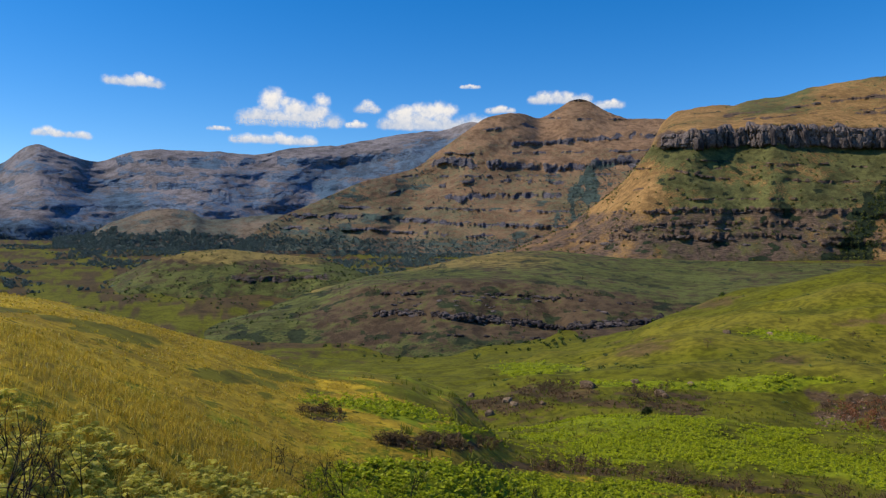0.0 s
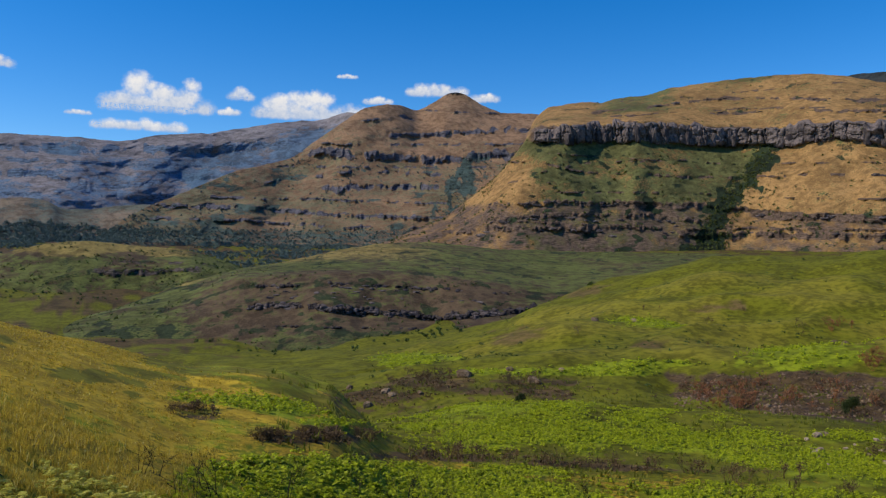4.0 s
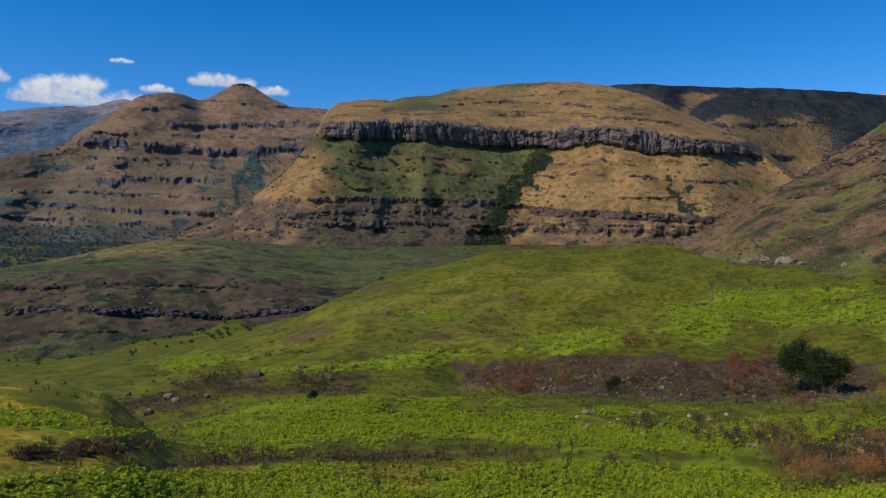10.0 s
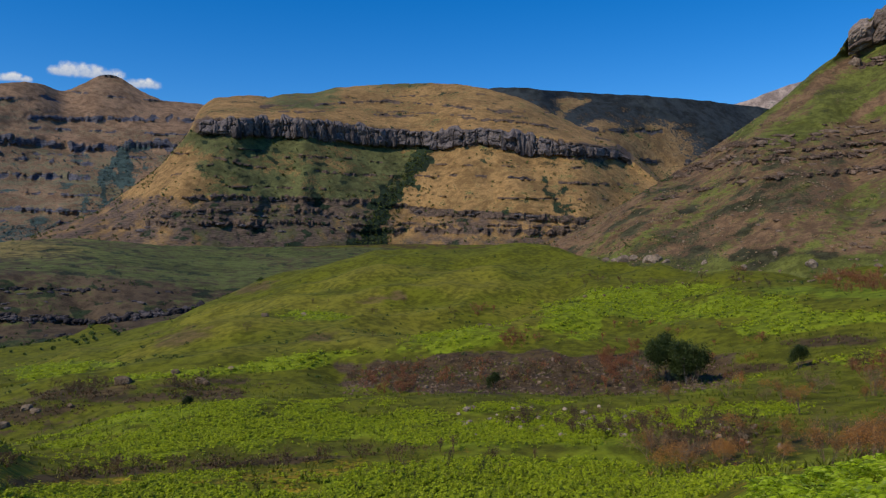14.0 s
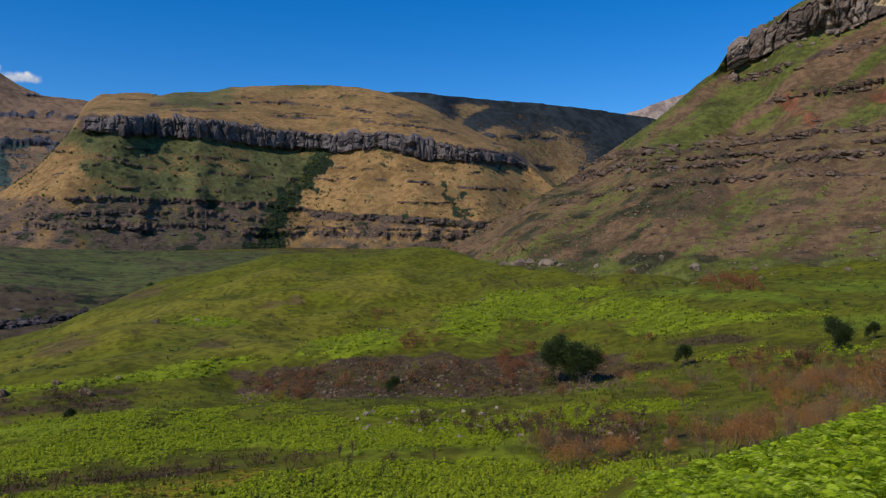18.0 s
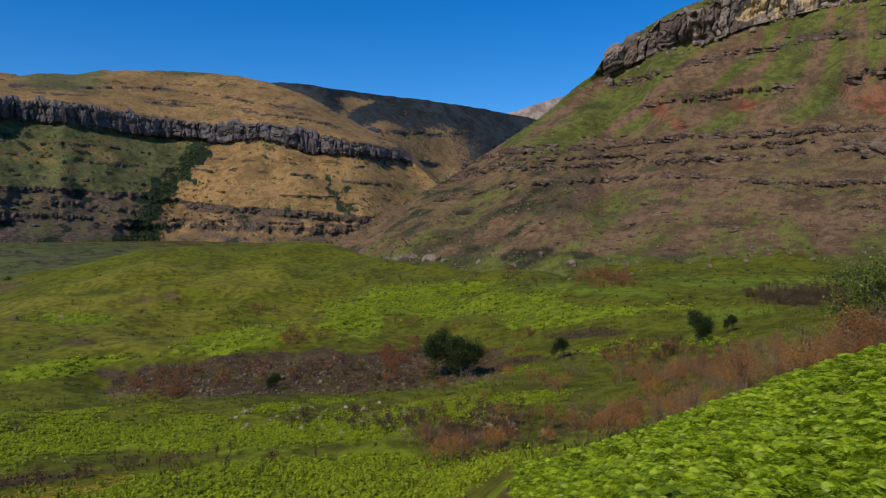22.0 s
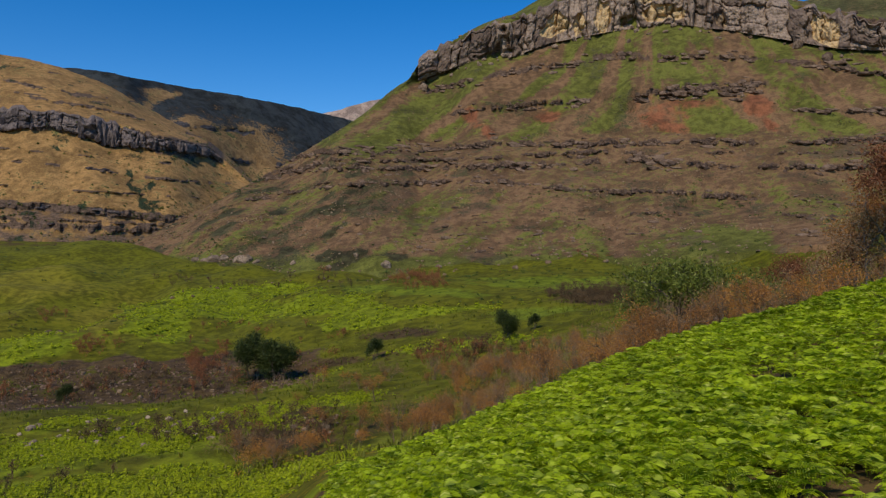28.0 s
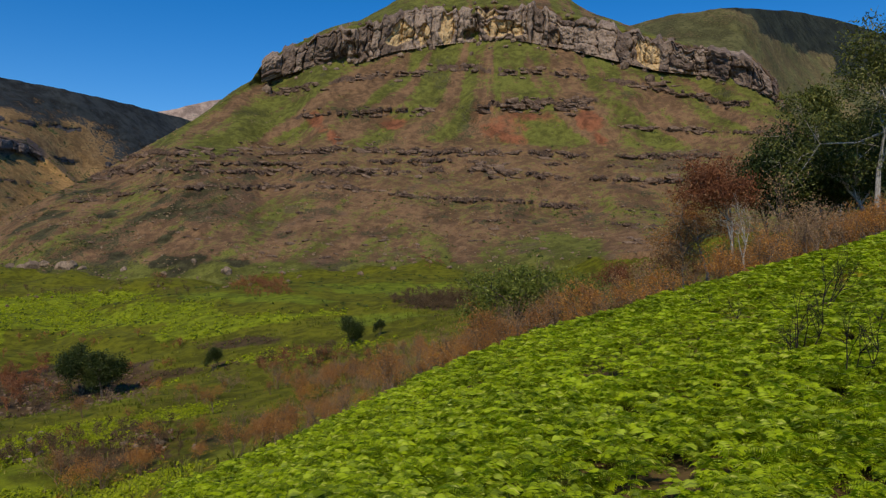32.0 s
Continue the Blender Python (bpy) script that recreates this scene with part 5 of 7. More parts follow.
def grass_keep(a, r, x, y):
    streak, below = brow_streak(a, ground_e(a, r))
    return (1 - 0.9 * ramp(streak, -0.1, 0.35) * ramp(-below, -5, -3)) * (1 - 0.6 * ramp(streak, 0.2, 0.6)) * ramp(-a + 0.05 * (r - 60), 1, 14) * (0.4 + 0.6 * ramp(fbm(x / 6, y / 6, 0.0, 3, 56), -0.4, 0.2))


def meadow_keep(a, r, x, y):
    return ramp(a, -8, 4) * (0.25 + 0.75 * ramp(fbm(x / 9, y / 9, 0.0, 3, 57), -0.2, 0.3))


strew("dry_grass", [tuft_shape(9, 11, 0.36, 0.010, 1.0), tuft_shape(8, 12, 0.42, 0.010, 1.1), tuft_shape(10, 13, 0.3, 0.012, 1.3)], scattered(15000, -33, 2, 9, 46, grass_keep, (0.6, 1.2), 1), [grass_leaf], "golden dry grass on the near hillside", "grass")
strew("short_grass", [tuft_shape(5, 16, 0.2, 0.026, 1.2), tuft_shape(5, 17, 0.17, 0.03, 1.5)], scattered(22000, -33, 6, 34, 112, grass_keep, (0.6, 1.2), 2), [grass_leaf], "short golden grass tufts towards the hill's brow", "grass")
strew("tall_grass", [tuft_shape(6, 14, 0.8, 0.05, 0.9), tuft_shape(6, 15, 0.7, 0.06, 1.0)], scattered(12000, -12, 106, 40, 210, meadow_keep, (0.6, 1.1), 2), [green_blade], "green meadow grass tufts between the bracken", "grass")


def scrub_keep(a, r, x, y):
    e, n = ground_e(a, r), fbm(x / 10, y / 10, 0.0, 3, 58)
    scar = ramp(a, 24, 28) * ramp(-a, -56, -51) * ramp(r, 150, 158) * ramp(-r, -218, -206) * ramp(n, -0.2, 0.4)
    return np.clip(patches(a, e, SCRUB, 0.5 * n) + 0.45 * scar, 0, 1)


clumps = [clump_shape(26, 21), clump_shape(22, 22), clump_shape(30, 23)]
strew("burnt_scrub", clumps, scattered(14000, -12, 80, 45, 280, scrub_keep, (0.4, 1.1), 2), [char_leaf], "brown burnt scrub in the gully and on the bank", "scrub")


def hill_bushes(a, r, x, y):
    n = fbm(x / 40, y / 40, 0.0, 3, 59)
    return 0.15 + 0.85 * ramp(n, 0.1, 0.4)


strew("hill_scrub", clumps, scattered(3600, 2, 100, 205, 480, hill_bushes, (0.5, 1.5), 2), [bush_leaf], "small green shrubs dotted over the grassy hill", "shrub")


def on_hill(data, n, keep, size, seed):
    """Places on a hill's sheet. keep: bearing, elevation, x, y -> chance."""
    a, R, E = data[:3]
    r = np.random.default_rng(seed)
    i, j = r.integers(0, R.shape[0], n), r.integers(1, R.shape[1], n)
    aa, RR, EE = a[i], R[i, j], E[i, j]
    b = np.radians(aa)
    x, y, z = RR * np.sin(b), RR * np.cos(b), CAMZ + RR * np.tan(np.radians(EE))
    ok = r.random(n) < keep(aa, EE, x, y, z)
    m = ok.sum()
    return np.stack([x[ok], y[ok], z[ok], r.uniform(0, 6.28, m), r.uniform(size[0], size[1], m), r.normal(0, 0.1, m)], 1)


def rock_shape(seed, tall=1.0):
    """A rough angular block."""
    r = np.random.default_rng(seed)
    V = np.array([(x, y, z) for x in (-1, 1) for y in (-1, 1) for z in (-0.5, 1)], float) * (1, 0.8, tall)
    V += r.normal(0, 0.24, V.shape)
    V[1::2, :2] *= r.uniform(0.55, 0.9)
    F = [(0, 1, 3), (0, 3, 2), (4, 6, 7), (4, 7, 5), (0, 4, 5), (0, 5, 1), (2, 3, 7), (2, 7, 6), (1, 5, 7), (1, 7, 3), (0, 2, 6), (0, 6, 4)]
    return V, np.array(F)


def on_rock(data, n, size, seed, least=0.35, top=99.0):
    """Places on the bare rock of a hill."""
    a, R, E, rock = data
    r = np.random.default_rng(seed)
    i, j = np.nonzero((rock > least) & (E < top))
    k = r.integers(0, len(i), n)
    i, j = i[k], j[k]
    b = np.radians(a[i])
    s = size[0] + (size[1] - size[0]) * r.random(n) ** 2
    return np.stack([R[i, j] * np.sin(b), R[i, j] * np.cos(b), CAMZ + R[i, j] * np.tan(np.radians(E[i, j])) - 0.3 * s, -b + r.normal(0, 0.3, n), s, r.normal(0, 0.12, n)], 1)


# ---- shrubs and trees ----
def burnt_shrub(seed, tall, leaf_mat, label, leaves=260):
    V, F, tips = skeleton_of(seed, tall, 5, 2, 0.032 * tall / 2.5, 0.4, 3)
    return plant("burnt_shrub", label, "shrub", "burnt shrubs", twig_bark, V, F, foliage_at(tips, int(leaves * 2.3), 0.056, 0.15, seed), leaf_mat)


BURNT = [burnt_shrub(61, 2.6, burnt_leaf, "rust-brown scorched shrub with thin dark branches", 520), burnt_shrub(62, 2.9, brown_leaf, "grey-brown withered shrub with bare twigs", 420),
         burnt_shrub(63, 2.2, orange_leaf, "orange-brown scorched shrub with dry leaves", 520), burnt_shrub(64, 3.2, brown_leaf, "brown nearly leafless shrub with fine twigs", 240)]
for ob, (b, r) in zip(BURNT, ((66.0, 78), (70.0, 74), (74.0, 82), (60.0, 88))):
    set_down(ob, b, r, b, 1.0)


def belt():
    """The burnt belt along the foot of the bracken slope."""
    r = np.random.default_rng(81)
    for k in range(540):
        b = r.uniform(48, 107)
        near, far = np.interp(b, [50, 60, 75, 90, 107], [70, 58, 48, 46, 48]), np.interp(b, [50, 60, 75, 90, 107], [135, 140, 135, 105, 84])
        d = r.uniform(near, far)
        if vnoise(b / 3.0, d / 14, 0, 82) < -0.45 or (b < 60 and r.random() < 0.65):
            continue
        ob = BURNT[int(r.choice(4, p=(0.34, 0.18, 0.36, 0.12)))]
        repeat(ob, b, d, r.uniform(0, 6.28), r.uniform(0.7, 1.4))


belt()


# thickets: bearing, elevation, half width, half height, how many
RUST_SPOTS = [(30.8, -9.7, 3.6, 1.0, 90), (38.5, -9.3, 12.0, 1.2, 60), (39.1, -6.9, 1.6, 0.6, 40), (46.6, -8.1, 1.5, 1.5, 100), (53.5, -8.3, 2.6, 1.0, 60), (62.0, -2.4, 2.4, 0.6, 70), (65.1, 0.1, 1.8, 0.7, 60), (52.0, -13.0, 5.0, 1.8, 22),
              (36.5, -4.7, 0.9, 0.5, 14), (58.0, -1.5, 6.0, 0.4, 30), (72.0, -0.4, 5.0, 0.4, 30), (66.0, -8.2, 5.0, 1.0, 90), (50.0, -6.2, 7.0, 0.8, 26), (79.0, -0.8, 2.0, 0.5, 20)]
BROWN_SPOTS = [(74.5, -3.2, 3.2, 0.8, 170), (8.0, -9.2, 3.0, 0.6, 50), (15.0, -9.3, 2.0, 0.5, 25), (-0.3, -13.3, 4.6, 0.4, 190), (-8.8, -11.1, 1.7, 0.3, 34), (9.0, -14.8, 6.0, 0.35, 36), (21.0, -15.0, 8.0, 0.4, 30), (32.0, -15.6, 9.0, 0.9, 40),
               (44.0, -12.8, 6.0, 0.9, 70), (52.0, -13.2, 5.0, 1.6, 60), (38.0, -9.4, 12.0, 1.1, 110), (26.0, -5.0, 9.0, 1.5, 14), (66.0, -7.8, 5.0, 1.0, 80), (50.0, -2.4, 9.0, 0.5, 40)]


def bank_shrubs():
    """Scorched shrubs on the banks further off."""
    shapes = []
    for seed in (65, 66, 67):
        V, F, tips = skeleton_of(seed, 2.4, 3, 1, 0.05, 0.6, 3)
        P, Q = foliage_at(tips, 120, 0.13, 0.22, seed)
        shapes.append((np.vstack([V, P]), np.vstack([F, Q + len(V)])))
    r = np.random.default_rng(83)
    red, brown = [], []
    for kind, spots in ((red, RUST_SPOTS), (brown, BROWN_SPOTS)):
        for b, e, w, h, n in spots:
            for k in range(n):
                g, d = r.uniform(0, 6.28), r.random() ** 0.5
                bb, ee = b + w * d * math.cos(g), e + h * d * math.sin(g)
                far = ground_r(bb, ee)
                x, y, z = spot(bb, far)
                if vnoise(bb * 0.9, far / 9, 0, 84) > -0.35:
                    kind.append((x, y, z, r.uniform(0, 6.28), r.uniform(0.6, 1.3) * (0.3 + 0.45 * (far > 80) + 0.25 * (far > 140) + 0.4 * (far > 250)), r.normal(0, 0.1)))
    strew("scorched_thicket", shapes, red, [rust_leaf], "rust-red scorched shrubs on the valley banks", "shrub")
    strew("withered_thicket", shapes, brown, [char_leaf], "grey-brown withered shrubs on the valley banks", "shrub")


bank_shrubs()


def dead_shrub(seed, tall, stems, label):
    V, F, tips = skeleton_of(seed, tall, stems, 2, 0.012 * tall + 0.008, 0.5)
    return plant("dead_shrub", label, "dead shrub", "bare stems", char_bark, V, F)


DEAD = [dead_shrub(71, 1.5, 2, "blackened bare shrub standing in dry grass"), dead_shrub(72, 1.8, 3, "charred leafless shrub with forked stems"), dead_shrub(73, 1.2, 1, "thin blackened stem with bare side twigs")]
for ob, (b, r) in zip(DEAD, ((-27.0, 15.0), (-29.3, 13.0), (-20.5, 24.0))):
    set_down(ob, b, r, b)
for k, b, r, s in ((1, -25.2, 18, 0.9), (0, -24.0, 21, 0.7), (2, -21.5, 27, 0.9), (0, -28.4, 19, 1.0), (1, -31.5, 15, 1.0), (0, -10.0, 33, 1.0), (1, -7.5, 36, 1.25), (2, -7.0, 36, 1.6), (0, -8.6, 34, 0.9), (1, -2.4, 40, 1.1), (2, -2.9, 42, 1.0),
                  (0, 8.0, 52, 1.2), (1, 9.0, 54, 1.1), (2, 13.0, 55, 2.0), (2, 13.8, 57, 1.5), (0, 3.0, 46, 1.0), (0, -1.0, 110, 1.5), (1, 20, 66, 1.3), (0, 31, 70, 1.4), (1, 36, 72, 1.2), (0, 27, 68, 1.2), (0, 44, 70, 1.2),
                  (2, 96.0, 24.0, 1.6), (0, 99.5, 19.0, 1.0), (1, 100.5, 20, 0.95), (1, 103.5, 17.0, 0.9), (0, 94, 30, 0.8), (1, 101.3, 24, 1.1), (1, -30.2, 17, 0.9), (2, -26.2, 14.5, 1.0), (0, -23.0, 17.5, 0.8), (1, -12.2, 36, 0.9), (0, -11.2, 37, 1.0), (2, -5.6, 40, 1.2), (0, 5.5, 50, 1.1), (1, 6.5, 52, 1.2)):
    repeat(DEAD[k], b, r, b * 2.1, s)


def tree(name, label, category, seed, tall, trunk, depth, wood, leaf_mat, leaves, leaf, cloud, stems=1, wide=0.6, flat=1.0, group=""):
    V, F, tips = skeleton_of(seed, tall, stems, depth, trunk, wide, 6)
    grow = tall / (tips[:, 2].max() + cloud)
    for P in (V, tips):
        P *= grow
        P[:, :2] *= flat
    c = foliage_at(tips, int(leaves * 2.2), leaf * 0.62, cloud, seed + 1, tall * 0.1)
    return plant(name, label, category, group, wood, V, F, c, leaf_mat, "trunk", "crown")


set_down(tree("round_bush", "broad grey-green rounded bush among burnt shrubs", "bush", 91, 8.6, 0.22, 3, grey_bark, bush_near, 11000, 0.3, 0.5, 6, 0.85, 1.5), 82.0, 76, 0.4, 1.0, 1.0)
set_down(tree("round_bush", "smaller dark green bush beside the broad bush", "bush", 92, 6.2, 0.15, 3, grey_bark, bush_near, 4600, 0.26, 0.42, 5, 0.75, 1.5), 86.2, 78, 1.0, 1.0, 1.2)
VALLEY_TREE = set_down(tree("valley_tree", "dark evergreen tree on the burnt bank", "tree", 93, 12.6, 0.3, 3, grey_bark, shade_leaf, 6400, 0.4, 0.8, 3, 0.6, 0.6, "valley trees"), 49.6, ground_r(49.6, -9.5), 0.0, 1.0, 1.6)
repeat(VALLEY_TREE, 51.3, ground_r(51.3, -9.6), 2.0, 0.9, "smaller dark evergreen tree on the burnt bank", 1.5)
repeat(VALLEY_TREE, 68.3, 166, 1.0, 0.62, "round dark green tree at the meadow's edge", 1.2)
repeat(VALLEY_TREE, 70.4, 172, 3.0, 0.3, "small dark green bush at the meadow's edge")
repeat(VALLEY_TREE, 58.5, 170, 3.0, 0.4, "low dark green bush on the bank")
repeat(VALLEY_TREE, 37.3, 160, 4.0, 0.33, "low dark green bush under the bank")
repeat(VALLEY_TREE, 15.0, 168, 4.0, 0.25, "low dark green bush in the gully")
repeat(VALLEY_TREE, 77.3, 128, 2.5, 0.22, "low dark green bush among burnt scrub")
set_down(tree("forest_tree", "tall olive-green tree with pale bare limbs", "tree", 94, 17.5, 0.34, 3, pale_bark, tree_leaf, 6200, 0.26, 0.6, 1, 0.8, 1.0), 104.6, 66, 0.0)
set_down(tree("forest_tree", "dense dark evergreen tree at the forest's edge", "tree", 95, 13.4, 0.3, 3, grey_bark, shade_leaf, 8000, 0.34, 0.7, 2, 0.5, 0.7), 99.0, 80, 1.0)
set_down(tree("forest_tree", "dark evergreen tree behind scorched shrubs", "tree", 103, 12.2, 0.3, 3, grey_bark, shade_leaf, 8000, 0.34, 0.8, 3, 0.5, 0.95), 101.4, 76, 2.4)
set_down(tree("forest_tree", "broad dark green tree behind burnt shrubs", "tree", 96, 17.0, 0.34, 3, pale_bark, tree_leaf, 8000, 0.34, 0.65, 1, 0.6, 0.75), 102.6, 86, 2.0)
set_down(tree("forest_tree", "dark olive tree at the edge of the woodland", "tree", 97, 12.0, 0.25, 3, pale_bark, shade_leaf, 7000, 0.3, 0.8, 2, 0.7, 1.1), 105.6, 72, 3.0)
set_down(tree("scorched_tree", "scorched tree with rust-brown leaves and pale trunk", "tree", 98, 11.2, 0.24, 3, pale_bark, rust_leaf, 6500, 0.2, 0.55, 1, 0.6, 0.9), 95.9, 68, 4.0)
set_down(tree("scorched_tree", "red-brown scorched tree with a ragged crown", "tree", 104, 9.0, 0.2, 3, pale_bark, burnt_leaf, 3600, 0.19, 0.5, 1, 0.65, 1.0), 94.2, 74, 1.0)
set_down(tree("scorched_tree", "small scorched tree with sparse brown leaves", "tree", 99, 7.4, 0.16, 3, grey_bark, brown_leaf, 2200, 0.16, 0.5, 1, 0.65, 1.1), 92.6, 72, 5.0)
set_down(tree("scorched_tree", "red-brown scorched bush at the foot of the hill", "tree", 100, 5.4, 0.12, 3, grey_bark, rust_leaf, 2600, 0.18, 0.5, 3, 0.7, 1.1), 88.6, 84, 0.0)
set_down(tree("scorched_tree", "rust-red scorched bush beside a yellow-green bush", "tree", 105, 5.0, 0.12, 3, grey_bark, rust_leaf, 2400, 0.18, 0.5, 3, 0.7, 1.2), 91.8, 80, 2.0)
set_down(tree("scorched_tree", "scorched tree with thin brown crown", "tree", 102, 8.5, 0.14, 3, grey_bark, brown_leaf, 1300, 0.16, 0.5, 2, 0.6, 1.0), 98.4, 62, 2.0)
set_down(tree("bare_tree", "leafless pale tree with forking limbs", "tree", 106, 7.5, 0.17, 3, pale_bark, brown_leaf, 160, 0.12, 0.4, 1, 0.55, 1.0), 96.7, 62, 0.7)
set_down(tree("lime_bush", "small yellow-green bush among scorched shrubs", "bush", 101, 4.2, 0.09, 3, pale_bark, lime_leaf, 1300, 0.16, 0.4, 2, 0.6, 0.95), 90.5, 74, 0.0)

# ---- far woods and bushes ----
blobs = [clump_shape(34, 31, 1.0, 0.3, 1.1), clump_shape(30, 32, 1.0, 0.3, 1.0), clump_shape(28, 33, 1.0, 0.34, 0.9)]


def mesa_dots(a, e, x, y, z):
    k = np.interp(e, [0.6, 3.1, 5.2, 7.3, 8.3], [28.3, 29.3, 30.6, 32.0, 33.1])
    wood = ramp(1 - np.abs(a - k) / np.interp(e, [0.5, 4, 8], [1.7, 1.2, 0.8]), 0, 0.5) * ramp(-e, -8.6, -8.0)
    dots = ramp(fbm(x / 60, y / 60, z / 60, 3, 84), 0.05, 0.45) * 0.2 + 0.02
    return np.clip(wood + dots * ramp(-e, -9, -8) + 0.006, 0, 1)


strew("mesa_bushes", blobs, on_hill(MESA_AT, 26000, mesa_dots, (1.6, 4.6), 1), [dark_leaf], "dark bushes and ravine woodland on the flat-topped mountain", "woodland")


def peak_dots(a, e, x, y, z):
    wood = ramp(1.6 - np.abs(a - (9.2 + (e - 3.0) * 0.55)), 0, 1.0) * ramp(-e, -8.2, -7.0)
    return np.clip(0.5 * wood + ramp(fbm(x / 70, y / 70, z / 70, 3, 85), 0.0, 0.5) * 0.2 * ramp(-e, -8.5, -7.0) + 0.8 * ramp(-e, -2.2, -1.6), 0, 1)


strew("mountain_bushes", blobs, on_hill(PEAK_AT, 20000, peak_dots, (2.0, 5.0), 2), [hazy_leaf], "dark bushes and woods on the domed mountain", "woodland")
strew("knoll_bushes", blobs, on_hill(KNOLL_AT, 9000, lambda a, e, x, y, z: 0.03 + 0.35 * ramp(fbm(x / 35, y / 35, 0.0, 3, 86), 0.1, 0.5), (0.5, 1.7), 3), [bush_leaf], "small bushes dotted over the knoll", "shrub")
strew("far_knoll_bushes", blobs, on_hill(KNOLLB_AT, 5000, lambda a, e, x, y, z: 0.08 + 0.4 * ramp(fbm(x / 45, y / 45, 0.0, 3, 87), 0.0, 0.5), (1.0, 2.6), 4), [bush_leaf], "small trees dotted over the rounded knoll", "shrub")
strew("hillside_bushes", clumps, on_hill(MAIN_AT, 12000, lambda a, e, x, y, z: 0.02 + 0.5 * ramp(fbm(x / 25, y / 25, z / 25, 3, 88), 0.2, 0.5) * ramp(-e, -12, -4), (0.8, 2.2), 5), [bush_leaf], "small shrubs on the steep hillside", "shrub")
strew("hillside_dead_scrub", clumps, on_hill(MAIN_AT, 9000, lambda a, e, x, y, z: 0.02 + 0.6 * ramp(fbm(x / 20, y / 20, z / 20, 3, 89), 0.15, 0.5) * ramp(-e, -6, -1), (0.8, 2.2), 6), [brown_leaf], "grey-brown dead scrub on the steep hillside", "scrub")


def valley_wood(a, r, x, y):
    n = fbm(x / 130, y / 130, 0.0, 3, 90)
    return ramp(n + 0.25 * ramp(r, 1250, 1500) + 0.6 * fbm(x / 45, y / 45, 0.0, 2, 91), 0.05, 0.35)


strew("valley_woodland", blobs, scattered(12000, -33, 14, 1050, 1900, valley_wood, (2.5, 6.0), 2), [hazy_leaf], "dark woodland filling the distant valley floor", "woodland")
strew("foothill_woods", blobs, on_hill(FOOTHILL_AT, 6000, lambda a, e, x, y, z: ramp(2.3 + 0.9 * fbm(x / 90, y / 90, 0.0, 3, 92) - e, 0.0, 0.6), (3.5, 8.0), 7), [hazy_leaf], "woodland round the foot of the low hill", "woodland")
strew("range_woods", blobs, on_hill(FAR_RANGE_AT, 9000, lambda a, e, x, y, z: ramp(2.6 + 1.0 * fbm(x / 260, y / 260, 0.0, 3, 93) - e, 0.0, 0.6), (7.0, 15.0), 8), [hazy_blue_leaf], "hazy woodland at the foot of the far range", "woodland")
strew("plateau_bushes", blobs, scattered(1500, -30, 20, 480, 1100, valley_wood, (1.5, 3.5), 2), [bush_leaf], "scattered bushes on the valley side", "shrub")


# ---- rocks ----
def stone(name, base, light, fine=1.0):
    mat, t, b = shader(name, 0.92)
    pos = node(t, "ShaderNodeNewGeometry").outputs["Position"]
    own = node(t, "ShaderNodeObjectInfo").outputs["Random"]
    n, f = noise_of(t, 0.35 * fine, 6, pos, 0.65), noise_of(t, 2.2 * fine, 5, pos, 0.7)
    streak = noise_of(t, 0.5 * fine, 5, node(t, "ShaderNodeVectorMath", [pos, (1.0, 1.0, 0.18)], operation="MULTIPLY").outputs[0], 0.6)
    c = mixed(t, spread(t, calc(t, "MULTIPLY_ADD", own, 0.35, calc(t, "MULTIPLY", n, 1.2)), 0.5, 0.95), base, light)
    c = mixed(t, calc(t, "MULTIPLY", spread(t, streak, 0.52, 0.62), 0.5), c, tuple(x * 0.35 for x in base))
    c = mixed(t, calc(t, "MULTIPLY", spread(t, f, 0.48, 0.6), 0.6), c, tuple(x * 0.6 for x in base))
    t.links.new(c, b.inputs["Base Color"])
    t.links.new(node(t, "ShaderNodeBump", {"Strength": 0.8, "Distance": 0.3, "Height": calc(t, "ADD", n, f)}).outputs[0], b.inputs["Normal"])
    return mat


boulder_stone = stone("boulder_stone", (0.15, 0.10, 0.06), (0.29, 0.205, 0.125))
pale_stone = stone("pale_boulder_stone", (0.14, 0.10, 0.068), (0.32, 0.235, 0.16))
mesa_stone = stone("mesa_cliff_stone", (0.045, 0.038, 0.04), (0.175, 0.14, 0.125), 0.1)
white_stone = stone("bleached_stone", (0.23, 0.17, 0.11), (0.42, 0.32, 0.22))
cliff_stone = stone("cliff_stone", (0.105, 0.07, 0.048), (0.33, 0.235, 0.16))
ledge_stone = stone("ledge_stone", (0.095, 0.062, 0.043), (0.26, 0.175, 0.118))


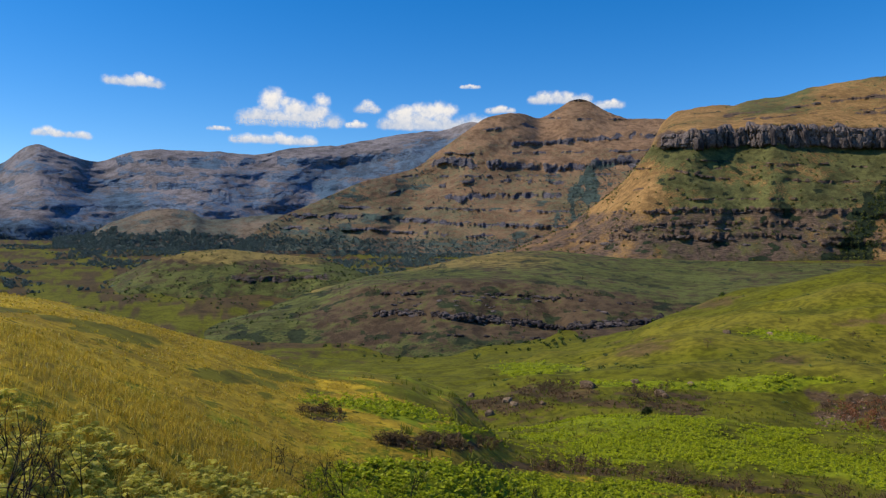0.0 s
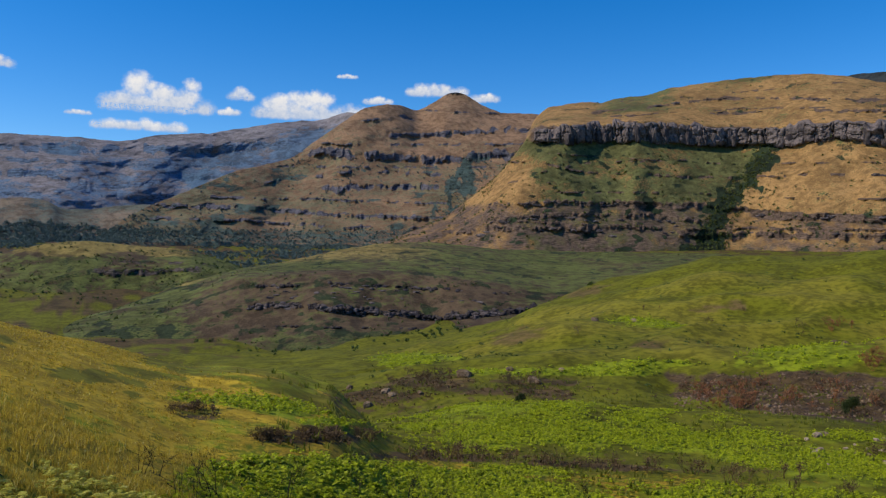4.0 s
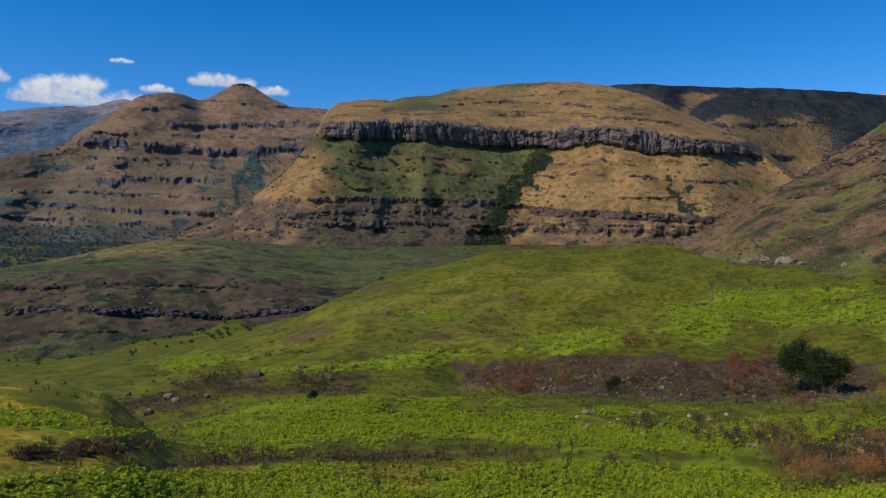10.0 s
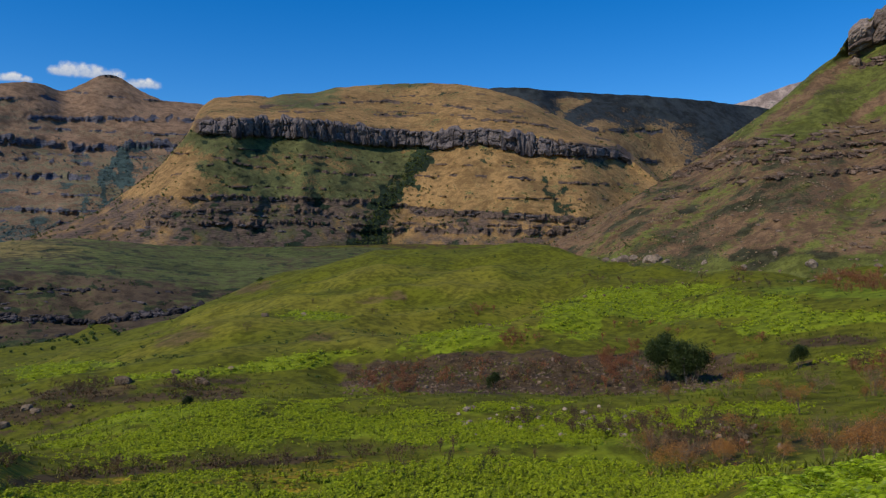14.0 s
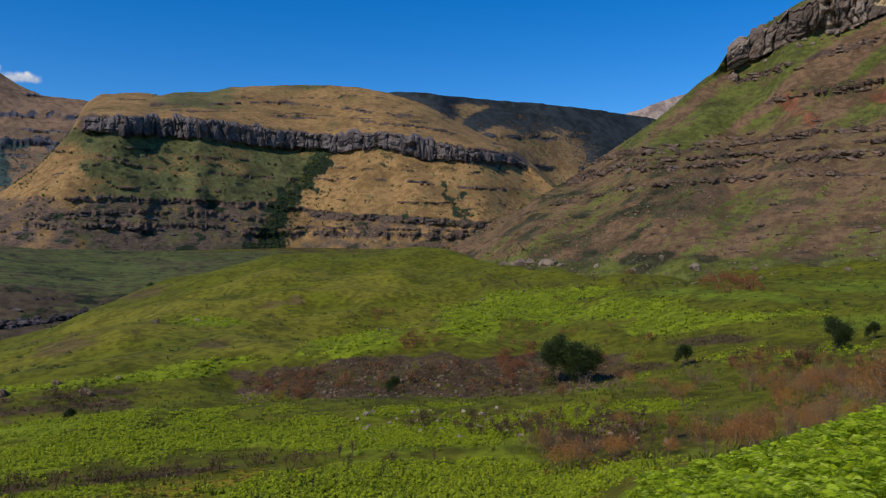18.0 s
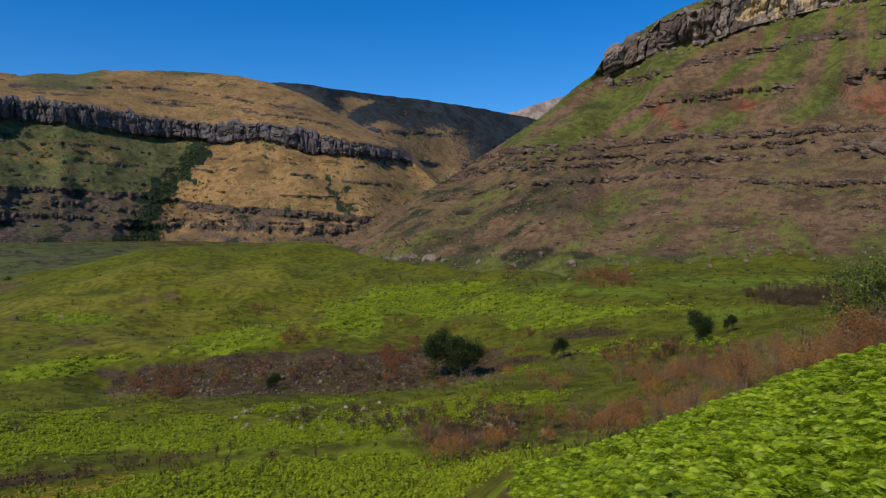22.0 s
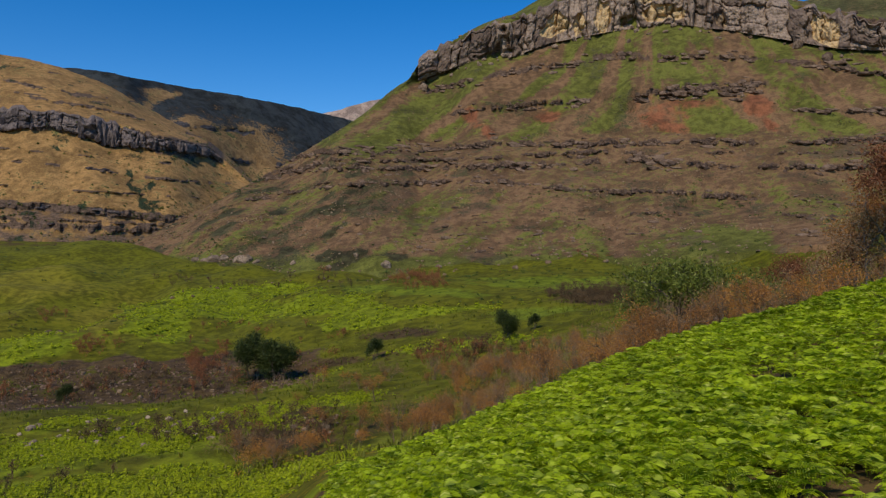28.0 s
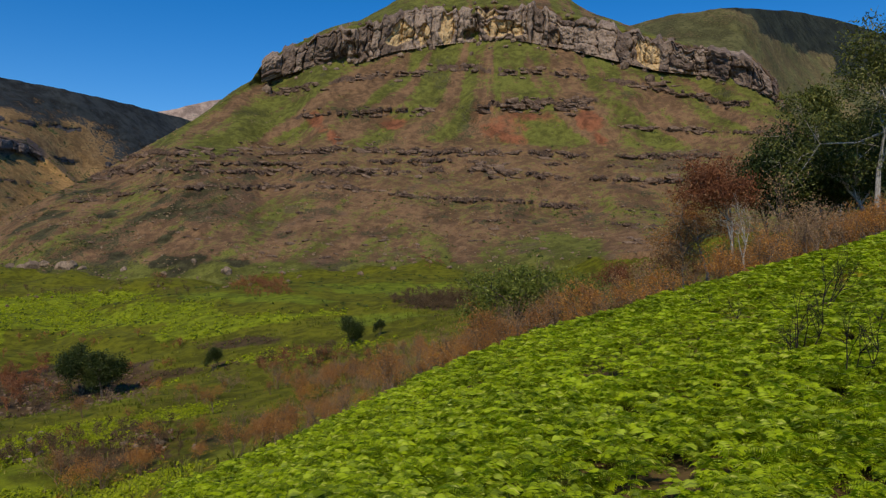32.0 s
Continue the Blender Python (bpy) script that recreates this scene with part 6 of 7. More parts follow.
def rock_mesh(name, seed, size, mat, levels=2, rough=0.22, boxy=0.6):
    """A weathered block: a ball pulled towards a box, broken by noise, with worn edges."""
    bm = bmesh.new()
    bmesh.ops.create_icosphere(bm, subdivisions=levels, radius=1.0)
    for v in bm.verts:
        p = v.co.normalized()
        m = max(abs(p.x), abs(p.y), abs(p.z))
        p = p.lerp(p / m, boxy)
        q = Vector((p.x * 2.2, p.y * 2.2, p.z * 0.9)) if levels > 2 else p * 1.3
        p *= 1 + rough * noise.noise(q + Vector((seed * 3.1, seed, 0))) + rough * 0.5 * noise.noise(q * 2.4 + Vector((0, seed * 2.3, 5)))
        if levels > 2:
            p *= 1 - 0.09 * max(0.0, 1 - 5 * abs(noise.noise(Vector((p.x * 1.7, p.y * 1.7, p.z * 0.35)) + Vector((seed * 1.9, 3, 0))))) - 0.05 * max(0.0, 1 - 6 * abs(noise.noise(Vector((seed, p.x * 0.3, p.z * 2.6)))))
        v.co = Vector((p.x * size[0], p.y * size[1], p.z * size[2]))
    me = bpy.data.meshes.new(name)
    bm.to_mesh(me)
    bm.free()
    me.materials.append(mat)
    return me


BOULDERS = [rock_mesh("boulder", k, (1.0, 0.8, 0.62), boulder_stone, 2, 0.3, 0.35) for k in range(4)]


PALE = [rock_mesh("boulder", 10 + k, (1.0, 0.8, 0.62), pale_stone, 2, 0.3, 0.45) for k in range(3)]


BLEACHED = [rock_mesh("boulder", 20 + k, (1.0, 0.8, 0.55), white_stone, 2, 0.3, 0.45) for k in range(3)]


def boulder(bearing, r, size, k, label, pale=False, kinds=PALE):
    x, y, z = spot(bearing, r)
    ob = tagged(new("boulder", kinds[k % 3] if pale else BOULDERS[k % 4]), label, "rock", "boulders")
    ob.matrix_world = Matrix.LocRotScale((x, y, z + size * 0.22), Euler((0.1 * k, 0.15, bearing * 1.7 + k)), (size, size, size))


for k, (b, r, s) in enumerate(((35.2, 116, 0.95), (35.7, 118, 0.8), (34.6, 114, 0.55), (38.7, 120, 0.6), (39.2, 121, 0.75), (44.3, 112, 0.7), (44.6, 115, 0.5), (43.9, 118, 0.8), (42.5, 122, 0.6), (40.8, 110, 0.55), (45.4, 104, 0.7), (46.2, 102, 0.5), (46.8, 110, 0.8), (47.5, 116, 0.6),
                               (36.6, 108, 0.4), (41.5, 118, 0.45), (45.0, 122, 0.6), (37.5, 114, 0.35), (54.9, 92, 0.9), (55.6, 96, 0.7), (48.6, 110, 0.5), (49.5, 100, 0.6), (40.0, 125, 0.7), (43.2, 106, 0.4))):
    boulder(b, r, s * 0.72, k, "pale weathered stone lying in bracken", True, BLEACHED)
for k, (b, r, s) in enumerate(((10.8, 206, 2.2), (14.2, 212, 1.2), (4.9, 196, 1.4), (5.4, 192, 1.1), (15.9, 200, 1.5), (16.3, 198, 1.2), (18.0, 214, 0.9), (2.2, 215, 1.2), (7.5, 190, 0.9), (20.4, 320, 1.6), (23.2, 318, 1.2), (36.2, 300, 1.5), (36.9, 302, 1.2), (3.6, 186, 1.3))):
    boulder(b, r, s, k, "brown sandstone boulder in the stream gully")


def scar_rocks():
    r = np.random.default_rng(92)
    for k in range(44):
        b = r.choice((35.5, 39.0, 43.5, 46.5, 54.0)) + r.normal(0, 1.0)
        boulder(b, ground_r(b, r.normal(-12.9, 0.5)), r.uniform(0.2, 0.5), k, "small pale stone among grass and bracken", True, BLEACHED)
    for k in range(60):
        boulder(r.uniform(29, 51), r.uniform(172, 206), r.uniform(0.25, 0.7), k, "brown rubble stone on the burnt bank")
    for k in range(30):
        boulder(r.uniform(44, 78), r.uniform(325, 350), r.uniform(0.5, 1.4), k, "weathered stone scattered below the hill")


scar_rocks()


def hill_at(data, bearing, e):
    """The place on a hill's sheet at a bearing and elevation."""
    a, R, E = data[:3]
    i = int(np.clip(np.searchsorted(a, bearing), 0, len(a) - 1))
    j = int(np.argmin(np.abs(E[i, 2:-8] - e))) + 2
    b = radians(a[i])
    return Vector((R[i, j] * math.sin(b), R[i, j] * math.cos(b), CAMZ + R[i, j] * math.tan(radians(E[i, j]))))


for k, (b, e, s) in enumerate(((46.3, -0.8, 2.6), (46.9, -0.75, 3.6), (47.5, -0.6, 2.4), (45.6, -0.7, 1.8), (48.7, -0.8, 3.4), (49.2, -0.65, 2.8), (49.8, -0.9, 1.6), (59.3, -1.1, 2.6), (55.0, -1.3, 1.5), (52.4, -1.0, 1.7), (63.2, -1.2, 1.6), (57.0, -0.3, 1.4))):
    ob = tagged(new("boulder", PALE[k % 3]), "large sandstone boulder at the hill's foot", "rock", "boulders")
    ob.matrix_world = Matrix.LocRotScale(hill_at(MAIN_AT, b, e), Euler((0.1 * k, 0.15, b * 1.7 + k)), (s * 1.3, s * 1.2, s * 1.2))


def cliff_shader():
    """Grey weathered sandstone with dark streaks, ochre where the face broke away."""
    mat, t, b = shader("cliff_face", 0.92)
    pos = node(t, "ShaderNodeNewGeometry").outputs["Position"]
    n, f = noise_of(t, 0.12, 6, pos, 0.65), noise_of(t, 0.9, 5, pos, 0.7)
    streak = noise_of(t, 0.35, 5, node(t, "ShaderNodeVectorMath", [pos, (1.0, 1.0, 0.1)], operation="MULTIPLY").outputs[0], 0.65)
    layers = noise_of(t, 0.5, 4, node(t, "ShaderNodeVectorMath", [pos, (0.15, 0.15, 1.5)], operation="MULTIPLY").outputs[0], 0.6)
    block_tone = node(t, "ShaderNodeAttribute", attribute_name="tone").outputs["Fac"]
    c = mixed(t, spread(t, calc(t, "MULTIPLY_ADD", block_tone, 0.4, n), 0.45, 0.95), (0.125, 0.088, 0.066), (0.36, 0.27, 0.20))
    c = mixed(t, calc(t, "MULTIPLY", spread(t, layers, 0.5, 0.62), 0.4), c, (0.10, 0.065, 0.045))
    och = mixed(t, spread(t, f, 0.35, 0.65), (0.46, 0.29, 0.12), (0.64, 0.48, 0.27))
    at = node(t, "ShaderNodeAttribute", attribute_name="ochre").outputs["Fac"]
    c = mixed(t, spread(t, calc(t, "ADD", at, calc(t, "MULTIPLY_ADD", n, 0.8, -0.4)), 0.3, 0.6), c, och)
    c = mixed(t, calc(t, "MULTIPLY", spread(t, streak, 0.52, 0.62), 0.6), c, (0.05, 0.037, 0.03))
    c = mixed(t, calc(t, "MULTIPLY", spread(t, f, 0.5, 0.66), 0.5), c, (0.08, 0.055, 0.04))
    t.links.new(c, b.inputs["Base Color"])
    t.links.new(node(t, "ShaderNodeBump", {"Strength": 0.8, "Distance": 0.5, "Height": calc(t, "ADD", n, f)}).outputs[0], b.inputs["Normal"])
    return mat


def rock_wall(name, data, lo_line, hi_line, first, last, step, rows, wide, bulge, cut, mat, parent, seed, hollows=(), ragged=0.35, proud=0.6, foot=0.25):
    """An upright rock face of stacked blocks before a hill's brow. wide: degrees of a block; bulge, cut: metres. hollows: bearing, part of the height, half width, half height, depth, ochre."""
    r = np.random.default_rng(seed)
    a = fan(first, last, step)
    u = np.linspace(0, 1, rows)
    lo, hi = along(lo_line, a, 0.3) - foot, along(hi_line, a, 0.2)
    hi = hi + ragged * vnoise(a * 1.1, 0 * a, 0, seed) + 0.6 * ragged * vnoise(a * 3.4, 0 * a, 0, seed + 1)
    E = lo[:, None] + (hi - lo)[:, None] * u[None]
    A = np.broadcast_to(a[:, None], E.shape)
    U = np.broadcast_to(u[None], E.shape)
    ha, hR, hE = data[:3]
    base = np.zeros_like(E)
    for k, b in enumerate(a):
        i = int(np.clip(np.searchsorted(ha, b), 0, len(ha) - 1))
        base[k] = np.interp(E[k], np.maximum.accumulate(hE[i, 2:-8]), hR[i, 2:-8])
    base = smear(base, int(0.5 / step))
    R = base.min(1)[:, None] * proud + base * (1 - proud) - bulge
    edges = first - 1 + np.cumsum(r.uniform(0.4, 1.5, 400) ** 2 * wide)
    aw = A + wide * (0.25 * vnoise(A / wide * 0.6, U * 3, 0, seed + 2) + 0.1 * vnoise(A / wide * 3, U * 7, 0, seed + 3))
    ci = np.clip(np.searchsorted(edges, aw), 1, len(edges) - 1)
    left, right = edges[ci - 1], edges[ci]
    cu = (aw - left) / (right - left)
    joints = np.minimum(np.sort(r.uniform(0.12, 2.0, (len(edges), 3)), 1), 1.01)
    uw = U + 0.05 * vnoise(A / wide, U * 4, 0, seed + 4)
    row = (uw[..., None] > joints[ci]).sum(-1)
    pad = np.concatenate([np.zeros((len(edges), 1)), joints, np.ones((len(edges), 1))], 1)
    j0, j1 = np.take_along_axis(pad[ci], row[..., None], -1)[..., 0], np.take_along_axis(pad[ci], row[..., None] + 1, -1)[..., 0]
    ru = np.clip((uw - j0) / np.maximum(j1 - j0, 0.02), 0, 1)
    push = r.normal(0, 1, (len(edges), 4))[ci, row]
    tone = r.random((len(edges), 4))[ci, row]
    R = R - bulge * (0.45 * push + 0.6 * (1 - (2 * cu - 1) ** 2) + 0.35 * (1 - (2 * ru - 1) ** 2))
    dc, dr = np.minimum(cu, 1 - cu) * (right - left) / wide, np.minimum(ru, 1 - ru) * np.maximum(j1 - j0, 0.02)
    R = R + cut * (np.exp(-(dc / 0.05) ** 2) + 0.4 * np.exp(-(dr / 0.025) ** 2))
    R = R + bulge * 0.9 * fbm(A / wide * 2.2, U * 5, 0.0, 4, seed + 6, 0.6)
    R = R + bulge * 1.3 * vnoise(A / wide / 2.6, U * 0.8, 0, seed + 8)
    ochre = np.zeros_like(E)
    for b, h, w, t, deep, warm in hollows:
        m = ramp(1.2 - np.hypot((A - b) / w, (U - h) / t) + 0.35 * vnoise(A / wide * 1.5, U * 6, 0, seed + 7), 0, 0.35)
        R = R + deep * m
        ochre = np.maximum(ochre, m * warm)
    R = R + 4 * bulge * ramp(U, 0.93, 1.0) ** 2
    X, Y, Z = places(a, R, E)
    me = sheet_mesh(name, X, Y, Z, {"tone": tone, "ochre": ochre})
    me.materials.append(mat)
    ob = new(name, me)
    ob.parent = parent
    return ob


def cliff():
    """The sandstone cliff along the hill's brow: a face of stacked blocks, with loose blocks before and below it."""
    top = tagged(new("sandstone_cliff"), "weathered grey and ochre sandstone cliff along the hill's brow", "cliff")
    r = np.random.default_rng(93)
    rock_wall("cliff_face", MAIN_AT, MAIN_BOT, MAIN_TOP, 61.6, 98.7, 0.035, 64, 0.85, 3.0, 3.2, cliff_shader(), top, 500,
              ((71.8, 0.4, 0.9, 0.3, 3.0, 1.0), (75.3, 0.5, 0.6, 0.4, 3.5, 1.0), (79.3, 0.4, 1.6, 0.25, 4.0, 1.0), (78.2, 0.85, 0.8, 0.12, 3.0, 0.8), (90.1, 0.5, 0.8, 0.5, 3.5, 1.0), (73.6, 0.3, 0.4, 0.3, 3.0, 0.8),
               (68.0, 0.3, 0.5, 0.45, 6.0, 0.0), (66.9, 0.1, 0.9, 0.15, 5.0, 0.2), (77.2, 0.15, 0.7, 0.2, 5.5, 0.0), (89.2, 0.5, 0.25, 0.45, 5.0, 0.0), (83.5, 0.3, 0.4, 0.3, 3.5, 0.4), (94.5, 0.3, 0.5, 0.3, 3.0, 0.2)))
    bits = [rock_mesh("cliff_block", 60 + k, (1, 1, 1), cliff_stone, 2, 0.35, 0.6) for k in range(4)]

    def block(b, e, me, w, d, h, back):
        p = hill_at(MAIN_AT, b, e)
        out = Vector((-p.x, -p.y, 0)).normalized()
        ob = new("cliff_block", me)
        ob.parent = top
        ob.matrix_world = Matrix.LocRotScale(p - out * back, Euler((r.normal(0, 0.12), r.normal(0, 0.12), radians(-b) + r.normal(0, 0.4))), (w, d, h))
    for k in range(150):
        b = r.uniform(61.6, 99)
        lo, hi = along(MAIN_BOT, np.array([b]))[0], along(MAIN_TOP, np.array([b]))[0]
        s = r.uniform(0.6, 2.0)
        block(b, lo - abs(r.normal(0, 0.35)) if k % 3 else hi + r.uniform(-0.1, 0.25), bits[int(r.integers(0, 4))], s * r.uniform(0.8, 1.6), s, s * r.uniform(0.6, 1.2), r.uniform(-1.5, 0.3))
    for b, e, s in ((62.0, 12.0, 4.0), (62.6, 13.2, 3.2), (88.4, 13.8, 3.6), (90.2, 12.9, 3.4), (98.4, 11.3, 4.2), (98.9, 10.6, 3.2), (97.7, 11.6, 3.0)):
        block(b, e, bits[int(r.integers(0, 4))], s, s, s * 1.1, -1.0)
    return top


cliff()


def ledges(data, bands, n, seed, size, mat, name, label):
    """Broken ledge stones along rock bands."""
    top = tagged(new(name), label, "rock ledge")
    r = np.random.default_rng(seed)
    kinds = [rock_mesh("ledge_stone", seed + k, (1, 1, 1), mat, 1, 0.3, 0.6) for k in range(5)]
    for k in range(n):
        knots, half, lo, hi, w = bands[int(r.choice(len(bands), p=np.array([x[4] for x in bands]) / sum(x[4] for x in bands)))]
        b = r.uniform(lo, hi)
        if vnoise(b * 0.9, seed * 1.7, 0, seed) < -0.25:
            continue
        e = along(knots, np.array([b]))[0] + r.normal(0, half)
        p = hill_at(data, b, e)
        ob = new("ledge_stone", kinds[int(r.integers(0, 5))])
        ob.parent = top
        s = r.uniform(0.5, 1.0) ** 1.5 * size
        ob.matrix_world = Matrix.LocRotScale(p, Euler((r.normal(0, 0.1), r.normal(0, 0.1), radians(-b) + r.normal(0, 0.3))), (s * r.uniform(1.0, 2.4), s, s * r.uniform(0.4, 0.8)))


ledges(MAIN_AT, [([(62.3, 11.8), (67.6, 13.1), (75.7, 14.0), (84.1, 13.5), (91.4, 12.1), (95.2, 10.9)], 0.22, 63, 96, 1.0), ([(77, 11.2), (86, 11.2)], 0.3, 77.5, 86.5, 0.8), ([(64, 10.4), (74, 11)], 0.2, 64, 74, 0.4),
                 ([(86, 9.8), (96, 8.9)], 0.1, 87, 98, 0.4)], 340, 301, 2.9, ledge_stone, "upper_rock_ledge", "dark broken sandstone ledge on the upper hillside")
ledges(MAIN_AT, [([(51.0, 6.3), (54.2, 7.3), (67.3, 8.0), (84.1, 7.8), (93.3, 7.4)], 0.24, 51, 95, 1.2), ([(49.2, 5.0), (54.2, 6.2), (71.5, 6.5), (77.8, 6.7), (84.1, 6.0), (93.3, 5.6)], 0.26, 50, 95, 1.2)], 400, 311, 2.6, ledge_stone, "middle_rock_ledge", "long dark rock ledges across the middle hillside")
ledges(MAIN_AT, [([(48.2, 3.5), (55.3, 4.9), (67.3, 5.3), (73.6, 4.5), (80.0, 4.4), (92.2, 3.2)], 0.15, 50, 93, 1.0), ([(50, 2.0), (60, 1.5), (75, 1.0), (90, 1.5)], 0.8, 50, 92, 0.7)], 260, 321, 1.7, ledge_stone, "lower_rock_ledge", "broken ledges and loose stones on the lower hillside")
ledges(KNOLL_AT, [([(-7.7, -3.9), (-3.5, -3.6), (0.7, -3.9), (4.9, -4.2), (9.1, -4.5), (14.0, -4.1), (16.5, -3.6)], 0.12, -4.5, 16, 1.0), ([(-3, -2.6), (12, -3)], 0.4, -4, 12, 0.25)], 260, 331, 2.6, mesa_stone, "knoll_rock_ledge", "dark rock ledge running across the knoll")



def mesa_cliff():
    """The mesa's cliff band: an upright broken face with buttresses of uneven width before it."""
    top = tagged(new("mesa_cliff"), "long grey-brown sandstone cliff with upright buttresses on the mesa", "cliff")
    r = np.random.default_rng(95)
    rock_wall("cliff_face", MESA_AT, MESA_BOT, MESA_TOP, 15.9, 47.3, 0.035, 40, 0.55, 5.0, 6.0, mesa_stone, top, 520, (), 0.2, 0.15, -0.2)
    kinds = [rock_mesh("buttress", 70 + k, (1, 1, 1), mesa_stone, 3, 0.25, 0.7) for k in range(6)]
    for k in range(60):
        b = r.uniform(16.0, 47.2)
        lo, hi = along(MESA_BOT, np.array([b]))[0], along(MESA_TOP, np.array([b]))[0]
        w = r.uniform(6, 16)
        h = r.uniform(0.15, 0.45)
        p = hill_at(MESA_AT, b, lo + (hi - lo) * h)
        out = Vector((-p.x, -p.y, 0)).normalized()
        ob = new("buttress", kinds[int(r.integers(0, 6))])
        ob.parent = top
        ob.matrix_world = Matrix.LocRotScale(p + out * r.uniform(2, 9), Euler((r.normal(0, 0.08), r.normal(0, 0.06), radians(-b) + r.normal(0, 0.35))), (w * 0.5, 9, (hi - lo) * 31 * h * r.uniform(0.7, 1.1)))


mesa_cliff()
ledges(MESA_AT, [([(31, 3.05), (33.5, 2.9), (39.1, 2.65), (45.3, 2.1)], 0.06, 31.5, 46.5, 1.0), ([(31, 1.7), (39, 1.5), (45, 1.2)], 0.12, 31, 45, 0.35), ([(12.3, 3.9), (17.6, 4.05), (27.3, 3.7)], 0.07, 10, 28, 0.6), ([(10, 2.3), (15.8, 2.9), (23.3, 2.8), (28, 2.4)], 0.1, 10, 27.5, 0.6), ([(10, 1.7), (16, 2.0), (28, 1.5)], 0.12, 11, 27.5, 0.5),
                 ([(28, 10.2), (34, 10.0), (40, 9.5)], 0.05, 28, 41, 0.2), ([(22, 10.7), (28.2, 11.2), (33.1, 10.9), (36, 10.6)], 0.06, 22, 37, 0.25), ([(34, 5.7), (39.2, 5.4), (44.1, 4.9)], 0.05, 38, 46, 0.3)], 170, 341, 5.2, mesa_stone, "mesa_rock_ledge", "dark sandstone ledges stepping down the mesa")

rubble = [rock_shape(201, 0.5), rock_shape(202, 0.6), rock_shape(203, 0.4), rock_shape(204, 0.8)]
strew("hillside_rubble", rubble, on_rock(MAIN_AT, 7000, (0.3, 1.3), 205, 0.55, 12.5), [ledge_stone], "broken brown sandstone rubble along the hillside ledges", "rubble")
strew("hillside_stones", rubble, on_hill(MAIN_AT, 16000, lambda a, e, x, y, z: (0.08 + 0.9 * ramp(fbm(x / 16, y / 16, z / 16, 3, 94), 0.1, 0.5)) * ramp(11 - e, 0, 3), (0.25, 0.9), 9), [boulder_stone], "brown stones scattered over the steep hillside", "rubble")
strew("bank_rubble", rubble, scattered(4200, 26, 54, 150, 214, lambda a, r, x, y: ramp(ground_e(a, r), -10.6, -10.2) * ramp(-ground_e(a, r), 7.6, 8.2) * (0.3 + 0.7 * ramp(fbm(x / 7, y / 7, 0.0, 3, 95), 0.0, 0.4)), (0.12, 0.45), 2), [ledge_stone], "brown rubble and clods on the burnt bank", "rubble")
strew("knoll_rubble", rubble, on_rock(KNOLL_AT, 1200, (0.8, 2.6), 208, 0.35), [mesa_stone], "dark broken stones of the knoll's ledge", "rubble")


# ---- clouds ----
def cloud_material():
    mat = bpy.data.materials.new("cloud")
    mat.use_nodes = True
    t = mat.node_tree
    t.nodes.remove(t.nodes["Principled BSDF"])
    pos = node(t, "ShaderNodeNewGeometry").outputs["Position"]
    body = node(t, "ShaderNodeAttribute", attribute_name="body").outputs["Fac"]
    high = node(t, "ShaderNodeAttribute", attribute_name="high").outputs["Fac"]
    n, fine = noise_of(t, 0.012, 9, pos, 0.62), noise_of(t, 0.035, 6, pos, 0.65)
    edge = calc(t, "ADD", body, calc(t, "MULTIPLY_ADD", n, 1.3, -0.65))
    d = spread(t, calc(t, "ADD", edge, calc(t, "MULTIPLY_ADD", fine, 0.7, -0.35)), 0.05, 1.05)
    puff = calc(t, "MULTIPLY_ADD", fine, 0.5, calc(t, "MULTIPLY_ADD", n, 0.7, calc(t, "MULTIPLY", high, 0.75)))
    # sunlit tops and bluish undersides are painted into the cloud's own glow
    col = mixed(t, spread(t, puff, 0.5, 1.3), (0.52, 0.62, 0.80), (1.0, 0.98, 0.95))
    em = node(t, "ShaderNodeEmission", {"Color": col, "Strength": 0.8})
    mx = node(t, "ShaderNodeMixShader", [calc(t, "MULTIPLY", d, calc(t, "MULTIPLY", spread(t, body, 0.0, 0.22), 0.95))])
    t.links.new(node(t, "ShaderNodeBsdfTransparent").outputs[0], mx.inputs[1])
    t.links.new(em.outputs[0], mx.inputs[2])
    t.links.new(mx.outputs[0], t.nodes["Material Output"].inputs[0])
    return mat


cloud_mat = cloud_material()


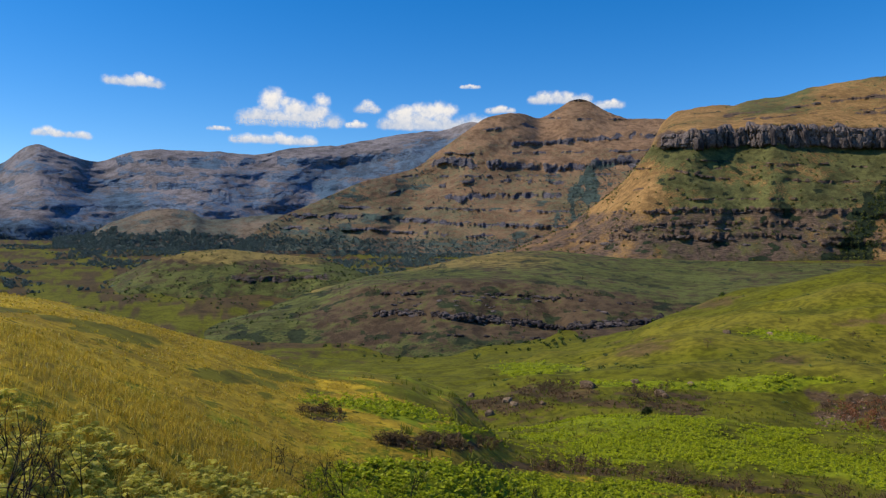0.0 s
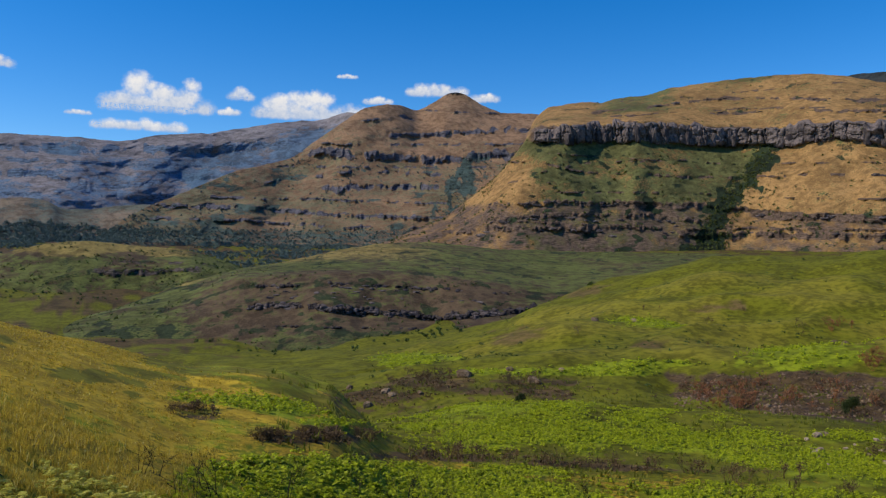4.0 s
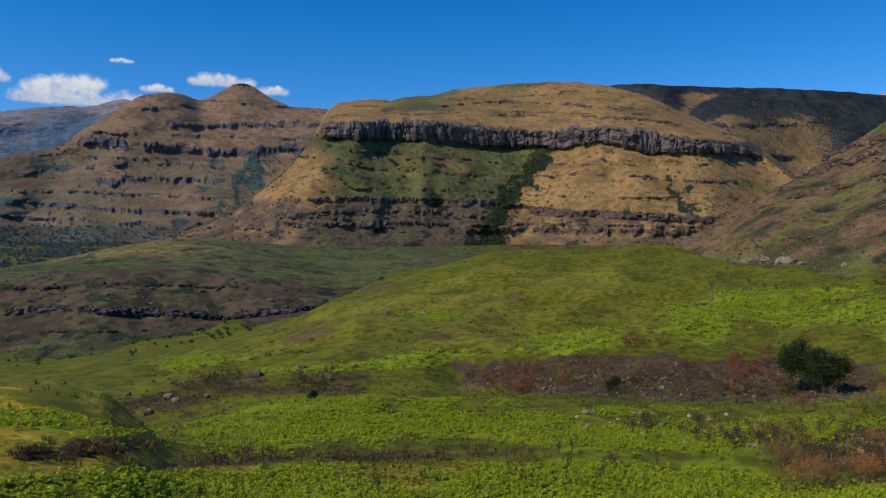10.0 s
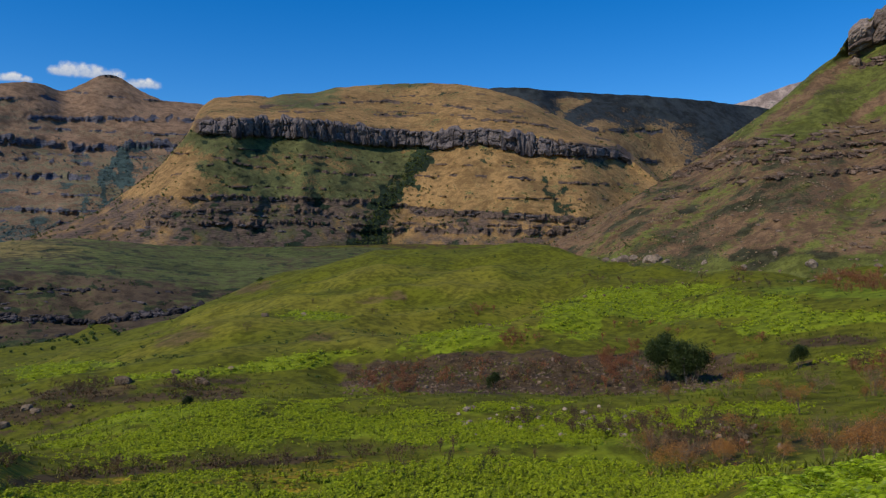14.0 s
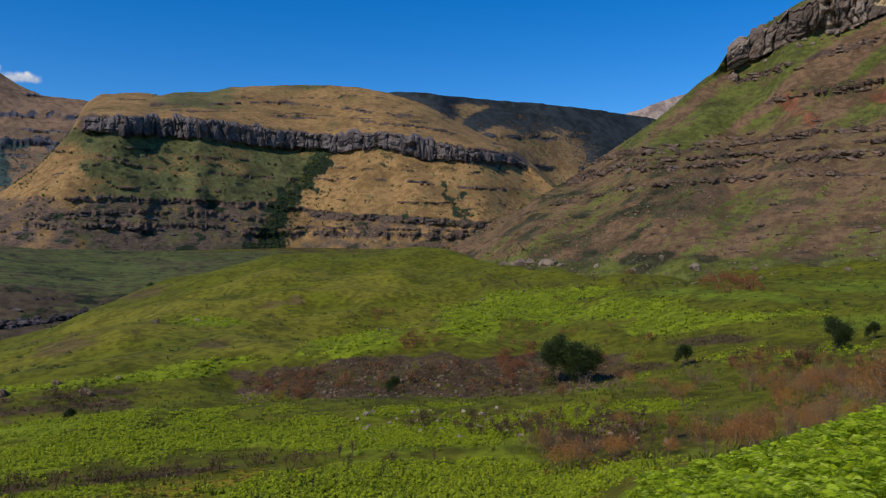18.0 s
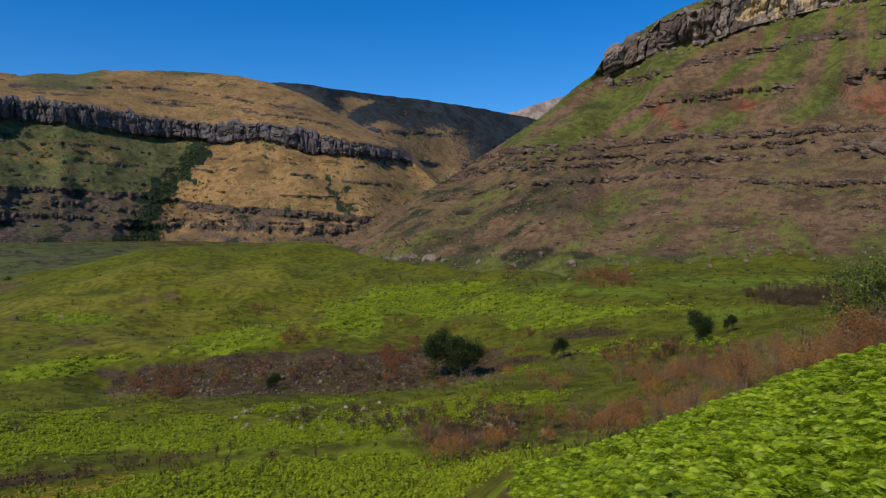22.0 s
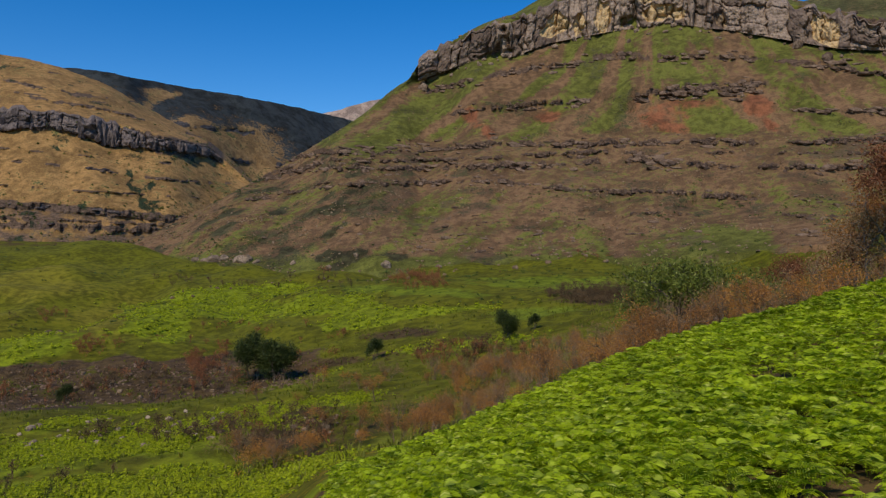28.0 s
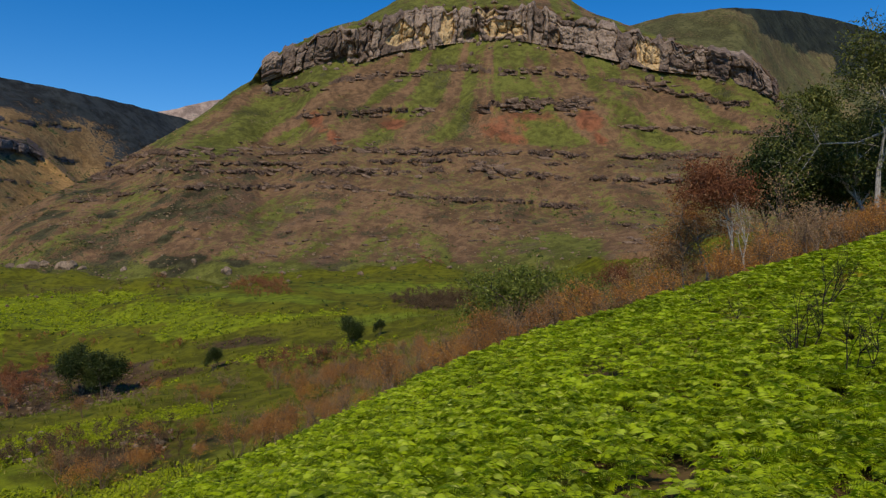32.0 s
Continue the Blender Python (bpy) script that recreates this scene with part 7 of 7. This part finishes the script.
def cloud(lo, hi, base, top, peaks, seed, label):
    """A far heap of cloud on a curved sheet: round lobes piled on a flat base. peaks: (place along it, part of its height)."""
    r = np.random.default_rng(seed)
    wide, high = hi - lo, top - base
    a, ee = np.linspace(lo - 0.7, hi + 0.7, 150), np.linspace(base - 0.6, top + 0.7, 80)
    A, E = np.meshgrid(a, ee, indexing="ij")
    xs, hs = [0.0] + [p for p, _ in peaks] + [1.0], [0.25] + [h for _, h in peaks] + [0.2]
    body = np.zeros_like(A)
    for k in range(int(10 + 9 * wide / max(high, 0.4))):
        u = r.uniform(0.03, 0.97)
        rad = min(high, 1.9) * r.uniform(0.3, 0.55)
        ceiling_ = high * np.interp(u, xs, hs)
        e = base + max(rad * 0.5, r.uniform(0.1, 1.0) * ceiling_ - rad * 0.6)
        body = np.maximum(body, 1.25 * (1 - np.hypot((A - lo - u * wide) / 1.25, E - e) / rad))
    body = np.clip(body, 0, 1) * ramp(E - base, -0.2, 0.25)
    b, R = np.radians(A), 4880 + 0 * A
    me = sheet_mesh("cloud", R * np.sin(b), R * np.cos(b), CAMZ + R * np.tan(np.radians(E)), {"body": smear(body, 1), "high": np.clip((E - base) / high, 0, 1)})
    me.materials.append(cloud_mat)
    ob = tagged(new("cloud", me), label, "cloud", "clouds")
    ob.visible_shadow = False
    return ob


for k, (lo, hi, base, top, peaks, label) in enumerate((
        (-24.0, -20.3, 12.0, 13.1, ((0.7, 1.0),), "small white fair-weather cloud in blue sky"), (-28.5, -24.9, 8.2, 9.0, ((0.25, 1.0),), "thin white cloud over the far range"),
        (-15.0, -7.6, 9.9, 12.8, ((0.12, 0.6), (0.38, 1.0), (0.55, 0.55), (0.9, 1.0)), "tall white heaped cloud with two towers"), (-15.6, -9.6, 8.6, 9.7, ((0.6, 0.9),), "flat white cloud strip under the heaped cloud"),
        (-17.3, -15.7, 9.4, 9.9, ((0.5, 1.0),), "small flat white cloud over the range"), (-6.4, -5.1, 11.1, 12.2, ((0.5, 1.0),), "small white cloud puff"), (-7.3, -6.0, 10.0, 10.7, ((0.6, 1.0),), "small low white cloud puff"),
        (-5.2, 2.9, 9.9, 12.2, ((0.25, 0.8), (0.58, 1.0), (0.8, 0.85)), "long white heaped cloud behind the peak"), (1.2, 2.6, 13.0, 13.4, ((0.5, 1.0),), "tiny faint white cloud"),
        (3.2, 5.2, 11.2, 11.9, ((0.6, 1.0),), "small white cloud low over the ridge"), (6.6, 10.6, 11.8, 13.0, ((0.25, 1.0), (0.75, 0.75)), "white cloud behind the domed peak"), (10.9, 13.4, 11.4, 12.3, ((0.7, 1.0),), "white cloud to one side of the domed peak"))):
    cloud(lo, hi, base, top, peaks, 400 + k, label)
